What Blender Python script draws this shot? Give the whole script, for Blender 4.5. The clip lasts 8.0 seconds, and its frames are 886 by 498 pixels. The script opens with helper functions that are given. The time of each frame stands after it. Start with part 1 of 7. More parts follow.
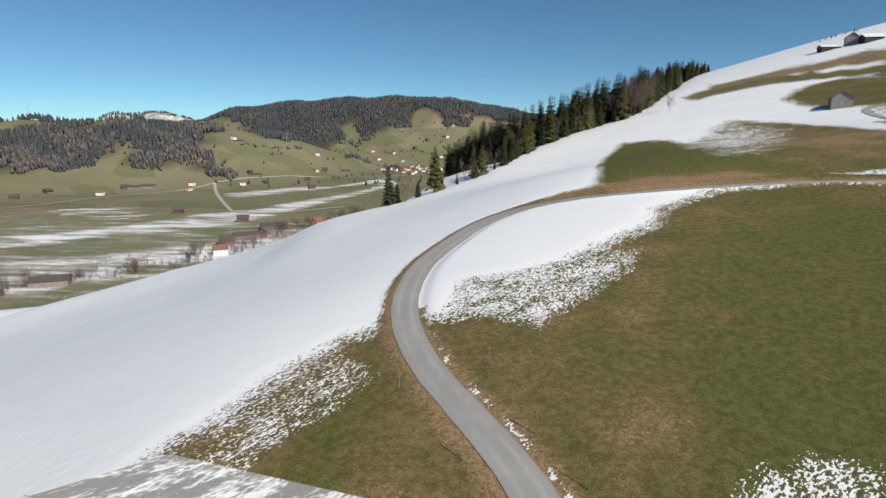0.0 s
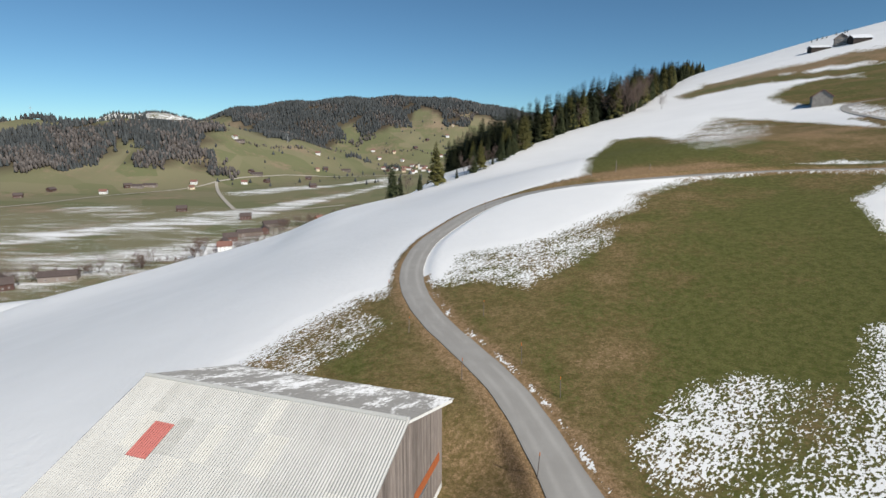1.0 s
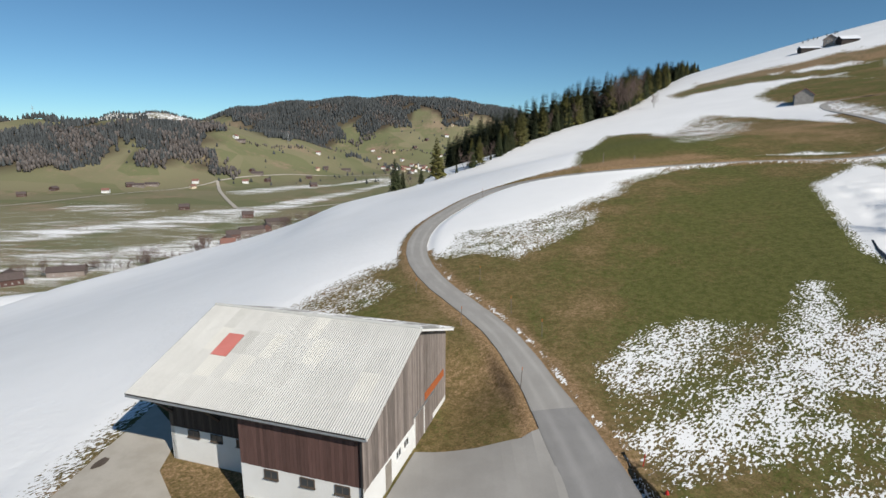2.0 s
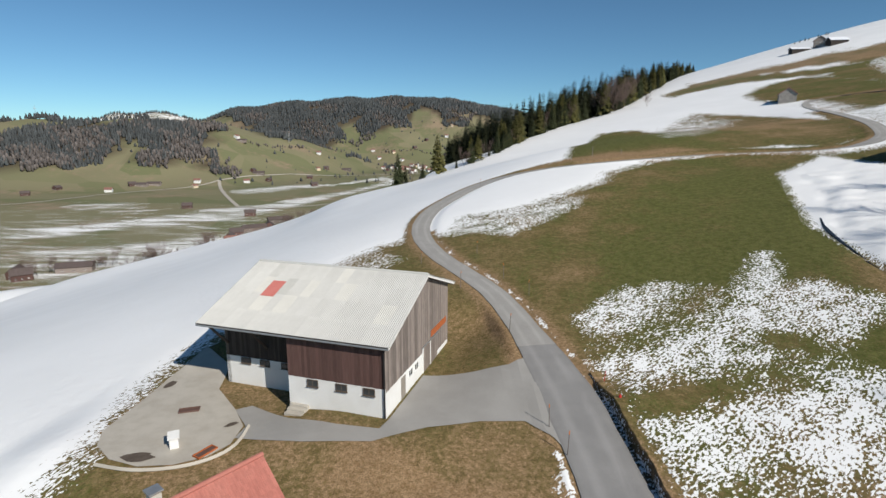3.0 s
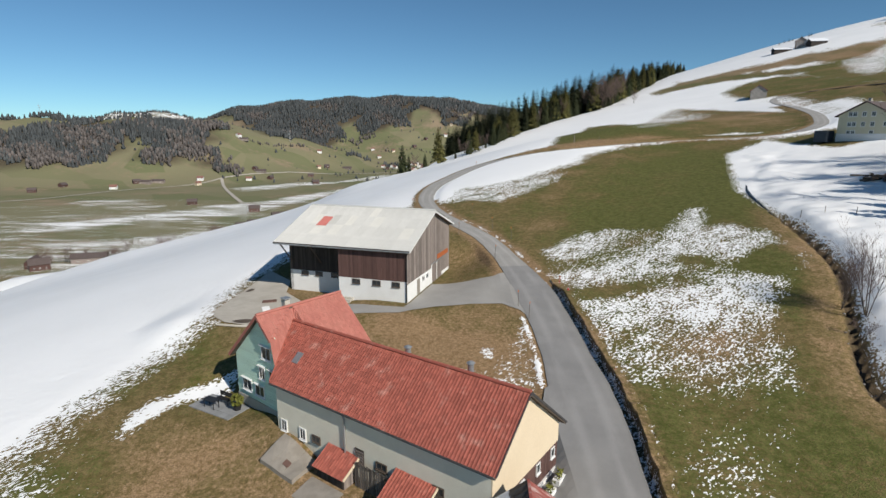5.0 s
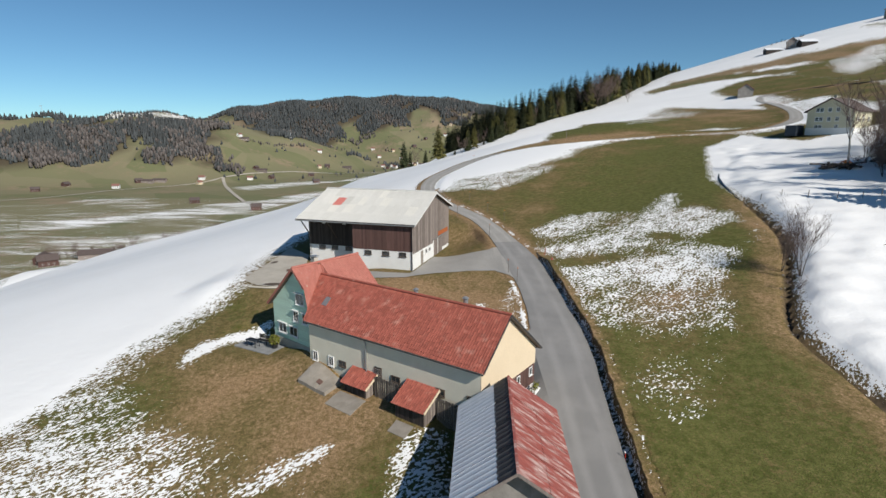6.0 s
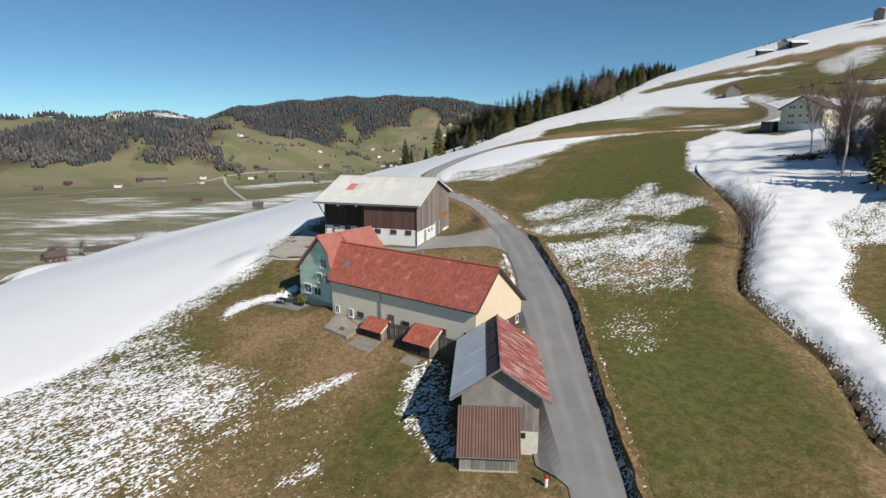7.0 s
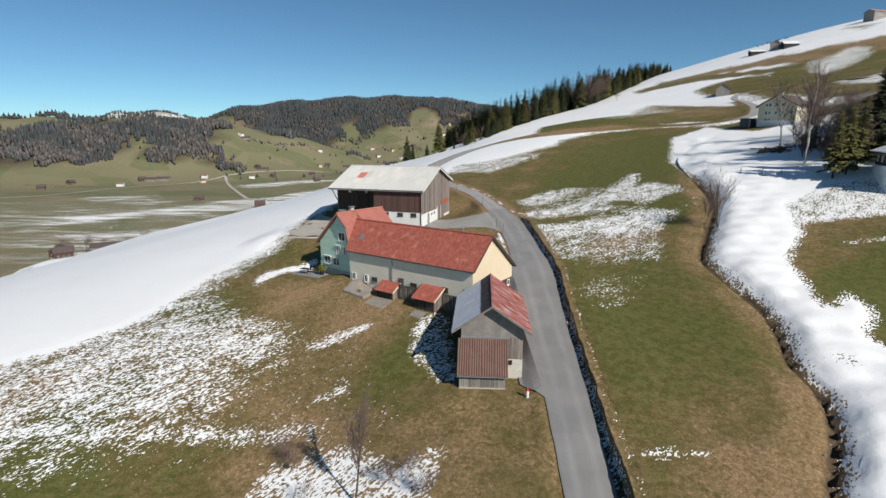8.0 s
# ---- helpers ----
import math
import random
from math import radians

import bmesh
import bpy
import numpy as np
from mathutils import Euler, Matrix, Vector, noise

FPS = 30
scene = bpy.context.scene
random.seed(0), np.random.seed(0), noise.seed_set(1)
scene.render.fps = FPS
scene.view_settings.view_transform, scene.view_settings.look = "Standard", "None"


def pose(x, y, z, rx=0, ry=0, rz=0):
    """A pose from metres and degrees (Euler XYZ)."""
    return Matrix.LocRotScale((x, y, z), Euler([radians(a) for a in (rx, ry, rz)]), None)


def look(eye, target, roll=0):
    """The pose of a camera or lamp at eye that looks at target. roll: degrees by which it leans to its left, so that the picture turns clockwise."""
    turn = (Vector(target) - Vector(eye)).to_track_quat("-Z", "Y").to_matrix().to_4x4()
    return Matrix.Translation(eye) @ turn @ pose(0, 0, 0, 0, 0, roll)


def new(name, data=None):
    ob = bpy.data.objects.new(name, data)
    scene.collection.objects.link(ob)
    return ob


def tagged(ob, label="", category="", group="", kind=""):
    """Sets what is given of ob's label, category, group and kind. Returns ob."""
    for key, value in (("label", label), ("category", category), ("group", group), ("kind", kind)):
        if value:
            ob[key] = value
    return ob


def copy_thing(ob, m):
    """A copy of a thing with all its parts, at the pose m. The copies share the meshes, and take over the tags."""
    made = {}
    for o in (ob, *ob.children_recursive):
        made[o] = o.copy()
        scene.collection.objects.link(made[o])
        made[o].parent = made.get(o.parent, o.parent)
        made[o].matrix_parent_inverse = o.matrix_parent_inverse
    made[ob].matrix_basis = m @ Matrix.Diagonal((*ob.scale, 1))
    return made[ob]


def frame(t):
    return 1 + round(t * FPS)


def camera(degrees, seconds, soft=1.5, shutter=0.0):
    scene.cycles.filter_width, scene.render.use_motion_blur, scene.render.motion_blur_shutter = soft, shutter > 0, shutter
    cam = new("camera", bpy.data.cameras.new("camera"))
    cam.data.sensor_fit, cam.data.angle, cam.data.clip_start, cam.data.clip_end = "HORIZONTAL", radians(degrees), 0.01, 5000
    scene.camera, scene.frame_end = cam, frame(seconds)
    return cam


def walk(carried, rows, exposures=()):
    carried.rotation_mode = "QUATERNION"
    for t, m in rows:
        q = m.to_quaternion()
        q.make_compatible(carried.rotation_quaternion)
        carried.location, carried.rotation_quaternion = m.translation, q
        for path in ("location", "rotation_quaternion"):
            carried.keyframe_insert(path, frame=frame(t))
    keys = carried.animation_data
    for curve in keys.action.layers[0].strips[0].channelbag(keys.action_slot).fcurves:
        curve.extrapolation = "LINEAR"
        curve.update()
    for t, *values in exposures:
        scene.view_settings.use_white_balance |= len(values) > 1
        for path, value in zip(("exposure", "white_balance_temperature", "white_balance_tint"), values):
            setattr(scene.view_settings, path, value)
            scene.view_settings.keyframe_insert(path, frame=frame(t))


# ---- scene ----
cam = camera(79.1, 8.0, soft=1.5)
METRES, EYE, TILT, LEAN, TURN = 100.0, 25.5, -12.0, 0.0, 0.0
ROWS = [
    (0.0, 0.0000, 0.0000, 0.0000, 0.00, 0.00, 0.00),
    (0.5, -0.0010, -0.0479, -0.0165, -0.01, 0.01, -0.01),
    (1.0, -0.0025, -0.0960, -0.0330, -0.02, 0.00, -0.02),
    (1.5, -0.0043, -0.1446, -0.0503, -0.06, 0.00, -0.02),
    (3.0, -0.0090, -0.2888, -0.1012, -0.12, 0.07, -0.02),
    (3.5, -0.0106, -0.3375, -0.1188, -0.16, 0.06, -0.03),
    (4.0, -0.0121, -0.3864, -0.1368, -0.18, 0.06, -0.03),
    (4.5, -0.0135, -0.4342, -0.1547, -0.21, 0.06, -0.06),
    (6.0, -0.0157, -0.5779, -0.2055, -0.26, 0.07, -0.03),
    (6.5, -0.0168, -0.6258, -0.2220, -0.30, 0.09, -0.04),
    (7.0, -0.0184, -0.6735, -0.2382, -0.33, 0.10, -0.05),
    (7.5, -0.0203, -0.7213, -0.2542, -0.35, 0.10, -0.06),
    (8.0, -0.0223, -0.7699, -0.2707, -0.39, 0.11, -0.07),
]
walk(cam, [(t, pose(0, 0, EYE, TILT, LEAN, TURN) @ pose(METRES * x, METRES * y, METRES * z, 90 + pitch, roll, yaw)) for t, x, y, z, yaw, pitch, roll in ROWS])

# ---- sky and sun ----
SUN_DIR = Vector((0.643, -0.766, 0.71)).normalized()  # towards the sun: behind the camera and to its right
world = bpy.data.worlds.new("sky")
scene.world = world
world.use_nodes = True
wn = world.node_tree.nodes
sky = wn.new("ShaderNodeTexSky")
sky.sky_type, sky.sun_disc = "NISHITA", False
sky.sun_elevation = math.asin(SUN_DIR.z)
sky.sun_rotation = math.atan2(SUN_DIR.x, SUN_DIR.y)
sky.altitude, sky.air_density, sky.dust_density, sky.ozone_density = 1500, 0.75, 0.25, 3.0
tint = wn.new("ShaderNodeMix")  # clear mountain air: less red in the sky
tint.data_type, tint.blend_type = "RGBA", "MULTIPLY"
tint.inputs[0].default_value, tint.inputs[7].default_value = 1.0, (0.735, 0.995, 0.995, 1)
world.node_tree.links.new(sky.outputs[0], tint.inputs[6])
world.node_tree.links.new(tint.outputs[2], wn["Background"].inputs[0])
wn["Background"].inputs[1].default_value = 0.085
sun_data = bpy.data.lights.new("sun", "SUN")
sun_data.energy, sun_data.angle, sun_data.color = 4.8, radians(0.5), (1.0, 0.94, 0.84)
sun = new("sun", sun_data)
sun.matrix_world = look(SUN_DIR * 50, (0, 0, 0))
scene.view_settings.exposure = 0.06

# ---- materials ----
class Net:
    """Short hand for a node material."""

    def __init__(self, name, rough=0.8, metal=0.0):
        self.m = bpy.data.materials.new(name)
        self.m.use_nodes = True
        self.t = self.m.node_tree
        self.b = self.t.nodes["Principled BSDF"]
        self.b.inputs["Roughness"].default_value = rough
        self.b.inputs["Metallic"].default_value = metal
        self.b.inputs["Specular IOR Level"].default_value = 0.3

    def node(self, kind, **kw):
        n = self.t.nodes.new("ShaderNode" + kind)
        for k, v in kw.items():
            n.inputs[k.replace("_", " ")].default_value = v
        return n

    def link(self, a, b):
        self.t.links.new(a, b)

    def coords(self, which="Object", scale=(1, 1, 1), turn=0.0):
        """Coordinates, turned about z by degrees and then scaled."""
        c, m = self.node("TexCoord"), self.node("Mapping")
        m.inputs["Scale"].default_value = scale
        way = c.outputs[which]
        if turn:
            r = self.node("Mapping")
            r.inputs["Rotation"].default_value = (0, 0, radians(turn))
            self.link(way, r.inputs[0])
            way = r.outputs[0]
        self.link(way, m.inputs[0])
        return m.outputs[0]

    def noise(self, size, detail=3.0, vec=None, stretch=(1, 1, 1), rough=0.55):
        n = self.node("TexNoise", Scale=1.0 / size, Detail=detail, Roughness=rough)
        self.link(vec or self.coords(scale=stretch), n.inputs["Vector"])
        return n.outputs[0]

    def ramp(self, fac, lo, hi, a=0.0, b=1.0):
        r = self.t.nodes.new("ShaderNodeMapRange")
        r.interpolation_type = "SMOOTHSTEP"
        r.inputs[1].default_value, r.inputs[2].default_value, r.inputs[3].default_value, r.inputs[4].default_value = lo, hi, a, b
        self.link(fac, r.inputs[0])
        return r.outputs[0]

    def math(self, op, a, b=0.0):
        n = self.t.nodes.new("ShaderNodeMath")
        n.operation = op
        for i, v in enumerate((a, b)):
            if isinstance(v, (int, float)):
                n.inputs[i].default_value = v
            else:
                self.link(v, n.inputs[i])
        return n.outputs[0]

    def mix(self, fac, a, b):
        n = self.t.nodes.new("ShaderNodeMix")
        n.data_type = "RGBA"
        for i, v in ((0, fac), (6, a), (7, b)):
            if isinstance(v, (int, float)):
                n.inputs[i].default_value = v
            elif isinstance(v, tuple):
                n.inputs[i].default_value = (*v, 1)
            else:
                self.link(v, n.inputs[i])
        return n.outputs[2]

    def attr(self, name):
        n = self.t.nodes.new("ShaderNodeAttribute")
        n.attribute_name = name
        return n.outputs["Fac"]

    def color(self, c):
        self.link(c, self.b.inputs["Base Color"])

    def bump(self, h, strength=0.4, dist=0.02):
        n = self.node("Bump", Strength=strength, Distance=dist)
        self.link(h, n.inputs["Height"])
        self.link(n.outputs[0], self.b.inputs["Normal"])


def worn(name, base, other, size=0.6, fine=0.05, rough=0.8, metal=0.0, rand=0.0, island=0.0, stretch=(1, 1, 1), bump=0.3, mixed=0.6, lo=0.35):
    """A surface of two shades, mottled at two scales, that may vary from piece to piece."""
    n = Net(name, rough, metal)
    a = n.ramp(n.noise(size, 4, stretch=stretch), lo, lo + 0.33 - 0.6 * max(0, lo - 0.4))
    f = n.noise(fine, 3, stretch=stretch)
    c = n.mix(n.math("MULTIPLY", a, mixed), base, other)
    c = n.mix(n.ramp(f, 0.3, 0.75, 0.0, 0.35), c, tuple(v * 0.6 for v in base))
    if rand or island:
        g = n.node("ObjectInfo").outputs["Random"] if rand else n.node("NewGeometry").outputs["Random Per Island"]
        h = n.t.nodes.new("ShaderNodeHueSaturation")
        n.link(n.ramp(g, 0, 1, 1 - (rand or island), 1 + (rand or island)), h.inputs["Value"])
        n.link(c, h.inputs["Color"])
        c = h.outputs[0]
    n.color(c)
    n.bump(f, bump, 0.01)
    return n.m


def ground_material():
    n = Net("meadow_and_snow", 0.9)
    v = n.coords("Object")
    fine, mid, big, tuft = n.noise(0.20, 2, v), n.noise(2.4, 4, v), n.noise(17, 4, v), n.noise(0.8, 3, v)
    grain, wide = n.noise(0.10, 2, v), n.noise(60, 5, n.coords("Object", (0.45, 1.3, 1)))
    far = n.attr("far")
    # grass, from fresh green over olive to dry straw
    blade, sward = n.noise(0.34, 3, v, rough=0.7), n.noise(7.5, 4, v)
    green = n.mix(n.ramp(tuft, 0.32, 0.68), (0.082, 0.094, 0.023), (0.132, 0.136, 0.042))
    olive = n.mix(n.ramp(tuft, 0.32, 0.68), (0.130, 0.102, 0.037), (0.205, 0.155, 0.070))
    straw = n.mix(n.ramp(blade, 0.3, 0.7), (0.23, 0.143, 0.072), (0.39, 0.265, 0.155))
    dry = n.math("ADD", n.attr("dry"), n.math("MULTIPLY", n.math("SUBTRACT", big, 0.5), 1.9))
    dry = n.math("ADD", dry, n.math("MULTIPLY", n.math("SUBTRACT", sward, 0.5), 1.1))
    dry = n.math("ADD", dry, n.math("MULTIPLY", n.math("SUBTRACT", mid, 0.5), 0.6))
    dry = n.math("ADD", dry, n.math("MULTIPLY", n.math("SUBTRACT", blade, 0.5), 1.5))
    dry = n.math("ADD", dry, n.math("MULTIPLY", n.math("MULTIPLY", n.math("SUBTRACT", wide, 0.5), 1.8), far))
    c = n.mix(n.ramp(dry, 0.1, 0.55), green, olive)
    c = n.mix(n.ramp(dry, 0.5, 1.15), c, straw)
    c = n.mix(n.ramp(grain, 0.42, 0.68, 0.0, 0.55), c, (0.036, 0.027, 0.009))
    c = n.mix(n.ramp(fine, 0.52, 0.72, 0.0, 0.36), c, (0.25, 0.185, 0.085))
    # the valley meadows field by field: haze is put into the paler, greyer colour
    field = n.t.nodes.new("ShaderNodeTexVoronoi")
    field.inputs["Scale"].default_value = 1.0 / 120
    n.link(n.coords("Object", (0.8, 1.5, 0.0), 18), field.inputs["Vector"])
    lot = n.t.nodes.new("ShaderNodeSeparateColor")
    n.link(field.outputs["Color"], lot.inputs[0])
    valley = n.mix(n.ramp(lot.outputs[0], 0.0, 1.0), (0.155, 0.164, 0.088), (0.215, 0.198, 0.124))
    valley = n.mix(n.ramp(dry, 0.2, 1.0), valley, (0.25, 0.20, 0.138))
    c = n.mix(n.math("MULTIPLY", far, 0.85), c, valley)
    soil = n.attr("soil")
    c = n.mix(n.math("MULTIPLY", soil, n.ramp(tuft, 0.2, 0.55, 0.6, 1.0)), c, (0.070, 0.054, 0.038))
    # snow lies where its cover beats the grain of the ground
    s = n.attr("snow")
    lain = n.coords("Object", (0.55, 1.15, 1), -42)  # the snow lies in short streaks along the old mowing lines
    flake, drift = n.noise(0.23, 3, lain), n.noise(1.5, 5, lain, rough=0.6)
    wob = n.math("ADD", n.math("MULTIPLY", n.math("SUBTRACT", flake, 0.5), 2.5), n.math("MULTIPLY", n.math("SUBTRACT", drift, 0.5), 1.25))
    wob = n.math("ADD", wob, n.math("MULTIPLY", n.math("SUBTRACT", fine, 0.5), 0.9))
    streak = n.noise(26, 6, n.coords("Object", (0.32, 1.5, 1)), rough=0.65)
    wob = n.math("ADD", wob, n.math("MULTIPLY", n.math("MULTIPLY", n.math("SUBTRACT", streak, 0.5), 2.6), far))
    clump = n.noise(5.5, 6, v, rough=0.7)
    wob = n.math("ADD", wob, n.math("MULTIPLY", n.math("MULTIPLY", n.math("SUBTRACT", clump, 0.5), 1.3), n.attr("away")))
    comb = n.noise(9, 5, n.coords("Object", (0.22, 1.6, 1), 10), rough=0.7)
    wob = n.math("ADD", wob, n.math("MULTIPLY", n.math("MULTIPLY", n.math("SUBTRACT", comb, 0.5), 1.3), far))
    wob = n.math("MULTIPLY", n.math("MULTIPLY", wob, n.ramp(s, -0.04, 0.3)), n.ramp(s, 0.7, 0.96, 1.0, 0.4))
    lies = n.ramp(n.math("ADD", s, wob), 0.485, 0.54)
    white = n.mix(n.ramp(big, 0.3, 0.7), (0.82, 0.825, 0.832), (0.865, 0.868, 0.875))
    n.color(n.mix(lies, c, white))
    n.link(n.ramp(lies, 0, 1, 0.95, 0.6), n.b.inputs["Roughness"])
    n.b.inputs["Specular IOR Level"].default_value = 0.15
    dents = n.math("ADD", n.math("MULTIPLY", tuft, 0.8), n.math("MULTIPLY", mid, 1.3))
    h = n.math("ADD", n.math("MULTIPLY", lies, 0.06), n.math("MULTIPLY", n.mix(lies, n.math("ADD", n.math("MULTIPLY", grain, 1.2), tuft), dents), 0.075))
    n.bump(h, 0.75, 1.0)
    return n.m


M = {}
M["ground"] = ground_material()
M["concrete"] = worn("concrete", (0.48, 0.445, 0.39), (0.36, 0.325, 0.275), 1.6, 0.05, 0.85)
M["concrete_old"] = worn("old_concrete", (0.30, 0.27, 0.235), (0.20, 0.175, 0.145), 0.9, 0.05, 0.9)
M["fibre_gable"] = worn("weathered_fibre_board", (0.22, 0.205, 0.19), (0.33, 0.31, 0.29), 0.7, 0.05, 0.9, rand=0.1)
M["limewash"] = worn("limewash", (0.60, 0.57, 0.51), (0.45, 0.42, 0.37), 0.7, 0.05, 0.85)
M["wall_orange"] = worn("orange_render", (0.62, 0.30, 0.10), (0.55, 0.26, 0.09), 2.0, 0.1, 0.8)
M["wall_white"] = worn("white_render", (0.78, 0.78, 0.77), (0.66, 0.65, 0.62), 1.5, 0.05, 0.8, mixed=0.4, bump=0.15)
M["wall_grey"] = worn("grey_render", (0.76, 0.715, 0.60), (0.68, 0.635, 0.53), 1.6, 0.05, 0.85, bump=0.2)
M["wall_cream"] = worn("cream_render", (0.70, 0.58, 0.42), (0.65, 0.53, 0.375), 1.8, 0.05, 0.8, mixed=0.5, bump=0.12)
M["wall_green"] = worn("green_shingles", (0.54, 0.73, 0.61), (0.59, 0.77, 0.65), 0.8, 0.06, 0.75, rand=0.06, stretch=(1, 1, 4), bump=0.3)
M["wall_yellow"] = worn("yellow_render", (0.62, 0.58, 0.42), (0.55, 0.51, 0.37), 1.5, 0.05, 0.8)
M["wood_grey"] = worn("weathered_boards", (0.19, 0.158, 0.142), (0.30, 0.26, 0.235), 0.5, 0.04, 0.85, rand=0.28, stretch=(3, 3, 0.4))
M["wood_dark"] = worn("dark_boards", (0.045, 0.036, 0.032), (0.075, 0.058, 0.05), 0.5, 0.04, 0.8, rand=0.3, stretch=(3, 3, 0.4))
M["wood_brown"] = worn("brown_boards", (0.10, 0.055, 0.048), (0.13, 0.075, 0.065), 0.5, 0.04, 0.8, rand=0.2, stretch=(3, 3, 0.4))
M["wood_orange"] = worn("orange_boards", (0.42, 0.12, 0.04), (0.30, 0.09, 0.035), 0.4, 0.04, 0.7, stretch=(3, 3, 0.4))
M["timber"] = worn("timber", (0.09, 0.07, 0.055), (0.14, 0.11, 0.09), 0.4, 0.03, 0.85)
M["eternit"] = worn("fibre_cement", (0.55, 0.545, 0.525), (0.46, 0.455, 0.435), 2.4, 0.06, 0.8, rand=0.03, mixed=0.55, bump=0.2)
M["eternit_dark"] = worn("weathered_fibre_cement", (0.48, 0.475, 0.455), (0.42, 0.415, 0.395), 1.2, 0.06, 0.85, rand=0.05, mixed=0.6, bump=0.2)
M["eternit_pale"] = worn("pale_fibre_cement", (0.585, 0.575, 0.54), (0.50, 0.49, 0.46), 1.8, 0.06, 0.8, rand=0.04, mixed=0.5, bump=0.2)
M["eternit_red"] = worn("red_fibre_cement", (0.50, 0.17, 0.15), (0.44, 0.14, 0.12), 0.8, 0.06, 0.8)
M["tile_red"] = worn("clay_tiles", (0.35, 0.10, 0.072), (0.50, 0.25, 0.20), 0.9, 0.07, 0.75, island=0.16, mixed=0.9, lo=0.54)
M["tile_pale"] = worn("pale_clay_tiles", (0.40, 0.145, 0.115), (0.46, 0.19, 0.15), 1.5, 0.06, 0.75, island=0.08)
M["tile_brown"] = worn("brown_tiles", (0.13, 0.075, 0.06), (0.17, 0.10, 0.085), 0.8, 0.06, 0.8, island=0.2)
M["tin_pale"] = worn("pale_tin", (0.80, 0.82, 0.86), (0.66, 0.69, 0.74), 1.0, 0.08, 0.45)
M["tin_rust"] = worn("rusty_red_tin", (0.30, 0.085, 0.07), (0.62, 0.52, 0.48), 0.7, 0.08, 0.6, stretch=(0.6, 2.2, 0.6), mixed=0.85, lo=0.45)
M["tin_dark"] = worn("dark_tin", (0.05, 0.048, 0.05), (0.09, 0.085, 0.085), 0.5, 0.05, 0.6)
M["zinc"] = worn("zinc", (0.40, 0.41, 0.42), (0.30, 0.31, 0.32), 0.4, 0.04, 0.45, 0.6)
M["roof_dark"] = worn("dark_roof", (0.095, 0.075, 0.07), (0.13, 0.10, 0.095), 2.0, 0.2, 0.8)
M["roof_rose"] = worn("faded_rose_roof", (0.42, 0.25, 0.22), (0.36, 0.22, 0.20), 2.0, 0.2, 0.8)
M["roof_red"] = worn("red_roof", (0.24, 0.125, 0.10), (0.21, 0.11, 0.09), 2.0, 0.2, 0.8)
M["white_paint"] = worn("white_paint", (0.80, 0.80, 0.79), (0.74, 0.74, 0.72), 0.5, 0.03, 0.5, bump=0.1)
M["stone"] = worn("field_stone", (0.20, 0.19, 0.175), (0.12, 0.115, 0.11), 0.3, 0.04, 0.9, rand=0.25)
M["slab"] = worn("grey_slabs", (0.27, 0.275, 0.28), (0.22, 0.225, 0.23), 0.6, 0.04, 0.85, rand=0.08)
M["bark"] = worn("bark", (0.085, 0.065, 0.05), (0.13, 0.105, 0.085), 0.3, 0.05, 0.9)
M["birch"] = worn("birch_bark", (0.52, 0.49, 0.45), (0.14, 0.12, 0.11), 0.35, 0.05, 0.8, stretch=(1, 1, 2))
M["twig"] = worn("twigs", (0.15, 0.105, 0.09), (0.20, 0.15, 0.13), 0.5, 0.05, 0.9)
M["needle"] = worn("spruce_needles", (0.032, 0.042, 0.018), (0.060, 0.064, 0.024), 1.6, 0.12, 0.85, rand=0.3)
M["needle_brown"] = worn("winter_needles", (0.125, 0.115, 0.034), (0.075, 0.078, 0.026), 1.2, 0.12, 0.85, rand=0.25)
# far woods: haze of the distance is put into these paler, greyer colours
M["hazed_wood"] = worn("hazed_far_spruces", (0.060, 0.067, 0.070), (0.082, 0.088, 0.090), 60, 6, 0.9, island=0.22)
M["hazed_bare_wood"] = worn("hazed_far_bare_trees", (0.105, 0.093, 0.088), (0.14, 0.122, 0.115), 60, 6, 0.9, island=0.3)
M["shrub"] = worn("evergreen_shrub", (0.16, 0.16, 0.03), (0.09, 0.11, 0.025), 0.2, 0.04, 0.8)
M["snow"] = worn("old_snow", (0.84, 0.85, 0.87), (0.78, 0.79, 0.82), 0.5, 0.08, 0.6, bump=0.5)
M["orange"] = worn("orange_plastic", (0.60, 0.17, 0.03), (0.5, 0.14, 0.03), 0.3, 0.03, 0.6)
M["black"] = worn("black_steel", (0.02, 0.02, 0.022), (0.035, 0.035, 0.035), 0.3, 0.03, 0.5)
M["blue_steel"] = worn("dark_blue_steel", (0.025, 0.035, 0.05), (0.04, 0.05, 0.065), 0.5, 0.05, 0.5)
M["water"] = worn("brook_water", (0.02, 0.022, 0.022), (0.03, 0.03, 0.03), 0.5, 0.1, 0.15)


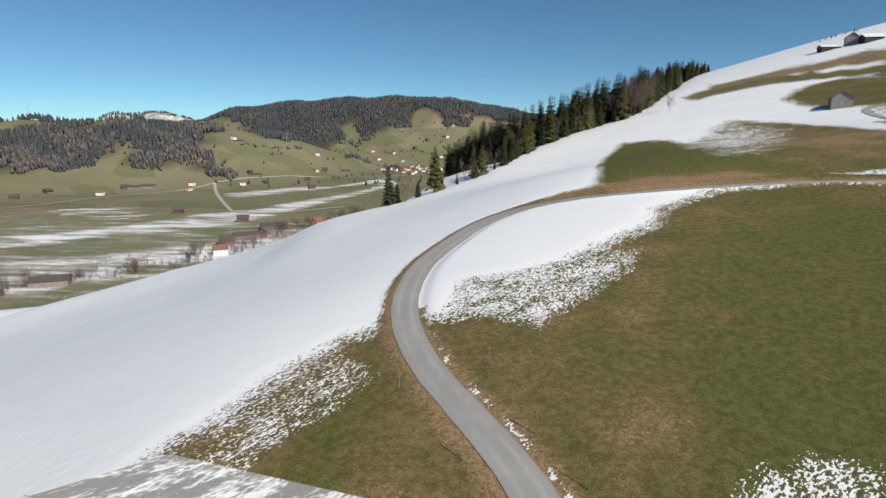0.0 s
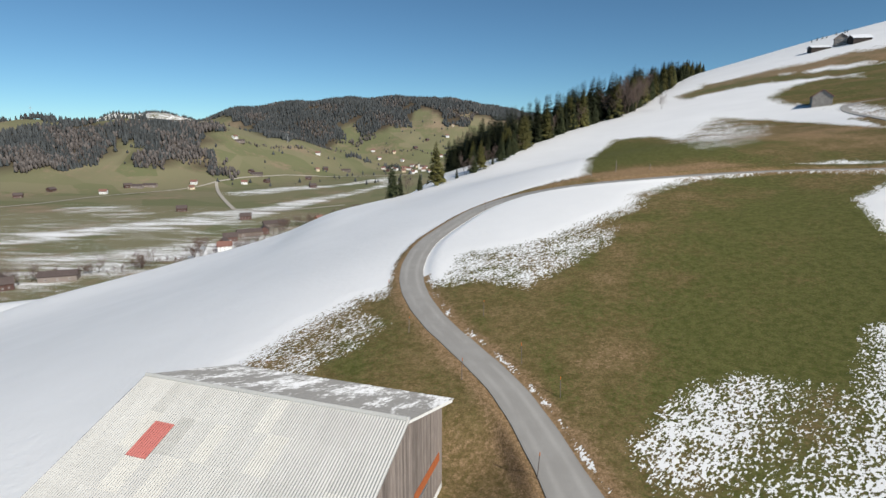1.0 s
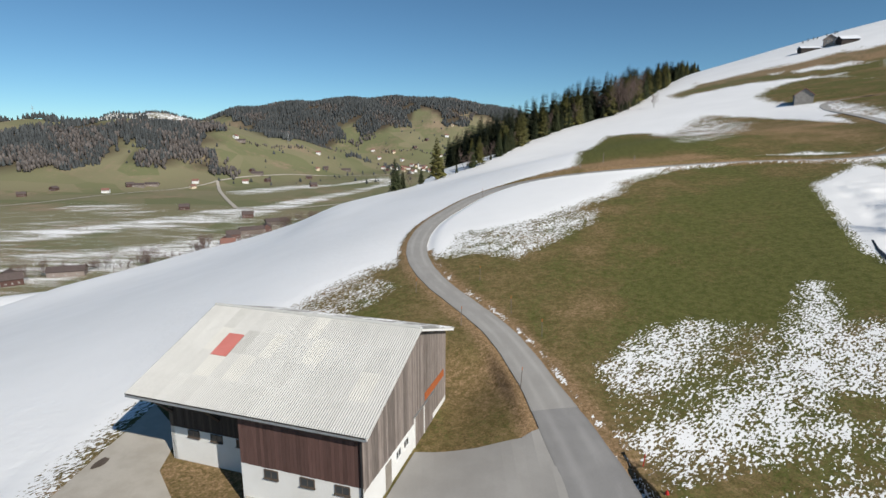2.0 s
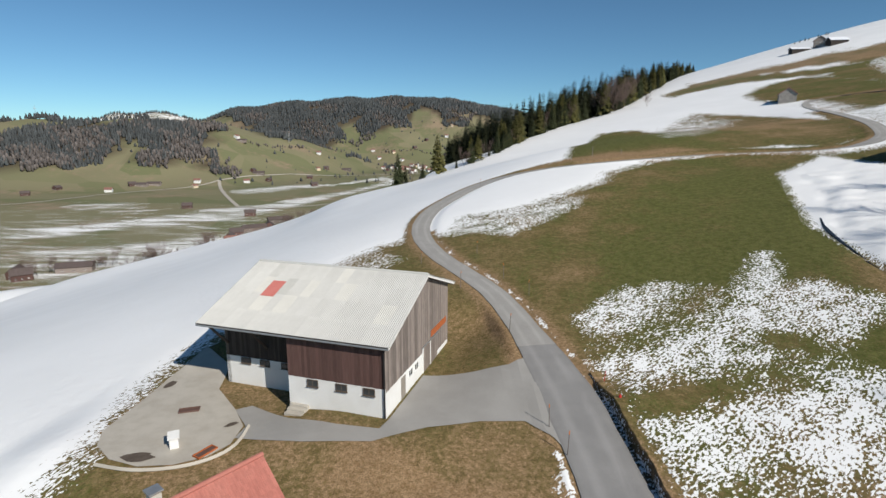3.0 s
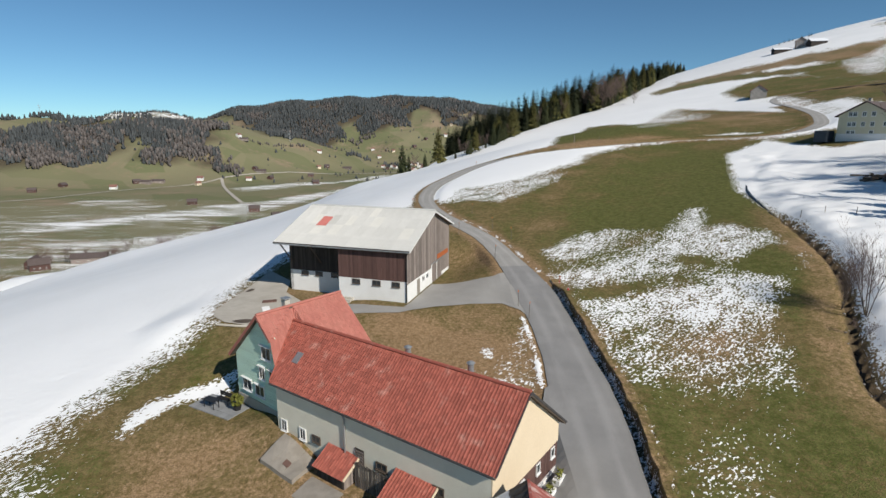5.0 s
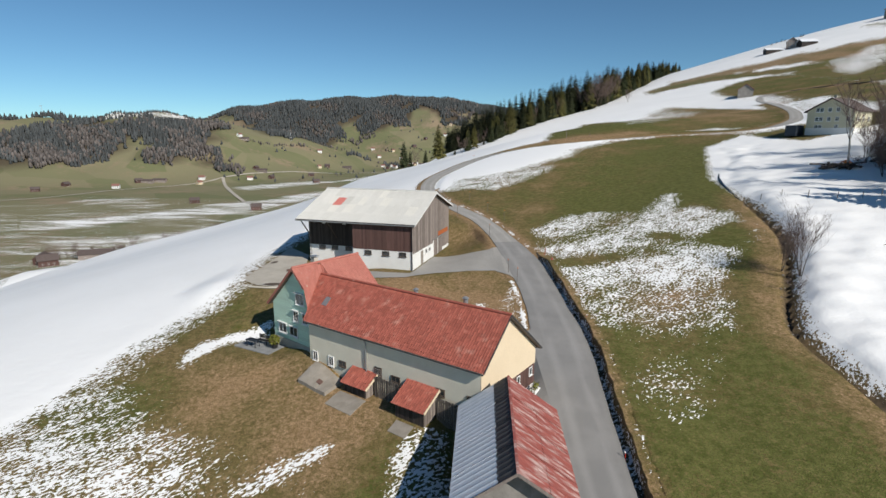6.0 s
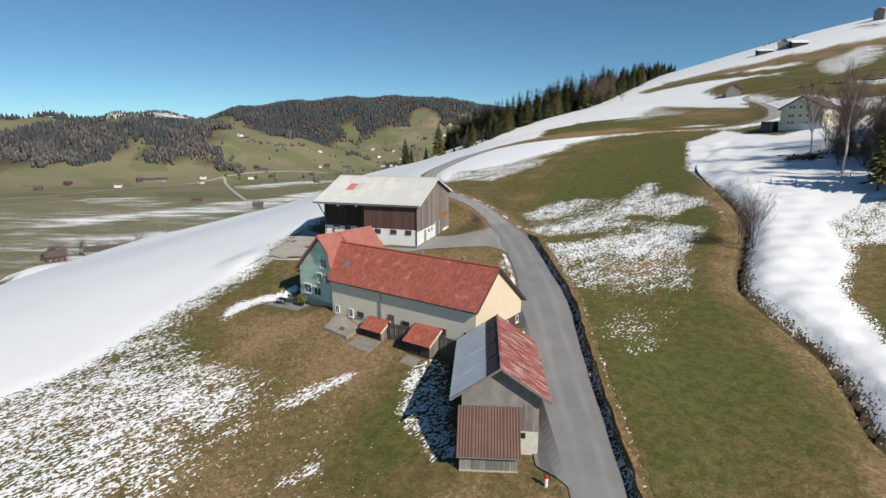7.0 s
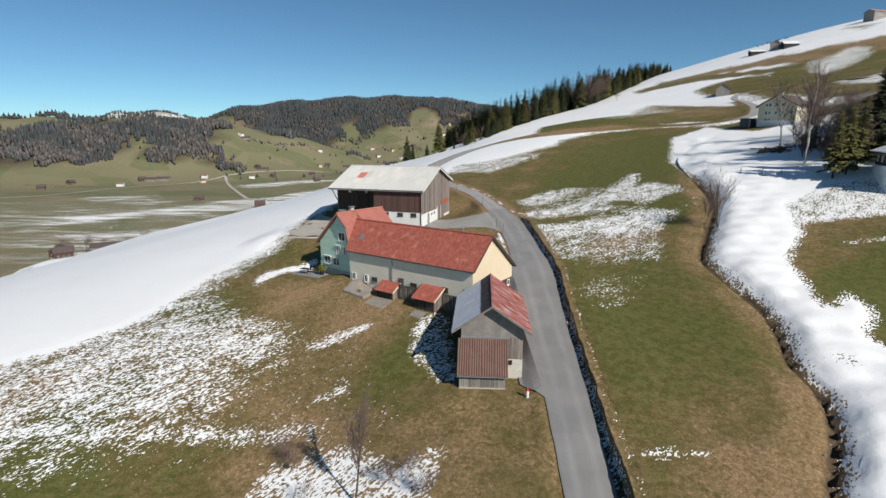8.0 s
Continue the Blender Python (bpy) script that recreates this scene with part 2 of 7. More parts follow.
def asphalt_material(name, base, other):
    """Asphalt with paler wheel tracks and darker patches along the lane."""
    n = Net(name, 0.85)
    lane = n.attr("lane")
    grit, blotch = n.noise(0.04, 3), n.noise(2.6, 4)
    run = n.noise(1.3, 3, n.coords("Object", (1.0, 0.12, 1)))
    c = n.mix(n.ramp(blotch, 0.35, 0.68, 0.0, 0.7), base, other)
    track = n.math("MULTIPLY", n.ramp(n.math("ABSOLUTE", n.math("SUBTRACT", n.math("ABSOLUTE", lane), 0.45)), 0.0, 0.28, 1.0, 0.0), n.ramp(run, 0.3, 0.6))
    c = n.mix(n.math("MULTIPLY", track, 0.5), c, tuple(min(1, v * 1.25) for v in other))
    c = n.mix(n.ramp(n.math("ABSOLUTE", lane), 0.86, 1.0, 0.0, 0.45), c, tuple(v * 0.72 for v in base))
    c = n.mix(n.ramp(grit, 0.3, 0.75, 0.0, 0.35), c, tuple(v * 0.6 for v in base))
    n.color(c)
    n.bump(grit, 0.2, 0.01)
    return n.m


M["asphalt"] = asphalt_material("asphalt", (0.30, 0.29, 0.275), (0.35, 0.34, 0.325))
M["asphalt_new"] = asphalt_material("asphalt_new", (0.226, 0.222, 0.22), (0.275, 0.27, 0.266))


def glass_material():
    n = Net("window_glass", 0.06)
    n.b.inputs["Specular IOR Level"].default_value = 0.6
    n.color(n.mix(n.noise(0.7), (0.03, 0.035, 0.04), (0.055, 0.06, 0.065)))
    return n.m


M["glass"] = glass_material()

# ---- the lie of the land ----
def soft(t, w):
    return w * np.logaddexp(0, t / w)


def smooth(a, b, t):
    u = np.clip((t - a) / (b - a), 0, 1)
    return u * u * (3 - 2 * u)


PLANE = (0.0307, 0.097, 0.165, 0.0636, -0.0866, -0.1827, 0.1598, -0.0081, -0.0177)
GX, GY = (-95, -60, -20, 20, 60, 110), (-40, 0, 40, 80, 125, 180)
SWELL = ((4.46, 1.07, -1.02, -1.11, 1.97, -3.55), (1.57, 0.55, -0.74, -2.16, -1.55, -3.43), (-0.63, 0.9, 1.77, 1.65, 0.32, -0.62),
         (0.27, -1.81, -1.31, 3.81, 5.43, -0.17), (-4.17, -0.02, -0.42, 0.94, 6.25, 0.43), (-3.22, -0.95, 0.28, 2.27, 0.86, -1.36))
KNOLLS = ((130, 200, 60, 2.9), (90, 290, 60, 1.8), (280, 400, 90, 8.9), (180, 480, 90, -4.0), (330, 520, 110, -4.2), (480, 380, 130, 34.0), (220, 110, 90, 9.6), (205, 480, 45, 0.9), (275, 485, 50, 2.0), (345, 480, 55, 2.8), (410, 480, 60, 2.0))
WEST = (-12.65, 15.49, -5.61, -0.93, 1.48, -1.18, 1.46, 6.53, -1.50, 3.14)
# the edge beyond which the hillside falls away into the valley
CREST = [(-190, -200), (-188, 50), (-170, 100), (-131, 156), (-92, 178), (-50, 177), (-14, 172), (12, 190), (36, 224), (62, 254), (92, 272), (130, 335), (170, 402), (212, 470), (262, 545), (330, 660), (420, 1200)]
FLOOR = -88.0


def seg_dist(x, y, line):
    """The distance to a line of (x, y) points, the side on which it lies (right: plus), and how far along the line, in points."""
    best, side, along = np.full(x.shape, 1e9), np.zeros(x.shape), np.zeros(x.shape)
    for i in range(len(line) - 1):
        (ax, ay), (bx, by) = line[i], line[i + 1]
        vx, vy = bx - ax, by - ay
        t = np.clip(((x - ax) * vx + (y - ay) * vy) / (vx * vx + vy * vy), 0, 1)
        d = np.hypot(x - ax - t * vx, y - ay - t * vy)
        near = d < best
        best = np.where(near, d, best)
        side = np.where(near, (x - ax) * vy - (y - ay) * vx, side)
        along = np.where(near, i + t, along)
    return best, np.sign(side), along


def hill(x, y):
    """The hillside that carries the farm: a bent plane with swells."""
    s = x - 0.15 * soft(y - 150, 40)
    yc = y - soft(y - 520, 30)
    a = PLANE
    z = a[0] + a[1] * s + a[2] * yc + a[3] * soft(s - 45, 15) + a[4] * soft(-s - 25, 12) + a[5] * soft(yc - 20, 15) + a[6] * soft(yc - 130, 30) + a[7] * soft(yc - 300, 60) + a[8] * soft(-s - 90, 15)
    for gx, row in zip(GX, SWELL):
        for gy, c in zip(GY, row):
            z = z + c * np.exp(-((s - gx) ** 2 + (y - gy) ** 2) / 1152)
    for gx, gy, r, c in KNOLLS:
        z = z + c * np.exp(-((x - gx) ** 2 + (y - gy) ** 2) / (2 * r * r))
    # the western snow slope is one even sweep
    u, v = (x + 80) / 60, (y - 70) / 90
    west = sum(c * u ** i * v ** j for c, (i, j) in zip(WEST, ((0, 0), (1, 0), (0, 1), (2, 0), (1, 1), (0, 2), (3, 0), (2, 1), (1, 2), (0, 3))))
    k = (1 - smooth(-40, -16, x + 0.12 * (y - 60))) * smooth(-75, -35, y) * (1 - smooth(230, 290, y)) * smooth(-360, -240, x)
    z = z + (west - z) * k
    d, side, _ = seg_dist(x, y, CREST)
    wood = smooth(165, 205, y) * smooth(-40, 0, x)
    z = z - (0.5 - 0.3 * wood) * soft(-side * d, 3.5) - 0.4 * wood * soft(-side * d - 42, 8)
    return z - 0.18 * soft(s - 420, 60) - 0.3 * soft(y - 640, 60)


def ridge(u, d, at, base, crest, top):
    """A far hill: it rises from the valley floor at the distance base to the height top at the distance crest, by the bearing u."""
    b, c, t = np.interp(u, at, base), np.interp(u, at, crest), np.interp(u, at, top)
    return FLOOR + (t - FLOOR) * smooth(0, 1, (d - b) / (c - b)) ** 0.85 - 0.12 * soft(d - c, 60)


def far_land(x, y):
    d = np.maximum(y, 1.0)
    u = x / d
    wave = 7 * np.sin(x / 83 + 0.7) * np.sin(y / 117) + 5 * np.sin(x / 41 + y / 67) + 3 * np.sin(x / 23 - y / 31)
    a = ridge(u, d, (-0.80, -0.60, -0.42, -0.29, -0.19, -0.10), (1000, 1050, 1130, 1280, 1480, 1750), (1450, 1500, 1650, 1800, 1850, 1900), (64, 65, 66, 20, -26, -88))
    b = ridge(u, d, (-0.60, -0.43, -0.37, -0.28, -0.12, -0.02, 0.07, 0.16, 0.3), (1900, 1850, 1850, 1850, 1850, 1800, 1750, 1700, 1700), (2600,) * 9, (20, 98, 140, 168, 190, 190, 158, 116, 90))
    c = ridge(u, d, (-0.9, -0.66, -0.60, -0.5, -0.44, -0.3), (2900,) * 6, (3700,) * 6, (40, 95, 165, 172, 110, 60))
    z = np.maximum(np.maximum(a, b), c)
    rise = smooth(FLOOR + 4, FLOOR + 60, z)
    z = np.maximum(z, FLOOR) + rise * wave
    return np.where(y < 500, FLOOR, z)


def rounded(line, n=6):
    """A line of points, rounded (Catmull-Rom)."""
    p = [np.array(q, float) for q in (line[0], *line, line[-1])]
    out = []
    for i in range(1, len(p) - 2):
        for k in range(n):
            t = k / n
            out.append(tuple(0.5 * (2 * p[i] + (p[i + 1] - p[i - 1]) * t + (2 * p[i - 1] - 5 * p[i] + 4 * p[i + 1] - p[i + 2]) * t ** 2 + (3 * p[i] - p[i - 1] - 3 * p[i + 1] + p[i + 2]) * t ** 3)))
    return out + [tuple(p[-1])]


ROAD = rounded([(4.5, -110), (6, -75), (7.8, -50), (8.2, -43), (8.6, -37), (9.2, -27), (9.7, -20), (10.1, -14), (10.2, -9), (10.25, 0), (9.9, 6), (9.5, 11), (8.6, 17), (6.9, 26), (5.0, 32.5), (2.0, 39), (-0.9, 45), (-3.2, 52),
                (-4.4, 59), (-4.4, 66.7), (-2.7, 76), (1.5, 85.5), (7.1, 94.0), (15, 98.6), (25, 98.8), (38, 97), (52, 95), (66, 91.5), (77, 84.5), (84.5, 81.5), (92, 85), (97, 92), (104.4, 106), (117, 134), (131, 169), (140, 179), (152, 172), (158, 153), (172, 125), (200, 90)], 5)
CREEK = rounded([(62, 62), (56, 50), (51, 40), (47.5, 23), (44, 9), (38.6, -1), (34.5, -8), (32.6, -13), (32.6, -20), (32.9, -25), (31.5, -31), (29.6, -36), (29.1, -41), (26.5, -46), (22.4, -52), (20, -62), (14, -90), (8, -130)], 4)
ra = np.array(ROAD)
ROAD_HALF = 1.65
ra_half = np.where(ra[:, 1] > 60, 1.6, np.interp(ra[:, 1], (-60, -48, -37, -27, -20, -14, -9, -4, 4, 10, 16, 22, 30), (1.7, 1.75, 1.85, 2.1, 2.25, 2.55, 2.6, 2.3, 2.3, 2.45, 2.1, 1.7, 1.62)))
rz = hill(ra[:, 0], ra[:, 1])
for _ in range(12):
    rz[1:-1] = 0.25 * rz[:-2] + 0.5 * rz[1:-1] + 0.25 * rz[2:]
# level pads: centre, half sizes, turn in degrees, height
PADS = ((-10.8, 17.8, 9.5, 8.5, -18, 0.0), (-21.5, 9.5, 5.5, 5.5, -20, -0.75), (-3.0, -16.0, 10.0, 5.2, -36, -4.1), (2.6, -31.5, 3.0, 6.0, -5, -6.5), (-13.2, -8.2, 4.5, 4.5, 51, -2.9), (-19.9, -9.5, 2.5, 1.3, -29, -3.6))


def land(x, y):
    """The height of the ground."""
    z = hill(x, y)
    for px, py, hx, hy, turn, pz in PADS:
        c, s = math.cos(radians(turn)), math.sin(radians(turn))
        dx, dy = (x - px) * c + (y - py) * s, -(x - px) * s + (y - py) * c
        off = np.hypot(np.maximum(np.abs(dx) - hx, 0), np.maximum(np.abs(dy) - hy, 0))
        z = z + (pz - z) * (1 - smooth(0, 7.0 if hx == 9.5 or hx == 5.5 else 3.5, off)) * 0.85
    d, side, along = seg_dist(x, y, ROAD)
    level = np.interp(along, np.arange(len(rz)), rz)
    e = d - np.interp(along, np.arange(len(rz)), ra_half)  # metres past the edge of the paving
    z = level + (z - level) * smooth(0.1, 1.6, e) - 0.08 * (1 - smooth(0.1, 0.5, e))
    # below the yard a ditch and a steep bank follow the uphill edge of the lane
    low = (side > 0) * (1 - smooth(9, 13, y)) * (e < 14)
    z = z + low * (0.5 * smooth(0.3, 1.1, e) * (1 - smooth(1.5, 9, e)) - 0.8 * smooth(-0.1, 0.15, e) * (1 - smooth(1.0, 1.4, e)))
    d, side, along = seg_dist(x, y, CREEK)
    near = d < 16
    z = z - np.where(near, (1 - smooth(18, 40, y)) * 0.9 * (1 - smooth(0.1, 0.6, d)) + 0.2 * (1 - smooth(1, 4, d)), 0)
    z = z + np.where(near, (side < 0) * (1 - smooth(18, 40, y)) * 0.6 * smooth(0.5, 2.6, d) * (1 - smooth(4, 15, d)), 0)
    f = far_land(x, y)
    return f + soft(z - f, 5.0)


def land1(x, y):
    return float(land(np.array([float(x)]), np.array([float(y)]))[0])


def spaced(lo, hi, step, growth, least, most):
    """Steps that are even between lo and hi and grow outside."""
    mid = list(np.arange(lo, hi + step / 2, step))
    up, s = [mid[-1]], step
    while up[-1] < most:
        s = min(s * growth, 45)
        up.append(up[-1] + s)
    down, s = [mid[0]], step
    while down[-1] > least:
        s = min(s * growth, 45)
        down.append(down[-1] - s)
    return np.array(down[:0:-1] + mid + up[1:])


def inside(x, y, poly):
    hit = np.zeros(x.shape, bool)
    for (ax, ay), (bx, by) in zip(poly, poly[1:] + poly[:1]):
        if ay != by:
            hit ^= ((ay > y) != (by > y)) & (x < (bx - ax) * (y - ay) / (by - ay) + ax)
    return hit


def paint(field, x, y, value, fuzz, poly):
    """Blend a field to a value within a patch of ground with a soft edge."""
    xs, ys = [p[0] for p in poly], [p[1] for p in poly]
    box = (x > min(xs) - fuzz) & (x < max(xs) + fuzz) & (y > min(ys) - fuzz) & (y < max(ys) + fuzz)
    bx, by = x[box], y[box]
    d = seg_dist(bx, by, poly + poly[:1])[0]
    d = np.where(inside(bx, by, poly), -d, d)
    w = 1 - smooth(-fuzz, fuzz, d)
    field[box] = field[box] * (1 - w) + value * w


# patches of snow (1) and bare grass (0) as they lie on the hill: cover, softness of the edge, outline
PATCHES = [
    (0.0, 4.2, [(-6.4, 55), (-10.5, 53.8), (-12.6, 49.9), (-15.2, 47.2), (-16.6, 43.5), (-18.4, 40.4), (-20.3, 38.5), (-24, 30), (-27, 20), (-27.7, 13.8), (-26.7, 7.9), (-26.8, 3), (-30, -4.4), (-32.7, -12.4), (-33.4, -18.9), (-36.4, -24.7), (-40.3, -28.3), (-45.2, -31.9), (-70, -40),
                (-90, -150), (200, -150), (200, 60), (110, 75), (80, 78), (66, 92), (47, 93), (35, 86), (31.7, 79), (25, 74.7), (16, 68), (8, 62.6), (1, 57)]),
    # the meadow above the lane
    (0.0, 3.0, [(17.3, 102.3), (30.5, 106.3), (51.8, 176.1), (66.1, 201.5), (78.4, 193.3), (78.7, 171.6), (106.9, 206.1), (114.4, 183.8), (114, 160), (106, 122), (112, 132), (106, 110), (94.4, 88.4), (86.1, 86), (81.5, 85.1), (76.3, 93.2), (67.8, 95), (61.1, 96.2), (48.2, 97.9), (40.8, 98.7), (26.7, 99.3)]),
    (0.52, 12.0, [(81, 179.4), (105.3, 202.9), (106.6, 172.6), (84, 136), (68, 116), (60, 116), (64, 138)]),
    # brown bands of the upper slope, with streaks of snow
    (0.0, 5.0, [(137, 316), (161, 340), (171, 356), (190, 346), (217, 342), (235, 336), (251, 329), (271, 320), (340, 290), (360, 200), (300, 120), (152, 112), (163, 158), (191, 244), (199, 262), (183, 287), (168, 302), (150, 300), (130, 288)]),
    (0.0, 5.0, [(192, 266), (191, 244), (163, 158), (152, 111), (300, 120), (260, 60), (110, 58), (111, 82), (134, 134), (120, 135), (136, 167), (139, 180), (133, 192), (134, 207), (140, 228), (158, 250), (172, 262)]),
    (0.85, 3.5, [(193.7, 316.6), (212, 312), (229, 289), (221, 276), (206, 296)]),
    (0.56, 6.0, [(232.4, 278.5), (248.8, 281), (275.7, 302.7), (274.5, 280), (256, 255), (210.9, 211), (181, 186.2), (193.7, 214.1)]),
    (0.6, 4.0, [(158.2, 142.8), (178.7, 145.4), (215, 150), (200, 128), (155.2, 115.4), (150.7, 124.8)]),
    (0.1, 8.0, [(322.6, 378.2), (337.9, 369), (321.6, 346.7), (314.9, 359.2)]),
    (0.6, 7.0, [(118, 128), (104, 108), (98, 100), (112, 100), (136, 160), (132, 180)]),
    # snow beyond the brook, and the green field in it
    (1.0, 2.0, [(51, 44), (62.8, 71.6), (75.7, 79), (79, 60), (110, 60), (110, -10), (62.5, 6.4), (52, 0.8), (49.7, -5.4), (110, -12), (110, -80), (36, -105), (28, -130), (9, -130), (15, -90), (20.5, -62), (22.8, -52), (27, -46),
                (29.6, -41), (30.2, -36), (32.2, -31), (33.4, -25), (33.2, -20), (33.4, -13), (35.5, -8), (39.5, -1), (45, 9), (48.5, 23)]),
    (0.62, 6.0, [(116, 88), (125, 84), (124, 76), (112, 56), (104, 58), (104, 70)]),
    (0.66, 4.0, [(52, 2), (62, 8), (110, 0), (110, -30), (60, -15), (49, -6)]),
    (0.0, 1.5, [(50.4, -5.4), (60.9, -6.2), (100, -12), (100, -45), (48, -37), (39, -34.6), (38.5, -33.6), (39.2, -31.9), (42.1, -29.4), (43.4, -26.8), (43, -24.1), (39.9, -26.9), (38.3, -26.9), (39.8, -22.6), (40.9, -18.5), (41.4, -15.8), (45.8, -10.7)]),
    (0.5, 0.7, [(51, -11.5), (66, -12.3), (66, -13.4), (51.2, -12.5)]),
    (0.72, 1.4, [(32.2, -36), (34.4, -35.2), (35.1, -37.3), (33.5, -38.7), (32.2, -37.6)]),
    # streaked snow on the meadow between lane and brook
    (0.17, 5.0, [(13.6, -4), (22.4, -5.6), (28.1, -13.3), (26.4, -18.3), (15, -30), (13.2, -24)]),
    (0.30, 3.4, [(12.4, 23.5), (20.2, 32.3), (28.7, 32), (31.5, 29.4), (39.9, 39), (42.3, 37.6), (39.3, 28.7), (45.4, 22.6), (43.4, 10.5), (38.2, 7.9), (31.4, -1.2), (30.2, -5.9), (27.5, -10.8), (13.6, -8.8), (12.2, 14.2)]),
    (0.36, 2.2, [(13.8, -2.3), (18.1, 0.1), (23.8, 0.2), (30.4, -0.5), (28.9, -3.8), (29.3, -5.7), (27, -10.5), (13.6, -8.8), (13.7, -5.3)]),
    (0.58, 1.3, [(13.4, 24.6), (20.3, 30.8), (24.9, 32.1), (27.6, 30.1), (22, 24.2), (16.9, 21.1), (13.6, 21)]),
    (0.58, 1.6, [(12.3, 15), (17.8, 16.7), (24.4, 20), (29.9, 24.4), (33.8, 28.4), (39.6, 37.2), (41.2, 36.3), (36.1, 25.8), (41.4, 27.5), (41.5, 23), (44, 21.7), (39.4, 16.7), (35.5, 15.2), (33.6, 15.9), (29.4, 18.5), (25.1, 15.6), (29.6, 13.8), (21.1, 12.8), (15.3, 11.7), (13.1, 13.1)]),
    (0.61, 1.6, [(14, 5.7), (19.2, 7.3), (25.1, 8.6), (27.9, 8.7), (30.9, 11.2), (34.1, 10.1), (37.4, 8.2), (36.1, 5.6), (33.5, 3.6), (32.7, 1.3), (30.7, 0), (26.7, -0.8), (23.8, 0.2), (22.3, 2.2), (18.3, 0.7), (14.1, -0.5), (13.7, 2.3)]),
    (0.15, 0.8, [(29.8, 18.4), (33.9, 16.3), (32.3, 13.9), (29.2, 14.5)]),
    (0.0, 1.3, [(34, 12.4), (41.1, 17.6), (43, 15.2), (40.2, 10.9), (37, 9.1)]),
    (0.12, 1.0, [(14, 9.4), (19.8, 11.3), (23.9, 10.6), (18.5, 7.4), (14.2, 6.4)]),
    (0.5, 0.6, [(11.9, -46.8), (14.2, -46.6), (17.3, -47.2), (16.9, -47.5), (13.2, -47.9), (12, -47.5)]),
    # the lawn behind the farm wing
    (0.26, 1.0, [(-6, -5), (-2, -7.5), (6, -13), (8, -9), (8.2, 2), (6.5, 2), (3, -6), (-4, -3.5)]),
    (0.5, 0.6, [(-5.5, -7.3), (-2, -9.6), (3.5, -13.4), (4.7, -12.4), (-1, -8.4), (-5, -6.2)]),
    (0.28, 2.0, [(13.6, -19), (16, -25), (19, -22), (20, -17)]),
    # the meadow below the farm
    (0.17, 3.5, [(-29, -8), (-32, -16), (-35.5, -24), (-45, -32), (-60, -37), (-60, -52), (-24, -47), (-3, -44), (-3, -38), (-10, -25), (-22, -20)]),
    (0.36, 3.0, [(-46, -44), (-39.1, -38.7), (-31.9, -38.8), (-25.4, -40.7), (-30.1, -42.8), (-33, -44.4), (-35.2, -46)]),
    (0.53, 3.0, [(-29.8, -4), (-32.6, -12.4), (-30, -20), (-25.6, -21.6), (-18.7, -25.4), (-18.5, -30.6), (-24, -32.3), (-20.4, -34.8), (-25.5, -38.5), (-32.3, -39.2), (-39.1, -39.7), (-60, -42), (-60, -36), (-45.2, -31.9), (-40.3, -28.3), (-36.4, -24.7), (-33.4, -18.9)]),
    (0.62, 0.7, [(-16, -27.9), (-13.1, -25.8), (-9.9, -24.2), (-10.1, -25.4), (-12.8, -27.5), (-14.9, -28.6)]),
    (0.62, 0.6, [(-13.5, -36.5), (-11.4, -35.6), (-10.8, -35.1), (-10.8, -36.1), (-12.6, -37.1)]),
    (0.6, 0.9, [(-60, -39.4), (-30, -39.2), (-12.5, -40.3), (-12.5, -41.4), (-30, -40.6), (-60, -41.2)]),
    (0.85, 0.7, [(-27.1, -12.4), (-26.3, -9), (-20.3, -4.2), (-19.9, -7.4), (-23.8, -9.2), (-25.9, -13.5)]),
    (0.54, 0.8, [(-5.4, -30.5), (-5.2, -26), (-3.8, -23.6), (-1, -23.6), (-0.6, -36.8), (-2.2, -36.4), (-3.9, -33.8)]),
    (0.62, 1.0, [(-17, -48), (-15, -44.6), (-10, -43.1), (-5.4, -45.7), (-1.7, -44.2), (-2.9, -48), (-4, -54), (-9, -58), (-14, -55.5), (-18.5, -52)]),
    (0.5, 2.6, [(2.7, 67), (16, 68), (26.5, 71), (23, 64), (15, 57), (10, 52), (6, 55), (0, 57)]),
    (0.42, 3.0, [(-10, 50), (-15, 43), (-19, 34), (-15, 33), (-9, 40), (-6, 46)]),
]
# bands of snow on the valley floor: cover and outline
STRIPS = [(0.60, [(-477, 566), (-468, 614), (-423, 656), (-380, 721), (-338, 778), (-294, 822), (-238, 954), (-162, 1136), (-135, 1400), (-100, 1250), (-176, 1020), (-224, 845), (-265, 739), (-279, 687), (-340, 642), (-383, 614), (-419, 577), (-451, 534)]),
          (0.5, [(-423, 1056), (-347, 1181), (-240, 1229), (-152, 1468), (-130, 1338), (-305, 1094), (-386, 999)]),
          (0.44, [(-377, 443), (-364, 472), (-324, 497), (-299, 545), (-277, 589), (-248, 545), (-269, 489), (-295, 450), (-316, 416), (-346, 404)]),
          (0.62, [(-332, 387), (-313, 416), (-272, 472), (-252, 534), (-222, 589), (-140, 600), (-120, 400), (-221, 482), (-264, 457), (-286, 410), (-302, 372)]),
          (0.42, [(-623, 870), (-495, 822), (-419, 721), (-535, 770)])]
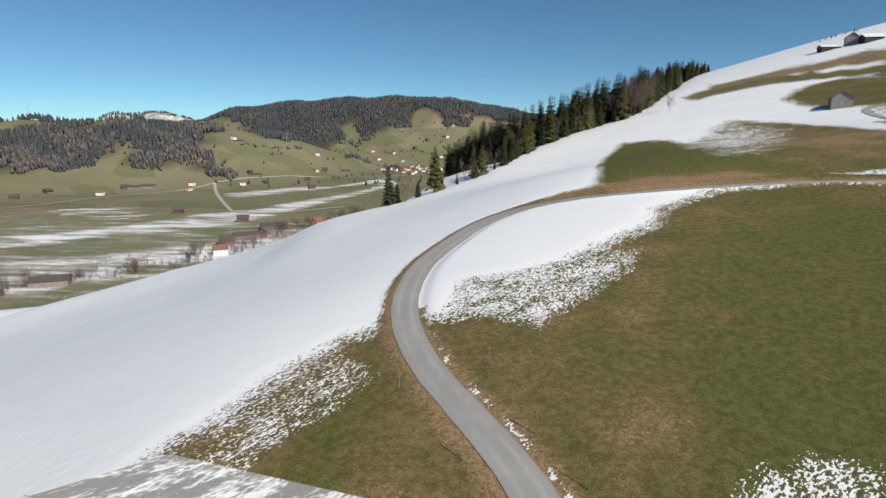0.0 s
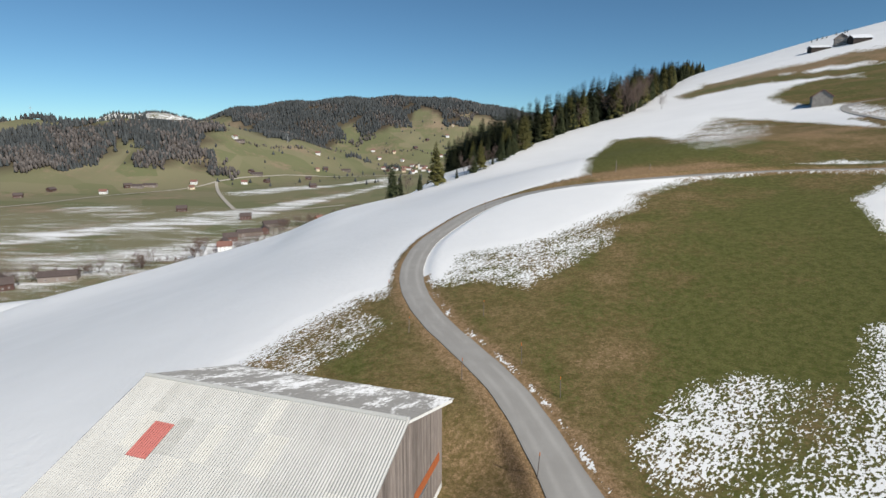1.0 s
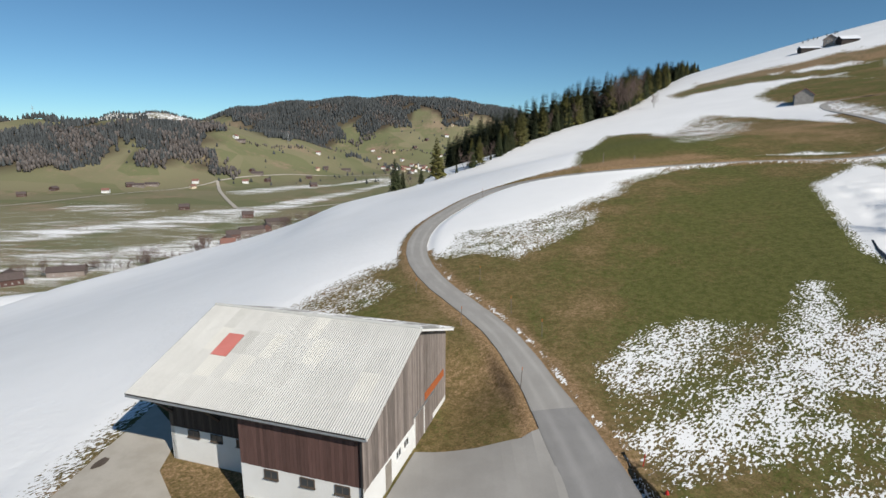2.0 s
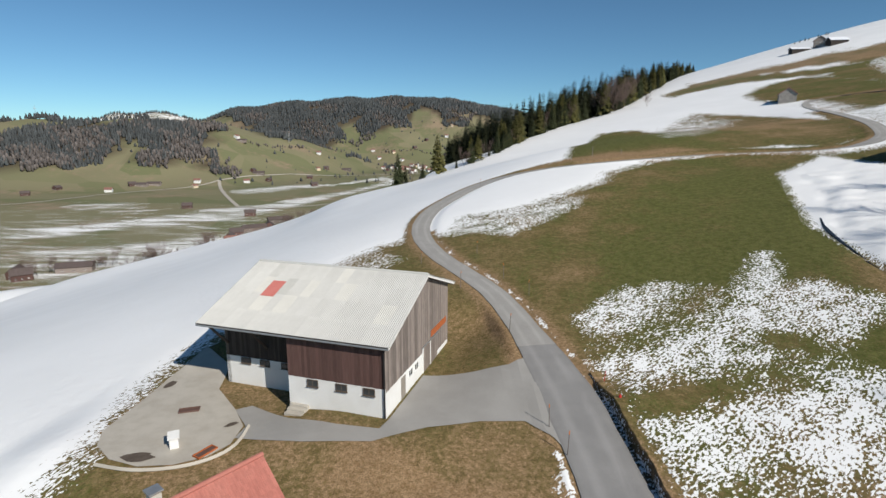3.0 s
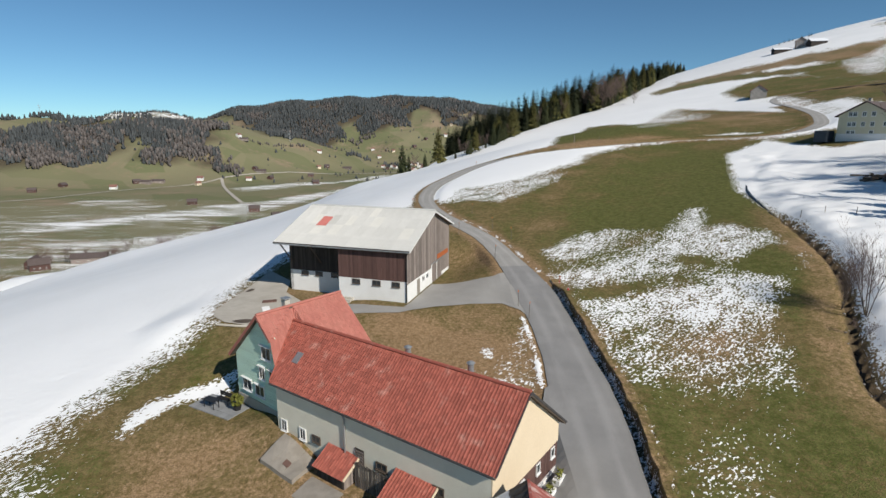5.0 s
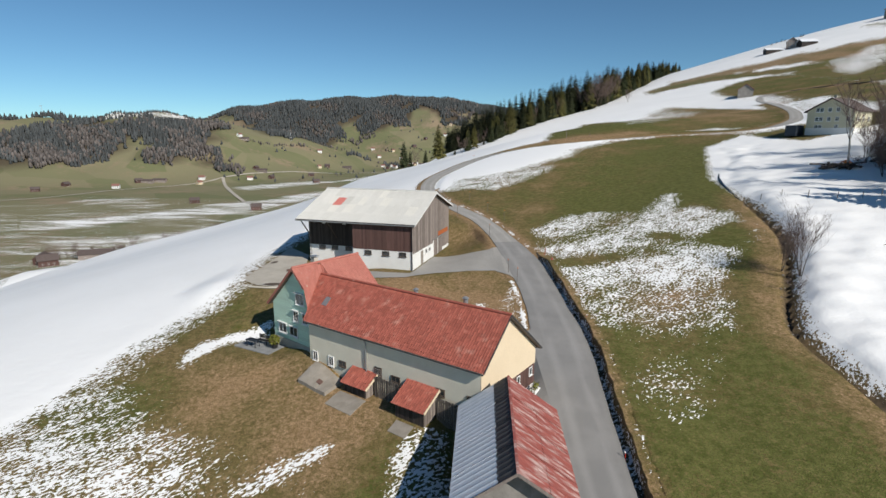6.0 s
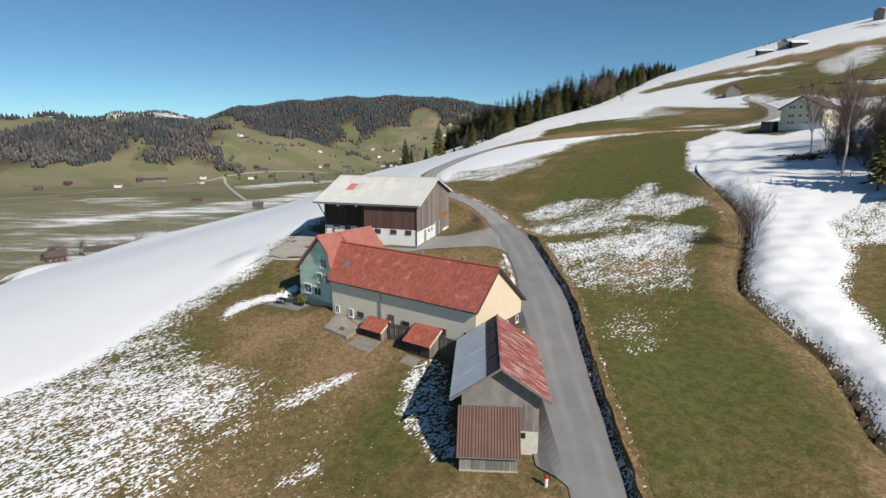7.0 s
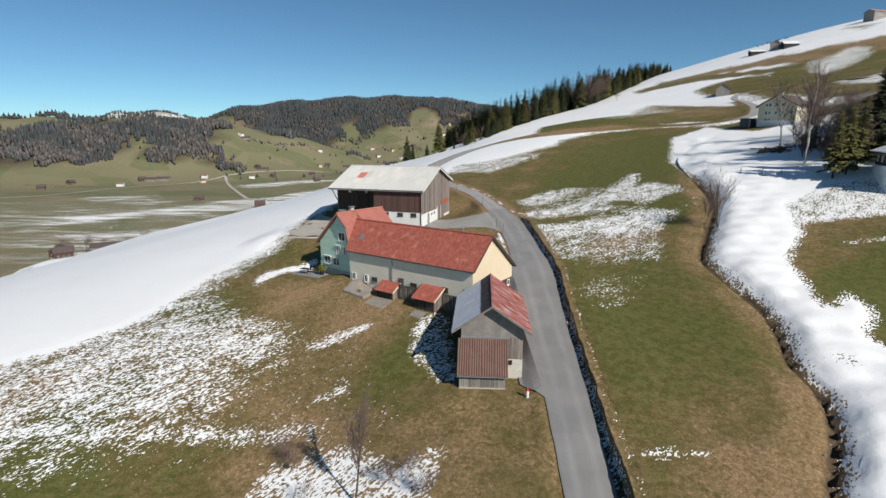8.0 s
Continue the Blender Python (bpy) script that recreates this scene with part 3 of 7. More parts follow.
# woods on the far slopes
WOOD_LOW = [(-1400, 1120), (-930, 1136), (-830, 1152), (-790, 1155), (-751, 1141), (-791, 1186), (-801, 1218), (-760, 1227), (-813, 1287), (-745, 1270), (-718, 1309), (-704, 1298), (-720, 1273), (-723, 1226), (-647, 1199), (-617, 1190), (-615, 1288), (-535, 1251), (-514, 1258), (-563, 1298), (-627, 1347),
            (-623, 1374), (-600, 1407), (-615, 1460), (-640, 1560), (-740, 1560), (-769, 1448), (-828, 1403), (-986, 1452), (-999, 1338), (-1047, 1297), (-1400, 1300)]
WOOD_RIDGE = [(-1250, 2680), (-1007, 2491), (-814, 2253), (-700, 1950), (-588, 1690), (-491, 1640), (-426, 1720), (-440, 2060), (-396, 2106), (-415, 2172), (-445, 2203), (-361, 2244), (-318, 2168), (-266, 2143), (-206, 2183), (-128, 2241), (-117, 2366), (-47, 2313), (20, 2202), (85, 2192), (104, 2259), (39, 2357), (157, 2297), (278, 2309), (480, 2420), (480, 2780), (-300, 2800), (-1250, 2800)]


def build_ground():
    xs = spaced(-66, 92, 0.62, 1.07, -3000, 1900)
    xs = np.sort(np.concatenate([xs[(xs < 2.9) | (xs > 16.2)], np.arange(3, 16.1, 0.2)]))
    ys = spaced(-64, 112, 0.62, 1.06, -420, 4300)
    gx, gy = np.meshgrid(xs, ys)
    x, y = gx.ravel(), gy.ravel()
    z = land(x, y)
    snow = np.zeros(x.shape)
    own = (y < 700) & (z > FLOOR + 22)
    snow[own] = 0.98
    for value, fuzz, poly in PATCHES:
        paint(snow, x, y, value, fuzz, poly)
    # streaks of old snow down in the valley, and on the farthest tops
    low = (z < FLOOR + 10) & (y > 150) & (y < 1150)
    snow = np.where(low, np.maximum(snow, 0.21 - 0.12 * smooth(500, 1000, y)), snow)
    for value, strip in STRIPS:
        paint(snow, x, y, value, 14, strip)
    top = (y > 3200) & (z > 100)
    snow = np.where(top, 0.5 + 0.1 * np.sin(x / 40), snow)
    peak = np.hypot(x + 290, y - 2580) < 60
    snow = np.where(peak, 0.9, snow)
    d, side, along = seg_dist(x, y, ROAD)
    e = d - np.interp(along, np.arange(len(rz)), ra_half)
    snow = np.where((e < 1.0) & (y < 60), snow * smooth(0.2, 1.3, e), snow)
    # bare verge on the valley side of the lane
    lo = 0.5 + 1.4 * smooth(8, 25, x) * (y > 80)
    snow = np.where((side < 0) & (y > 14) & (x < 120), snow * smooth(0, 1, (e - lo) / 1.3), snow)
    # heaps left by the plough along the lane
    heap = 1.0 * np.exp(-((e - 0.55) / 0.33) ** 2) * (0.5 + 0.22 * ((side < 0) & (y < 5)) + 0.5 * np.sin(along * 2.3) * np.sin(along * 0.9 + 1))
    heap = heap * np.maximum((side < 0) & (y > -9) & (y < 4), np.maximum(0.72 * ((side > 0) & (y > 16) & (y < 75)), (side > 0) & (y > 84) & (y < 140) & (x > 26)))
    snow = np.maximum(snow, heap)
    dry = 0.37 + 0.18 * (x < 9) * (y < 40) + 0.75 * (1 - smooth(0.1, 2.4, e))
    snow = np.maximum(snow, 0.8 * np.exp(-np.hypot((x - 3.0) / 0.7, (y + 3.0) / 1.0) ** 2))
    dc = seg_dist(x, y, CREEK)[0]
    soil = (1 - smooth(0.3, 0.7, dc)) * (1 - smooth(18, 34, y))
    snow = snow * (1 - (1 - smooth(0.25, 0.55, dc)) * (1 - smooth(18, 34, y)))
    dry = np.maximum(dry, 0.95 * (1 - smooth(2, 6, dc)))
    for value, fuzz, poly in [(1.1, 3, [(-8, 5), (6, 7), (8, -8), (0, -12), (-8, -3)]), (0.85, 5, [(-14, -38), (10, -36), (10, -60), (-14, -60)]), (0.15, 5, [(-50, -42), (-20, -42), (-18, -60), (-50, -60)]), (0.75, 10, [(66, 105), (70, 150), (98, 205), (116, 190), (110, 120), (90, 95)]),
                              (0.95, 14, [(162, 380), (210, 405), (266, 341), (340, 320), (340, 230), (225, 285), (171, 341)]), (0.85, 5, [(-26, -8), (-14, -14), (-5, -22), (-9, -27), (-20, -23), (-28, -14)]), (0.12, 6, [(16, -8), (30, -14), (28, -36), (14, -40)]),
                              (-1.0, 4, [(42, -22), (80, -5), (80, -55), (42, -45)]), (-0.25, 8, [(32, 108), (60, 185), (72, 175), (60, 110)]), (0.0, 8, [(14, 40), (28, 60), (55, 76), (74, 72), (58, 38), (32, 26)]), (0.6, 3, [(11, 30), (6, 45), (2, 56), (12, 52), (18, 36)]), (0.7, 3, [(-4, 47), (-2, 34), (3, 26), (-6, 26), (-8, 40)]), (1.1, 2, [(17, 102), (30, 106.5), (55, 103), (62, 98), (48, 98.5), (27, 100)]), (0.9, 3, [(12, -47), (30, -47), (30, -75), (10, -75)])]:
        paint(dry, x, y, value, fuzz, poly)
    dry = np.where(y > 500, 0.05 + 0.5 * smooth(-20, 90, z) * (y > 1700) + 0.42 * np.sin(x / 70 + y / 45) * np.sin(y / 60 - x / 120) + 0.2 * np.sign(np.sin(x / 57 + y / 140) * np.sin(y / 48 - x / 210)), dry)
    for wood in (WOOD_LOW, WOOD_RIDGE):
        paint(soil, x, y, 1.0, 12, wood)
    paint(dry, x, y, 1.0, 20, [(-685, 824), (-668, 871), (-580, 805), (-600, 748)])
    # the deep snow beyond the brook lies in soft lumps
    lump = sum(a * np.sin(x * math.cos(w) / q + y * math.sin(w) / q + w * 7) for a, w, q in ((0.5, 0.3, 0.62), (0.5, 1.4, 0.5), (0.4, 2.3, 0.7), (0.6, 0.9, 1.3), (0.7, 2.0, 1.7), (0.5, 2.8, 1.1)))
    cs = seg_dist(x, y, CREEK)[1]
    z = z + 0.13 * lump * smooth(0.8, 1.0, snow) * (cs < 0) * smooth(0.5, 1.6, dc) * (1 - 0.7 * smooth(4, 13, dc)) * (dc < 45) * (y < 70)
    z = z + 0.10 * smooth(0.75, 1.0, snow) * (e > 0.5)
    me = bpy.data.meshes.new("ground")
    nx, ny = len(xs), len(ys)
    i = np.arange(nx * ny).reshape(ny, nx)
    quads = np.stack([i[:-1, :-1], i[:-1, 1:], i[1:, 1:], i[1:, :-1]], -1).reshape(-1, 4)
    me.vertices.add(nx * ny)
    me.vertices.foreach_set("co", np.stack([x, y, z], 1).ravel())
    me.loops.add(quads.size)
    me.loops.foreach_set("vertex_index", quads.ravel())
    me.polygons.add(len(quads))
    me.polygons.foreach_set("loop_start", np.arange(len(quads)) * 4)
    me.polygons.foreach_set("use_smooth", np.ones(len(quads), bool))
    # far brings in the hazed meadow colour and the valley's snow streaks
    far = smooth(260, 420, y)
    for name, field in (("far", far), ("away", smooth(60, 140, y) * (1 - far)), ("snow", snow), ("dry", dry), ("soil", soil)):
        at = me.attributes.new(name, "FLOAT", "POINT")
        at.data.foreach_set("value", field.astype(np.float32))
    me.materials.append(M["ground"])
    me.update()
    me.validate()
    return tagged(new("ground", me), "alpine meadow hillside with melting snow above a valley", "ground", kind="structure")


ground = build_ground()

# ---- building tools ----
def mesh_of(name, bm, material):
    me = bpy.data.meshes.new(name)
    bm.to_mesh(me)
    bm.free()
    me.materials.append(material)
    return me


def part(name, bm, material, parent, label=""):
    """Links a bmesh as one mesh under a thing or a part, in the coordinates of its parent."""
    ob = new(name, mesh_of(name, bm, material))
    ob.parent = parent
    return tagged(ob, label)


def thing(name, m, label, category, group="", kind=""):
    ob = new(name)
    ob.empty_display_size = 0.3
    ob.matrix_basis = m
    return tagged(ob, label, category, group, kind)


def box(bm, x0, x1, y0, y1, z0, z1, m=None):
    v = [bm.verts.new(m @ Vector(p) if m else p) for p in ((x0, y0, z0), (x1, y0, z0), (x1, y1, z0), (x0, y1, z0), (x0, y0, z1), (x1, y0, z1), (x1, y1, z1), (x0, y1, z1))]
    for f in ((3, 2, 1, 0), (4, 5, 6, 7), (0, 1, 5, 4), (1, 2, 6, 5), (2, 3, 7, 6), (3, 0, 4, 7)):
        bm.faces.new([v[i] for i in f])
    return bm


def boxes(*rows):
    bm = bmesh.new()
    for r in rows:
        box(bm, *r)
    return bm


def tube(bm, points, r0, r1, sides=6, cap=False):
    """A tapered tube along points."""
    rings = []
    for i, p in enumerate(points):
        p = Vector(p)
        d = (Vector(points[min(i + 1, len(points) - 1)]) - Vector(points[max(i - 1, 0)])).normalized()
        q = d.to_track_quat("Z", "Y").to_matrix()
        r = r0 + (r1 - r0) * i / max(1, len(points) - 1)
        rings.append([bm.verts.new(p + q @ Vector((math.cos(a) * r, math.sin(a) * r, 0))) for a in [6.2832 * k / sides for k in range(sides)]])
    for a, b in zip(rings, rings[1:]):
        for k in range(sides):
            bm.faces.new((a[k], a[(k + 1) % sides], b[(k + 1) % sides], b[k]))
    if cap:
        bm.faces.new(rings[-1])
        bm.faces.new(rings[0][::-1])
    return bm


def drape(poly, step, lift, depth=0.0):
    """A flat outline laid over the ground, cut into cells."""
    bm = bmesh.new()
    bm.faces.new([bm.verts.new((x, y, 0)) for x, y in poly])
    for axis in (0, 1):
        lo, hi = min(p[axis] for p in poly), max(p[axis] for p in poly)
        k = lo + step
        while k < hi:
            co, no = [0, 0, 0], [0, 0, 0]
            co[axis], no[axis] = k, 1
            bmesh.ops.bisect_plane(bm, geom=bm.verts[:] + bm.edges[:] + bm.faces[:], plane_co=co, plane_no=no)
            k += step
    bm.normal_update()
    if sum(f.normal.z * f.calc_area() for f in bm.faces) < 0:
        bmesh.ops.reverse_faces(bm, faces=bm.faces)
    if depth:
        top = bm.faces[:]
        r = bmesh.ops.extrude_face_region(bm, geom=top)
        for v in r["geom"]:
            if isinstance(v, bmesh.types.BMVert):
                v.co.z = 1
        zs = [v.co.z for v in bm.verts]
        for v, k in zip(bm.verts, zs):
            v.co.z = land1(v.co.x, v.co.y) + (lift if k else lift - depth)
        bmesh.ops.recalc_face_normals(bm, faces=bm.faces)
    else:
        z = land(np.array([v.co.x for v in bm.verts]), np.array([v.co.y for v in bm.verts]))
        for v, h in zip(bm.verts, z):
            v.co.z = h + lift
    return bm

# ---- roads and yard ----
def ribbon(line, half, lift, level=None, drop=0.12):
    """A paved strip with a slight crown and real edges."""
    p = np.array(line)
    d = np.gradient(p, axis=0)
    d /= np.linalg.norm(d, axis=1)[:, None]
    nrm = np.stack([d[:, 1], -d[:, 0]], 1)
    half = np.broadcast_to(half, (len(p),))
    bm = bmesh.new()
    lane = bm.verts.layers.float.new("lane")
    rows = []
    for k, (c, q) in enumerate(zip(p, nrm)):
        row = []
        for w, dz in ((-1, -drop), (-1, 0), (-0.72, 0.012), (-0.45, 0.022), (-0.2, 0.03), (0, 0.035), (0.2, 0.03), (0.45, 0.022), (0.72, 0.012), (1, 0), (1, -drop)):
            e = 0.03 * math.sin(k * 1.7 + w) if abs(w) == 1 else 0
            x, y = c + q * (w * half[k] + e)
            row.append(bm.verts.new((x, y, (level[k] if level is not None else land1(x, y)) + lift + dz)))
            row[-1][lane] = w
        rows.append(row)
    for a, b in zip(rows, rows[1:]):
        for i in range(10):
            bm.faces.new((a[i], a[i + 1], b[i + 1], b[i]))
    return bm


seam = next(i for i, q in enumerate(ROAD) if q[1] > 18.5)
road = new("road", mesh_of("road", ribbon(ROAD[seam:], ra_half[seam:], 0.0, rz[seam:]), M["asphalt"]))
tagged(road, "narrow pale asphalt lane winding up the hillside", "road", kind="structure")
road = new("road_lower", mesh_of("road_lower", ribbon(ROAD[:seam + 1], ra_half[:seam + 1], 0.0, rz[:seam + 1]), M["asphalt_new"]))
tagged(road, "darker newer asphalt of the lane beside the farm", "road", kind="structure")


def roadside_ditch():
    """The ditch with its steep turf bank along the uphill edge of the lower lane."""
    rng = np.random.default_rng(12)
    keep = (ra[:, 1] > -75) & (ra[:, 1] < 14) & (np.arange(len(ra)) < seam + 1)
    base = np.array(ROAD)[keep]
    run = np.concatenate([[0], np.cumsum(np.linalg.norm(np.diff(base, axis=0), axis=1))])
    at_s = np.arange(0, run[-1], 0.45)
    p = np.stack([np.interp(at_s, run, base[:, i]) for i in (0, 1)], 1)
    half, level = np.interp(at_s, run, ra_half[keep]), np.interp(at_s, run, rz[keep])
    d = np.gradient(p, axis=0)
    d /= np.linalg.norm(d, axis=1)[:, None]
    q = np.stack([d[:, 1], -d[:, 0]], 1)
    n = len(p)
    fade = 1 - smooth(10.5, 13.5, p[:, 1])
    out = p + q * (half + 1.7)[:, None]
    brim = land(out[:, 0], out[:, 1])
    top = np.maximum(brim + 0.02, level + 0.2 * fade) + rng.normal(0, 0.035, n)
    lip = 0.62 + np.convolve(rng.normal(0, 0.12, n + 4), np.ones(5) / 5, "valid") + rng.normal(0, 0.02, n)
    rows = [(-0.03 + 0 * lip, level - 0.05), (0.1 + rng.normal(0, 0.02, n), level - 0.2 * fade - 0.05), (lip - 0.1, level - 0.24 * fade - 0.05), (lip - 0.03, top - 0.12 * fade), (lip + 0.06, top), (lip + 0.55, top + rng.normal(0, 0.03, n)), (1.8 + 0 * lip, brim - 0.04)]
    fields = {"snow": (0.0, 0.42, 0.52, 0.2, 0.0, 0.2, 0.22), "dry": (0.8, 0.8, 0.8, 0.8, 0.95, 0.7, 0.5), "soil": (0.6, 0.5, 0.5, 0.5, 0.0, 0.0, 0.0)}
    me = bpy.data.meshes.new("ditch")
    pts = np.concatenate([np.column_stack([p + q * (half + e)[:, None], z]) for e, z in rows])
    i = np.arange(n * len(rows)).reshape(len(rows), n)
    quads = np.stack([i[:-1, :-1], i[1:, :-1], i[1:, 1:], i[:-1, 1:]], -1).reshape(-1, 4)
    me.from_pydata(pts.tolist(), [], quads[:, ::-1].tolist())
    for name, values in fields.items():
        at = me.attributes.new(name, "FLOAT", "POINT")
        at.data.foreach_set("value", np.repeat(values, n).astype(np.float32))
    me.materials.append(M["ground"])
    me.update()
    return tagged(new("ditch", me), "narrow snow-filled ditch with a steep turf bank along the lane", "ditch", kind="structure")


roadside_ditch()
YARD = [(8.9, 19), (7.0, 16.4), (5.2, 15.3), (2, 14.9), (-2.6, 15.1), (-5.0, 7.7), (-5.6, 6.4), (-9, 7.1), (-13, 8.6), (-16.8, 11), (-18, 10.3), (-16.2, 7.8), (-16.5, 6.2), (-11, 5.2), (-6, 4.9), (-2, 6.6), (2, 7.3), (5.5, 7.2), (7.3, 5.2), (8.4, 3), (10, 10)]
yard = new("yard", mesh_of("yard", drape(YARD, 0.8, 0.07), M["asphalt"]))
tagged(yard, "grey asphalt farmyard running from the lane past the barn", "yard", kind="structure")
PLATE = [(-27.2, 7.5), (-26.6, 12), (-26.4, 17), (-25.5, 22.5), (-21.5, 18.5), (-20.8, 14), (-18, 10.4), (-16.4, 7.8), (-16.5, 5.4), (-17.6, 3.9), (-19.6, 3.0), (-22, 2.9), (-24.5, 3.8), (-26.4, 5.5)]
plate = new("concrete_plate", mesh_of("concrete_plate", drape(PLATE, 0.9, 0.09), M["concrete"]))
tagged(plate, "stained concrete yard plate beside the barn", "yard", kind="structure")
# the round rim of the plate
rim = [(-25.2, 3.3), (-22.2, 2.55), (-19.4, 2.65), (-17.3, 3.6), (-16.1, 5.3), (-16.0, 7.8)]
bm = bmesh.new()
rr = rounded(rim, 4)
tube(bm, [(x, y, land1(x, y) + 0.1) for x, y in rr], 0.16, 0.16, 4, True)
new_rim = tagged(new("plate_rim", mesh_of("plate_rim", bm, M["concrete"])), "low concrete rim round the plate", "kerb", kind="structure")
# strips of asphalt beside the shed, and the far valley roads
apron = new("apron", mesh_of("apron", drape([(4.9, -37.2), (6.9, -40.2), (7.3, -36), (7.8, -27), (8.2, -20), (8.4, -13), (8.6, -8), (7.2, -9.5), (6.4, -12.5), (4.6, -15.2), (3.0, -18.0), (2.4, -20.5), (4.9, -24.5), (5.2, -28)], 0.7, 0.11), M["asphalt_new"]))
tagged(apron, "worn asphalt strip between shed and lane", "yard", kind="structure")
for line, half, name, label in (([(-1200, 600), (-870, 760), (-696, 837), (-633, 992), (-537, 1124), (-498, 1206), (-455, 1290), (-330, 1440), (-200, 1500), (-60, 1570)], 2.6, "valley_road", "pale road across the valley floor"), ([(-505, 1190), (-438, 1040), (-336, 837), (-309, 799), (-250, 790), (-160, 860)], 3.2, "farm_track", "pale gravel track across the valley meadows")):
    vr = new(name, mesh_of(name, ribbon(rounded(line, 6), half, 0.9), M["concrete"]))
    tagged(vr, label, "road", kind="structure")

# ---- buildings ----
def window(parent, m, w, h, panes=2, frame_mat="white_paint", hood=False, t=0.07):
    """A window set on a wall; m puts its middle on the wall, with the wall's face to -y."""
    f = t
    bm = boxes((-w / 2 - f, w / 2 + f, -0.06, 0.04, h / 2, h / 2 + f), (-w / 2 - f, w / 2 + f, -0.06, 0.04, -h / 2 - f, -h / 2), (-w / 2 - f, -w / 2, -0.06, 0.04, -h / 2, h / 2), (w / 2, w / 2 + f, -0.06, 0.04, -h / 2, h / 2))
    for k in range(1, panes):
        x = -w / 2 + w * k / panes
        box(bm, x - 0.025, x + 0.025, -0.045, 0.03, -h / 2, h / 2)
    win = part("window", bm, M[frame_mat], parent)
    win.matrix_basis = m
    part("pane", boxes((-w / 2, w / 2, -0.025, -0.01, -h / 2, h / 2)), M["glass"], win)
    part("sill", boxes((-w / 2 - f - 0.04, w / 2 + f + 0.04, -0.13, 0.0, -h / 2 - f - 0.05, -h / 2 - f)), M[frame_mat], win)
    if hood:
        part("hood", boxes((-w / 2 - 0.15, w / 2 + 0.15, -0.22, 0.0, h / 2 + f, h / 2 + f + 0.06)), M[frame_mat], win)
    return win


def on(face, a, b, z):
    """A place on a wall: face S or N at y = b, E or W at x = b, a along the wall."""
    return {"S": pose(a, b, z), "N": pose(a, b, z, 0, 0, 180), "E": pose(b, a, z, 0, 0, 90), "W": pose(b, a, z, 0, 0, -90)}[face]


def planked(name, p, q, bottom, top, mat, parent, width=0.2, thick=0.03, label="", gap=0.012):
    """A boarded wall face: a thin backing with every board a piece of its own on it."""
    rng = random.Random(int(97 * p[0] + 31 * p[1] + 13 * q[0]))
    a, b = Vector((*p, 0)), Vector((*q, 0))
    length = (b - a).length
    d = (b - a) / length
    n = Vector((d.y, -d.x, 0))
    k = max(1, round(length / width))
    step = length / k
    back = bmesh.new()
    for i in range(k):
        s0, s1 = i * step, (i + 1) * step
        v = [back.verts.new(a + d * s + n * o + Vector((0, 0, z))) for s, o, z in ((s0, -0.02, bottom(s0 + 0.01)), (s1, -0.02, bottom(s1 - 0.01)), (s1, 0.004, bottom(s1 - 0.01)), (s0, 0.004, bottom(s0 + 0.01)), (s0, -0.02, top(s0)), (s1, -0.02, top(s1)), (s1, 0.004, top(s1)), (s0, 0.004, top(s0)))]
        for f in ((3, 2, 1, 0), (4, 5, 6, 7), (1, 0, 4, 5), (3, 2, 6, 7)):
            back.faces.new([v[j] for j in f])
    bmesh.ops.recalc_face_normals(back, faces=back.faces)
    wall = part(name, back, M["timber"], parent, label)
    for i in range(k):
        bm = bmesh.new()
        s0, s1, out, lo = i * step + gap / 2, (i + 1) * step - gap / 2, thick + rng.uniform(0, 0.014), rng.uniform(-0.02, 0.02)
        v = [bm.verts.new(a + d * s + n * o + Vector((0, 0, z))) for s, o, z in ((s0, 0.005, bottom(s0) + lo), (s1, 0.005, bottom(s1) + lo), (s1, out, bottom(s1) + lo), (s0, out, bottom(s0) + lo), (s0, 0.005, top(s0)), (s1, 0.005, top(s1)), (s1, out, top(s1)), (s0, out, top(s0)))]
        for f in ((3, 2, 1, 0), (4, 5, 6, 7), (1, 0, 4, 5), (2, 1, 5, 6), (3, 2, 6, 7), (0, 3, 7, 4)):
            bm.faces.new([v[j] for j in f])
        bmesh.ops.recalc_face_normals(bm, faces=bm.faces)
        part("board", bm, mat, wall)
    return wall


def slope_frame(y0, z0, y1, z1):
    run = math.hypot(y1 - y0, z1 - z0)
    uy, uz = (y1 - y0) / run, (z1 - z0) / run
    ny, nz = (-uz, uy) if uy > 0 else (uz, -uy)
    return run, uy, uz, ny, nz


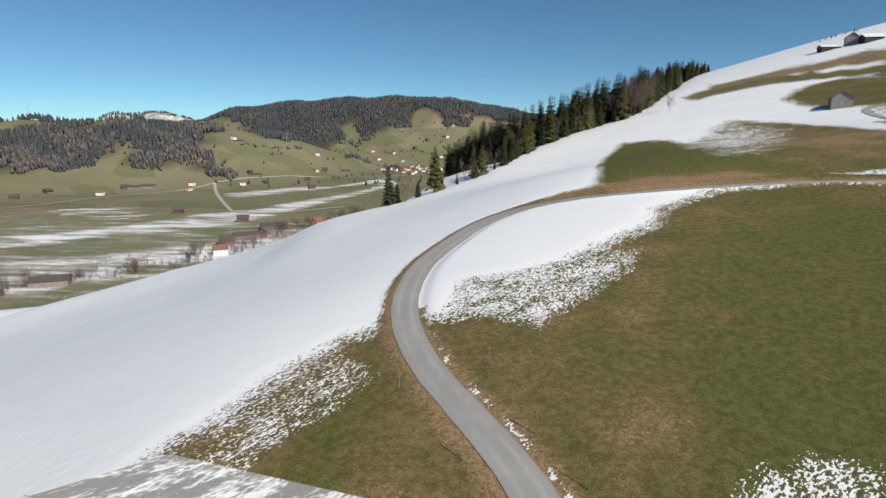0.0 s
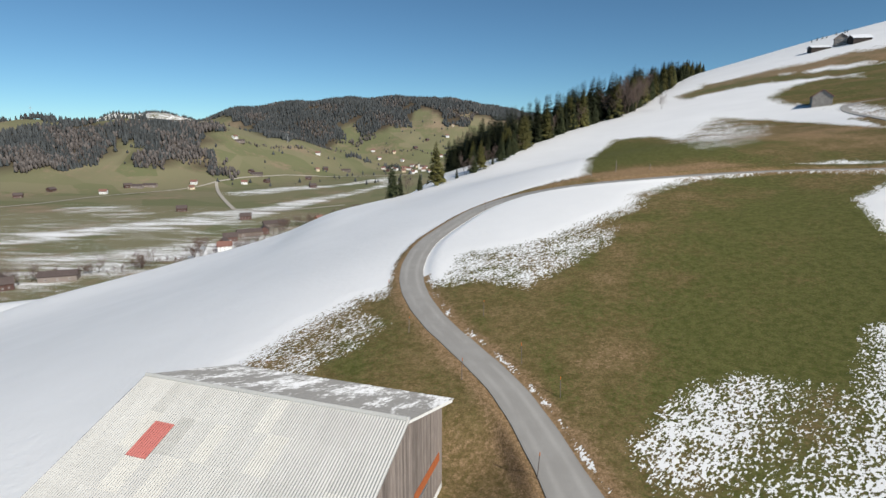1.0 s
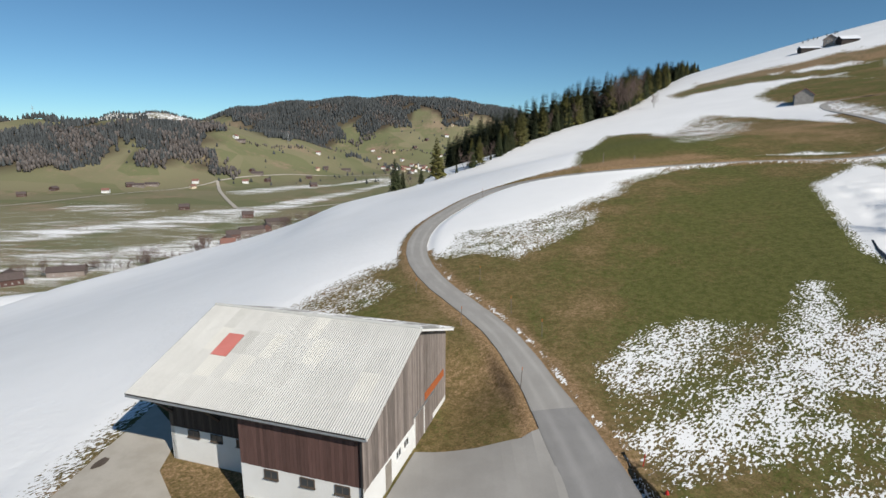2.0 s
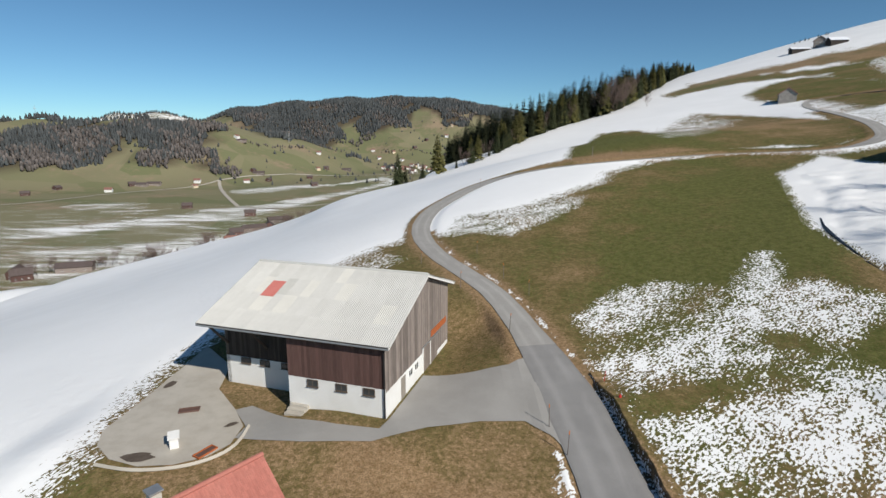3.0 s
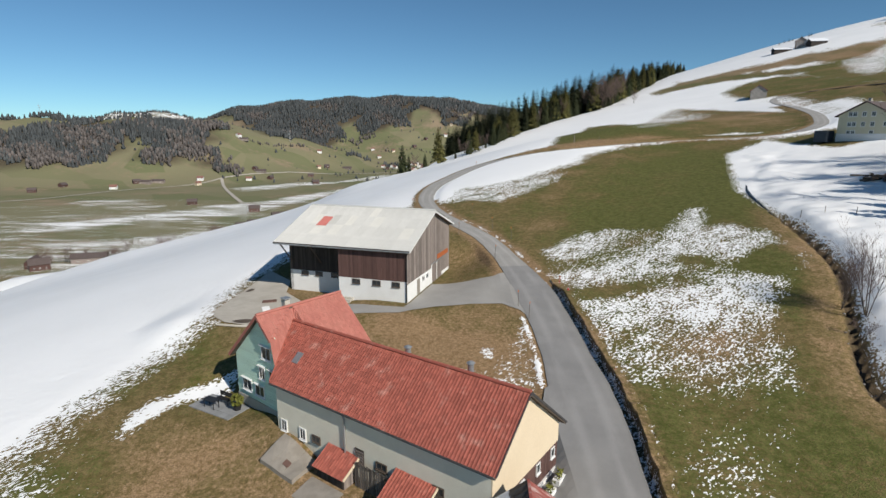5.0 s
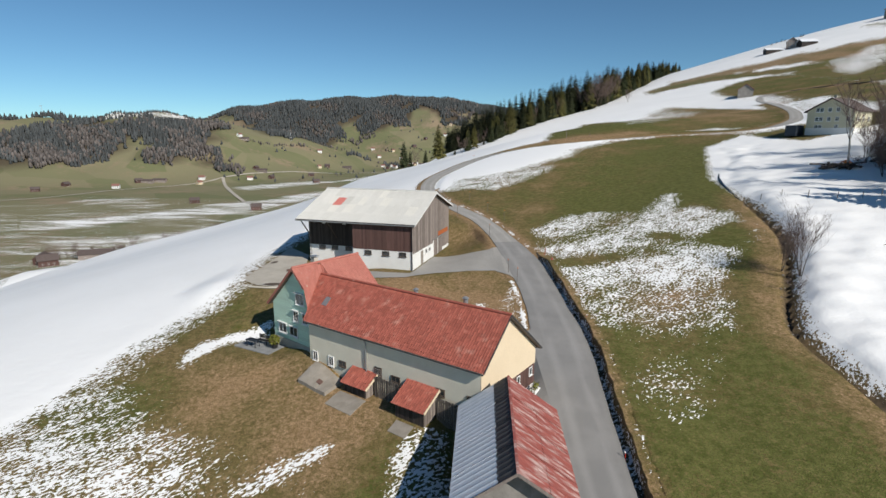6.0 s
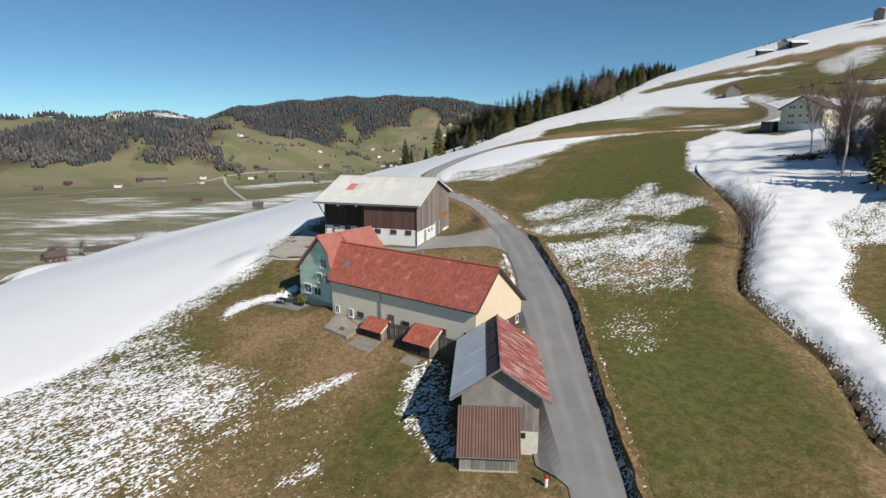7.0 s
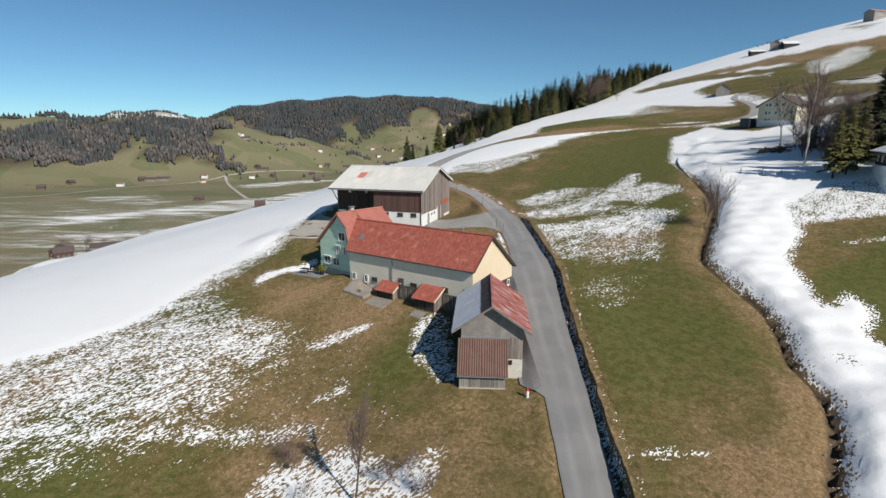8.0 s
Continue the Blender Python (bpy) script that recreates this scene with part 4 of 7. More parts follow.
def tiled(bm, x0, x1, y0, z0, y1, z1, course=0.36, wave=0.24, amp=0.035, lift=0.03, shear=0.0, rng=None):
    """Courses of pan tiles on a roof slope from the eave (y0, z0) to the ridge (y1, z1), each course an island that steps over the next lower one."""
    rng = rng or random.Random(5)
    run, uy, uz, ny, nz = slope_frame(y0, z0, y1, z1)
    rows, cols = max(1, round(run / course)), round((x1 - x0) / wave)
    for r in range(rows):
        s0, s1 = run * r / rows - 0.03, run * (r + 1) / rows + 0.03
        c = -round(shear * (r + 0.5) / rows / wave)
        while c < cols:
            n = 3
            line0, line1 = [], []
            jit = rng.uniform(-0.006, 0.006)
            for k in range(n + 1):
                f = (0, 0.22, 0.5, 0.82)[k] if k < n else 1.0
                x = x0 + (c + f) * wave
                hgt = lift + (0.0, amp, amp * 0.2, 0.0)[k % 4] + jit
                if k == n:
                    hgt = lift + jit
                a, b = hgt + 0.03, hgt
                line0.append(bm.verts.new((x, y0 + uy * s0 + ny * a, z0 + uz * s0 + nz * a)))
                line1.append(bm.verts.new((x, y0 + uy * s1 + ny * b, z0 + uz * s1 + nz * b)))
            for k in range(n):
                bm.faces.new((line0[k], line0[k + 1], line1[k + 1], line1[k]))
            c += 1
    return bm


def sheet(x0, x1, y0, z0, y1, z1, wave, amp, lift, thick=0.02, profile="sine"):
    """One corrugated sheet on a slope."""
    bm = bmesh.new()
    run, uy, uz, ny, nz = slope_frame(y0, z0, y1, z1)
    n = max(4, round((x1 - x0) / wave * 4))
    rows = []
    for s in (0, run):
        row = []
        for i in range(n + 1):
            x = x0 + (x1 - x0) * i / n
            if profile == "sine":
                h = lift + amp * math.sin(6.2832 * i / 4)
            else:
                h = lift + (amp if i % 4 == 0 else 0)
            row.append(bm.verts.new((x, y0 + uy * s + ny * h, z0 + uz * s + nz * h)))
        rows.append(row)
    for i in range(n):
        bm.faces.new((rows[0][i], rows[0][i + 1], rows[1][i + 1], rows[1][i]))
    r = bmesh.ops.extrude_face_region(bm, geom=bm.faces[:])
    for v in r["geom"]:
        if isinstance(v, bmesh.types.BMVert):
            v.co += Vector((0, ny, nz)) * thick
    bmesh.ops.recalc_face_normals(bm, faces=bm.faces)
    return bm


def slab(bm, x0, x1, y0, z0, y1, z1, thick=0.16, lift=0.0, shear=0.0):
    """The boarded slab of a roof slope; thick lies below the slope."""
    run, uy, uz, ny, nz = slope_frame(y0, z0, y1, z1)
    v = []
    for h in (lift - thick, lift):
        for x, y, z in ((x0, y0, z0), (x1, y0, z0), (x1, y1, z1), (x0 - shear, y1, z1)):
            v.append(bm.verts.new((x, y + ny * h, z + nz * h)))
    for f in ((3, 2, 1, 0), (4, 5, 6, 7), (0, 1, 5, 4), (1, 2, 6, 5), (2, 3, 7, 6), (3, 0, 4, 7)):
        bm.faces.new([v[i] for i in f])
    bmesh.ops.recalc_face_normals(bm, faces=bm.faces)
    return bm


def gable_body(bm, x0, x1, ys, yn, yr, zs, zn, zr, base):
    """A solid with a gable roof line, ridge along x."""
    outline = [(ys, base), (yn, base), (yn, zn), (yr, zr), (ys, zs)]
    a, b = [bm.verts.new((x0, y, z)) for y, z in outline], [bm.verts.new((x1, y, z)) for y, z in outline]
    bm.faces.new(a[::-1])
    bm.faces.new(b)
    for i in range(5):
        bm.faces.new((a[i], a[(i + 1) % 5], b[(i + 1) % 5], b[i]))
    bmesh.ops.recalc_face_normals(bm, faces=bm.faces)
    return bm


def build_barn():
    L, W, R, ZR, ZE = 17.0, 15.9, 8.5, 9.5, 6.1
    XW = -0.05  # the western verge
    YN, ZN = 16.5, 6.7  # the north eave
    barn = thing("barn", pose(-21.4, 13.09, 0.0, 0, 0, -18), "large weathered wooden barn on white plinth with pale corrugated roof", "barn")
    J, D = 8.35, 2.7  # the western half of the front stands back under the eave
    top = lambda y: ZE + 0.15 + (ZR - ZE) * (y + 0.45) / (R + 0.45) - 0.25 if y < R else ZN + 0.15 + (ZR - ZN) * (YN - y) / (YN - R) - 0.25
    p = part("plinth", boxes((J, L, 0, 0.35, -1.2, 2.5), (0, J, D, D + 0.35, -1.2, 2.05), (0, 0.35, D, W, -1.2, 2.05), (L - 0.35, L, 0.35, 8.4, -1.2, 2.2), (L - 0.35, L, 12.4, W, -1.2, 0.75), (L - 0.35, L, 8.4, 12.4, -1.2, 0.1), (0, L, W - 0.35, W, -1.2, 2), (J, J + 0.35, 0.35, D, -1.2, 2.5)), M["wall_white"], barn, "white rendered plinth wall")
    bm = bmesh.new()
    box(bm, J + 0.03, L - 0.05, 0.04, 0.3, 2.5, 5.95)
    part("front_cladding", bm, M["wood_brown"], barn)
    planked("front_boarding", (J, 0.02), (L, 0.02), lambda a: 2.45, lambda a: 5.95, M["wood_brown"], barn, 0.26, label="red-brown upright boards")
    bm = bmesh.new()
    box(bm, 0.05, J, D + 0.06, D + 0.3, 2.05, 7.0)
    part("back_cladding", bm, M["wood_dark"], barn)
    planked("recess_boarding", (0, D + 0.05), (J, D + 0.05), lambda a: 2.0, lambda a: 7.0, M["wood_dark"], barn, width=0.22, label="dark upright boards under the eave")
    planked("side_boarding", (J, D), (J, 0.05), lambda a: 2.5, lambda a: 6.2 + 0.3 * (1 - a / D), M["wood_dark"], barn, width=0.22)
    # gable ends
    part("gable_wall", gable_body(bmesh.new(), L - 0.3, L - 0.06, 0.05, W - 0.05, R, top(0.05), top(W - 0.05), top(R), 2.2), M["timber"], barn)
    part("back_wall", gable_body(bmesh.new(), 0.06, 0.3, D, W - 0.05, R, top(D), top(W - 0.05), top(R), 2.05), M["timber"], barn)
    low = lambda a: 2.15 if a < 8.3 else (2.5 if a < 12.5 else 0.75)
    planked("gable_boarding", (L - 0.03, 0), (L - 0.03, W), low, lambda a: top(a), M["wood_grey"], barn, width=0.24, label="weathered grey upright boards")
    planked("back_boarding", (0.03, W), (0.03, D), lambda a: 2.0, lambda a: top(W - a), M["wood_grey"], barn, width=0.24)
    planked("north_boarding", (L, W), (0, W), lambda a: 1.9, lambda a: top(W), M["wood_grey"], barn, width=0.24)
    # great door in the gable, with its orange lintel
    door = planked("barn_door", (L - 0.02, 8.4), (L - 0.02, 12.4), lambda a: 0.1, lambda a: 2.55, M["wood_grey"], barn, width=0.28, thick=0.05, label="sliding plank door")
    part("rail", boxes((L + 0.02, L + 0.1, 8.2, 12.7, 2.6, 2.7)), M["zinc"], door)
    part("door_post", boxes((L - 0.02, L + 0.07, 8.25, 8.4, 0, 2.6)), M["white_paint"], barn)
    part("door_post", boxes((L - 0.02, L + 0.07, 10.3, 10.42, 0, 2.6)), M["white_paint"], barn)
    part("lintel", boxes((L - 0.02, L + 0.06, 10.6, 15.2, 2.85, 3.45)), M["wood_orange"], barn, "orange painted lintel board")
    part("stable_door", boxes((L - 0.02, L + 0.05, 3.1, 4.0, 0.0, 1.95)), M["concrete_old"], barn, "grey stable door")
    for y in (5.2, 6.6):
        window(barn, on("E", y, L + 0.01, 1.6), 0.8, 0.55, 2)
    for x in (10.6, 13.2, 15.6):
        window(barn, on("S", x, -0.01, 2.05), 0.9, 0.5, 2, "timber", t=0.05)
    for x in (2.1, 4.1, 6.3):
        window(barn, on("S", x, D - 0.01, 1.75), 0.9, 0.45, 2, "timber", t=0.05)
    part("corner_pipe", tube(bmesh.new(), [(L - 0.05, -0.1, 6.0), (L - 0.05, -0.1, 0.1)], 0.06, 0.06, 8), M["black"], barn, "dark downpipe")
    part("gutter", tube(bmesh.new(), [(XW, -0.55, 5.98), (L + 0.5, -0.55, 5.98)], 0.08, 0.08, 8), M["zinc"], barn)
    for x in (0.3, 4.4):
        part("brace", tube(bmesh.new(), [(x, D, 3.2), (x, 0.0, 6.1)], 0.11, 0.11, 4), M["timber"], barn)
    for x in (0.3, 2.3, 4.4, 6.3):
        part("beam", boxes((x - 0.09, x + 0.09, -0.2, D, 5.9, 6.12)), M["timber"], barn)
    for x in (2.6, 5.8):
        part("lamp", boxes((x - 0.18, x + 0.18, D - 0.35, D, 5.2, 5.55)), M["white_paint"], barn, "white floodlight")
    # roof: slabs below, sheets above
    bm = bmesh.new()
    slab(bm, XW, L + 0.5, -0.5, ZE, R, ZR, 0.18)
    slab(bm, XW, L + 0.5, YN, ZN, R, ZR, 0.18)
    roof = part("roof", bm, M["timber"], barn)
    for xx in (XW - 0.06, L + 0.5):
        bm = bmesh.new()
        slab(bm, xx, xx + 0.06, -0.55, ZE, R, ZR, 0.24, 0.06)
        slab(bm, xx, xx + 0.06, YN + 0.05, ZN, R, ZR, 0.24, 0.06)
        part("verge_board", bm, M["white_paint"] if xx > 0 else M["zinc"], roof, "pale verge board")
    nx, ny = 15, 4
    w = (L + 0.5 - XW) / nx
    dark, pale = {(2, 3), (4, 2)}, {(3, 1), (5, 1), (2, 2), (8, 3), (9, 2), (6, 2), (13, 1)}
    shared = {}
    for side, (ya, za) in enumerate(((-0.55, ZE - 0.02), (YN + 0.05, ZN - 0.02))):
        def on_slope(f):
            return ya + (R - ya) * f, za + (ZR - za) * f
        for j in range(ny):
            lower, upper = on_slope(j / ny - (0.012 if j else 0)), on_slope((j + 1) / ny)
            for i in range(nx):
                mat = "eternit_snowy" if side else "eternit_dark" if (i, j) in dark else "eternit_pale" if (i, j) in pale else "eternit"
                key = (side, j, mat)
                if key not in shared:
                    shared[key] = mesh_of("roof_sheet", sheet(0, w + w / 7, *lower, *upper, w / 7, 0.028, 0.05 + 0.012 * (ny - j)), M[mat])
                ob = new("roof_sheet", shared[key])
                ob.parent = roof
                ob.location = (XW + i * w, 0, 0.003 * (i % 2))
        if side == 0:
            red = part("roof_sheet", sheet(0, w + w / 7, *on_slope(0.455), *on_slope(0.69), w / 7, 0.028, 0.125), M["eternit_red"], roof, "faded red corrugated sheet")
            red.location = (XW + 3 * w, 0, 0)
    part("ridge_cap", tube(bmesh.new(), [(XW, R, ZR + 0.08), (L + 0.5, R, ZR + 0.08)], 0.14, 0.14, 8, True), M["eternit"], roof)
    return barn


def build_house():
    L, H, ZE, ZR = 8.4, 4.05, 0.75, 5.05
    house = thing("house", pose(-15.7, -11.3, 0.0, 0, 0, 50.8), "narrow sea-green shingled house with faded red tile roof", "house")
    k = (ZR - ZE) / 4.45
    bm = gable_body(bmesh.new(), 0.4, 0.62, -1.45, H, 0, ZR - k * 1.45 - 0.2, ZR - k * H - 0.16, ZR - 0.16, -4.5)
    part("wall", bm, M["wall_green"], house, "sea-green shingled walls")
    bm = gable_body(bmesh.new(), 3.4, L - 0.3, -H, H, 0, ZR - k * H - 0.16, ZR - k * H - 0.16, ZR - 0.16, -4.5)
    part("back_wall", bm, M["wall_green"], house, "sea-green shingled walls")
    part("middle_wall", gable_body(bmesh.new(), 0.62, 3.4, 0.05, H, 0.1, ZR - 0.35, ZR - k * H - 0.16, ZR - 0.3, -4.5), M["wall_green"], house)
    part("lower_wall", boxes((0.4, 3.4, -H, -1.45, -4.5, 1.15)), M["wall_green"], house)
    # shingle courses on the gable
    z = -2.6
    while z < ZR - 0.5:
        half = min(H, (ZR - 0.2 - z) / k) - 0.02
        part("shingle_course", boxes((0.365, 0.4, -(half if z < 0.9 else min(half, 1.5)), half, z, z + 0.235)), M["wall_green"], house)
        z += 0.25
    part("base", boxes((0.33, L - 0.25, -H - 0.05, H + 0.05, -4.6, -2.62)), M["concrete"], house)
    for y, z, w, h in ((-0.5, 2.0, 1.15, 0.95), (0.25, 0.15, 0.65, 0.95), (-1.15, 0.15, 0.65, 0.95), (2.55, -1.5, 1.15, 0.9), (0.75, -1.55, 1.15, 0.85), (-2.35, -1.5, 0.7, 0.95)):
        window(house, on("W", y, 0.36, z), w, h, 2, hood=True, t=0.1)
    for x in (2.2, 5.6):
        window(house, on("N", x, H + 0.01, -1.5), 0.9, 0.9, 2)
    bm = bmesh.new()
    slab(bm, 0, L, 4.45, ZE, 0, ZR, 0.16)
    slab(bm, 3.6, L, -4.45, ZE, 0, ZR, 0.16)
    roof = part("roof", bm, M["timber"], house)
    bm = bmesh.new()
    rng = random.Random(8)
    tiled(bm, 0, L, 4.5, ZE - 0.03, 0, ZR, 0.3, 0.2, 0.02, 0.02, rng=rng)
    tiled(bm, 0, L, -4.5, ZE - 0.03, 0, ZR, 0.3, 0.2, 0.02, 0.02, rng=rng)
    # the slope dips under the verge of the farm wing that is built against it
    over = pose(-13.64, -13.33, 0.0, 0, 0, -36).inverted() @ house.matrix_basis
    for v in bm.verts:
        p = over @ v.co
        if v.co.y < 0 and -0.7 < p.y < 3.7:
            off = ((p.x + 0.33) * 3.95 + (p.y + 0.55) * 1.8) / 4.34
            w = min(1.0, max(0.0, (off + 0.42) / 0.45))
            under = 0.66 + 0.8456 * (p.y + 0.55) - 0.12 - (0.4 if off > 0.1 else 0)
            v.co.z += (min(v.co.z, under) - v.co.z) * w * w * (3 - 2 * w)
    tagged(part("roof_tiles", bm, M["tile_pale"], roof, "faded pink-red roof tiles"), kind="stuff")
    part("ridge_tiles", tube(bmesh.new(), [(0, 0, ZR + 0.07), (L, 0, ZR + 0.07)], 0.13, 0.13, 8, True), M["tile_pale"], roof)
    bm = bmesh.new()
    slab(bm, -0.07, 0, 4.5, ZE, 0, ZR, 0.22, 0.08)
    slab(bm, -0.07, 0, -1.75, ZR - k * 1.75, 0, ZR, 0.22, 0.08)
    part("verge_board", bm, M["tile_pale"], roof)
    part("gutter", tube(bmesh.new(), [(0, 4.55, ZE - 0.08), (L, 4.55, ZE - 0.08)], 0.07, 0.07, 8), M["tin_dark"], roof)
    ch = part("chimney", boxes((2.9, 3.4, 0.35, 0.85, 3.6, 5.5)), M["concrete"], house, "rendered chimney")
    part("chimney_cap", boxes((2.82, 3.48, 0.27, 0.93, 5.6, 5.68), (2.9, 2.98, 0.35, 0.43, 5.5, 5.6), (3.32, 3.4, 0.77, 0.85, 5.5, 5.6)), M["zinc"], ch)
    return house


def build_farmhouse():
    L, Y, R, ZR, YS = 18.7, 8.6, 3.4, 4.0, -0.24
    farm = thing("farmhouse", pose(-13.64, -13.33, 0.0, 0, 0, -36), "long grey and cream farm wing with red clay tile roof", "farmhouse")
    ks, kn = (ZR - 0.7) / (R + 0.5), (ZR + 0.45) / (9.0 - R)
    bm = gable_body(bmesh.new(), 0, L - 0.02, YS, Y, R, ZR - ks * (R - YS) - 0.14, ZR - kn * (Y - R) - 0.14, ZR - 0.14, -6.0)
    part("wall", bm, M["wall_grey"], farm, "grey rendered long wall")
    outline = [(YS, -1.75), (Y, -1.75), (Y, ZR - kn * (Y - R) - 0.16), (R, ZR - 0.16), (YS, ZR - ks * (R - YS) - 0.16)]
    bm = bmesh.new()
    a, b = [bm.verts.new((L - 0.02, y, z)) for y, z in outline], [bm.verts.new((L + 0.08, y, z)) for y, z in outline]
    bm.faces.new(a[::-1]), bm.faces.new(b)
    for i in range(5):
        bm.faces.new((a[i], a[(i + 1) % 5], b[(i + 1) % 5], b[i]))
    bmesh.ops.recalc_face_normals(bm, faces=bm.faces)
    part("gable_panel", bm, M["wall_cream"], farm, "cream painted gable")
    planked("gable_boarding", (L, YS), (L, Y), lambda s: -3.6, lambda s: -1.8, M["wood_brown"], farm, width=0.2, label="red-brown boards under the gable")
    part("plinth", boxes((L, L + 0.16, -0.05, Y + 0.05, -5.8, -3.6)), M["wall_white"], farm, "white plinth")
    for y in (1.4, 3.4, 5.6, 7.8):
        window(farm, on("E", y, L + 0.05, -2.3), 0.4, 0.6, 1)
    for x in (0.75, 2.85):
        window(farm, on("S", x, YS - 0.01, -2.6), 0.5, 0.75, 2, t=0.1)
    for x, z, w, h in ((4.3, -2.5, 0.75, 0.4), (10.55, -2.25, 0.8, 0.4), (15.1, -2.05, 0.7, 0.45), (18.0, -1.9, 0.75, 0.5)):
        window(farm, on("S", x, YS - 0.01, z), w, h, 2, "timber")
    lou = part("louvre", boxes((8.2, 9.0, YS - 0.05, YS + 0.02, -3.0, -1.7)), M["wood_dark"], farm, "dark louvred hatch")
    for i in range(6):
        part("slat", boxes((8.25, 8.95, YS - 0.09, YS - 0.04, -2.95 + i * 0.2, -2.83 + i * 0.2)), M["wood_grey"], lou)
    part("downpipe", tube(bmesh.new(), [(7.3, -0.55, 0.55), (7.3, YS - 0.1, 0.1), (7.3, YS - 0.1, -4.4)], 0.06, 0.06, 8), M["zinc"], farm)
    bm = bmesh.new()
    slab(bm, -0.3, L + 0.45, -0.5, 0.7, R, ZR, 0.14, shear=1.8)
    slab(bm, 2.2, L + 0.45, 9.0, -0.45, R, ZR, 0.14)
    roof = part("roof", bm, M["timber"], farm)
    bm = bmesh.new()
    rng = random.Random(4)
    tiled(bm, -0.3, L + 0.45, -0.55, 0.66, R, ZR, 0.34, 0.235, 0.034, 0.025, shear=1.8, rng=rng)
    tagged(part("roof_tiles", bm, M["tile_red"], roof, "courses of red clay pan tiles"), kind="stuff")
    bm = tiled(bmesh.new(), 2.2, L + 0.45, 9.05, -0.49, R, ZR, 0.34, 0.235, 0.034, 0.025, rng=rng)
    tagged(part("north_roof_tiles", bm, M["tile_red"], roof), kind="stuff")
    part("ridge_tiles", tube(bmesh.new(), [(-2.1, R, ZR + 0.07), (L + 0.45, R, ZR + 0.07)], 0.13, 0.13, 8, True), M["tile_red"], roof)
    bm = bmesh.new()
    slab(bm, L + 0.45, L + 0.5, -0.55, 0.66, R, ZR, 0.13, 0.08)
    slab(bm, L + 0.45, L + 0.5, 9.05, -0.49, R, ZR, 0.13, 0.08)
    part("verge_board", bm, M["tin_dark"], roof, "dark verge flashing")
    part("verge_flashing", tube(bmesh.new(), [(-0.33, -0.55, 0.74), (-2.13, R, ZR + 0.08)], 0.06, 0.06, 6, True), M["tile_red"], roof)
    part("gutter", tube(bmesh.new(), [(-0.3, -0.62, 0.6), (L + 0.45, -0.62, 0.6)], 0.07, 0.07, 8), M["tin_dark"], roof)
    sk = part("skylight", slab(bmesh.new(), 0.5, 1.1, 0.9, 0.66 + 1.45 * ks + 0.12, 1.6, 0.66 + 2.15 * ks + 0.12, 0.1), M["zinc"], roof, "small zinc skylight standing open")
    for x, yy, h in ((9.1, 4.3, 0.75), (14.3, 4.4, 0.95)):
        z0 = ZR - kn * (yy - R)
        v = part("vent_pipe", tube(bmesh.new(), [(x, yy, z0 - 0.2), (x, yy, z0 + h)], 0.2, 0.2, 12, True), M["zinc"], farm, "short zinc vent pipe with a flat cap")
        bm = tube(bmesh.new(), [(x, yy, z0 + h + 0.1), (x, yy, z0 + h + 0.16), (x, yy, z0 + h + 0.22)], 0.3, 0.12, 12, True)
        for a in (0.5, 2.6, 4.7):
            tube(bm, [(x + 0.15 * math.cos(a), yy + 0.15 * math.sin(a), z0 + h - 0.02), (x + 0.15 * math.cos(a), yy + 0.15 * math.sin(a), z0 + h + 0.12)], 0.02, 0.02, 4)
        part("cap", bm, M["zinc"], v)
    return farm


def build_leanto(x, w, depth, ztop, zlow, zbase, label):
    """A board lean-to with a red tile roof that runs down from the farm wing's long wall."""
    m = pose(-13.64, -13.33, 0.0, 0, 0, -36) @ pose(x, 0, 0)
    s = thing("lean_to_shed", m, label, "shed", "board sheds on the long wall")
    k = (ztop - zlow) / depth
    for nm, (p, q), top in (("front_wall", ((0.1, -depth + 0.25), (w - 0.1, -depth + 0.25)), lambda a: zlow + k * 0.25 - 0.1), ("side_wall", ((w - 0.1, -depth + 0.25), (w - 0.1, -0.04)), lambda a: zlow + k * (0.25 + a) - 0.1), ("side_wall", ((0.1, -0.04), (0.1, -depth + 0.25)), lambda a: ztop - k * a - 0.12)):
        planked(nm, p, q, lambda a: zbase, top, M["wood_dark"] if nm == "front_wall" else M["wood_grey"], s, width=0.17, thick=0.035)
    roof = part("roof", slab(bmesh.new(), -0.15, w + 0.15, -depth, zlow, -0.04, ztop, 0.1), M["timber"], s)
    tagged(part("roof_tiles", tiled(bmesh.new(), -0.15, w + 0.15, -depth - 0.05, zlow - 0.03, -0.04, ztop, 0.34, 0.235, 0.045, 0.025), M["tile_red"], roof, "red clay pan tiles"), kind="stuff")
    part("verge_board", slab(bmesh.new(), w + 0.15, w + 0.2, -depth - 0.05, zlow, -0.04, ztop, 0.18, 0.09), M["wall_cream"], roof, "pale verge board")
    return s


def build_fence(x0, x1, y, zb, h):
    """Dark upright boards along the foot of the long wall, each a slat of its own."""
    m = pose(-13.64, -13.33, 0.0, 0, 0, -36) @ pose(x0, y, zb)
    fence = thing("fence", m, "tall fence of dark weathered upright slats", "fence", "slat fences by the long wall")
    n = round((x1 - x0) / 0.2)
    me = mesh_of("slat", boxes((0.015, 0.17, -0.03, 0, 0, h)), M["wood_fence"])
    rng = random.Random(n)
    for i in range(n):
        ob = new("slat", me)
        ob.parent = fence
        ob.matrix_basis = pose(i * (x1 - x0) / n, rng.uniform(-0.012, 0.012), rng.uniform(-0.05, 0.03), 0, rng.uniform(-0.8, 0.8), 0)
    for z in (0.3, h - 0.3):
        part("rail", boxes((0, x1 - x0, 0.0, 0.07, z, z + 0.1)), M["timber"], fence)
    return fence


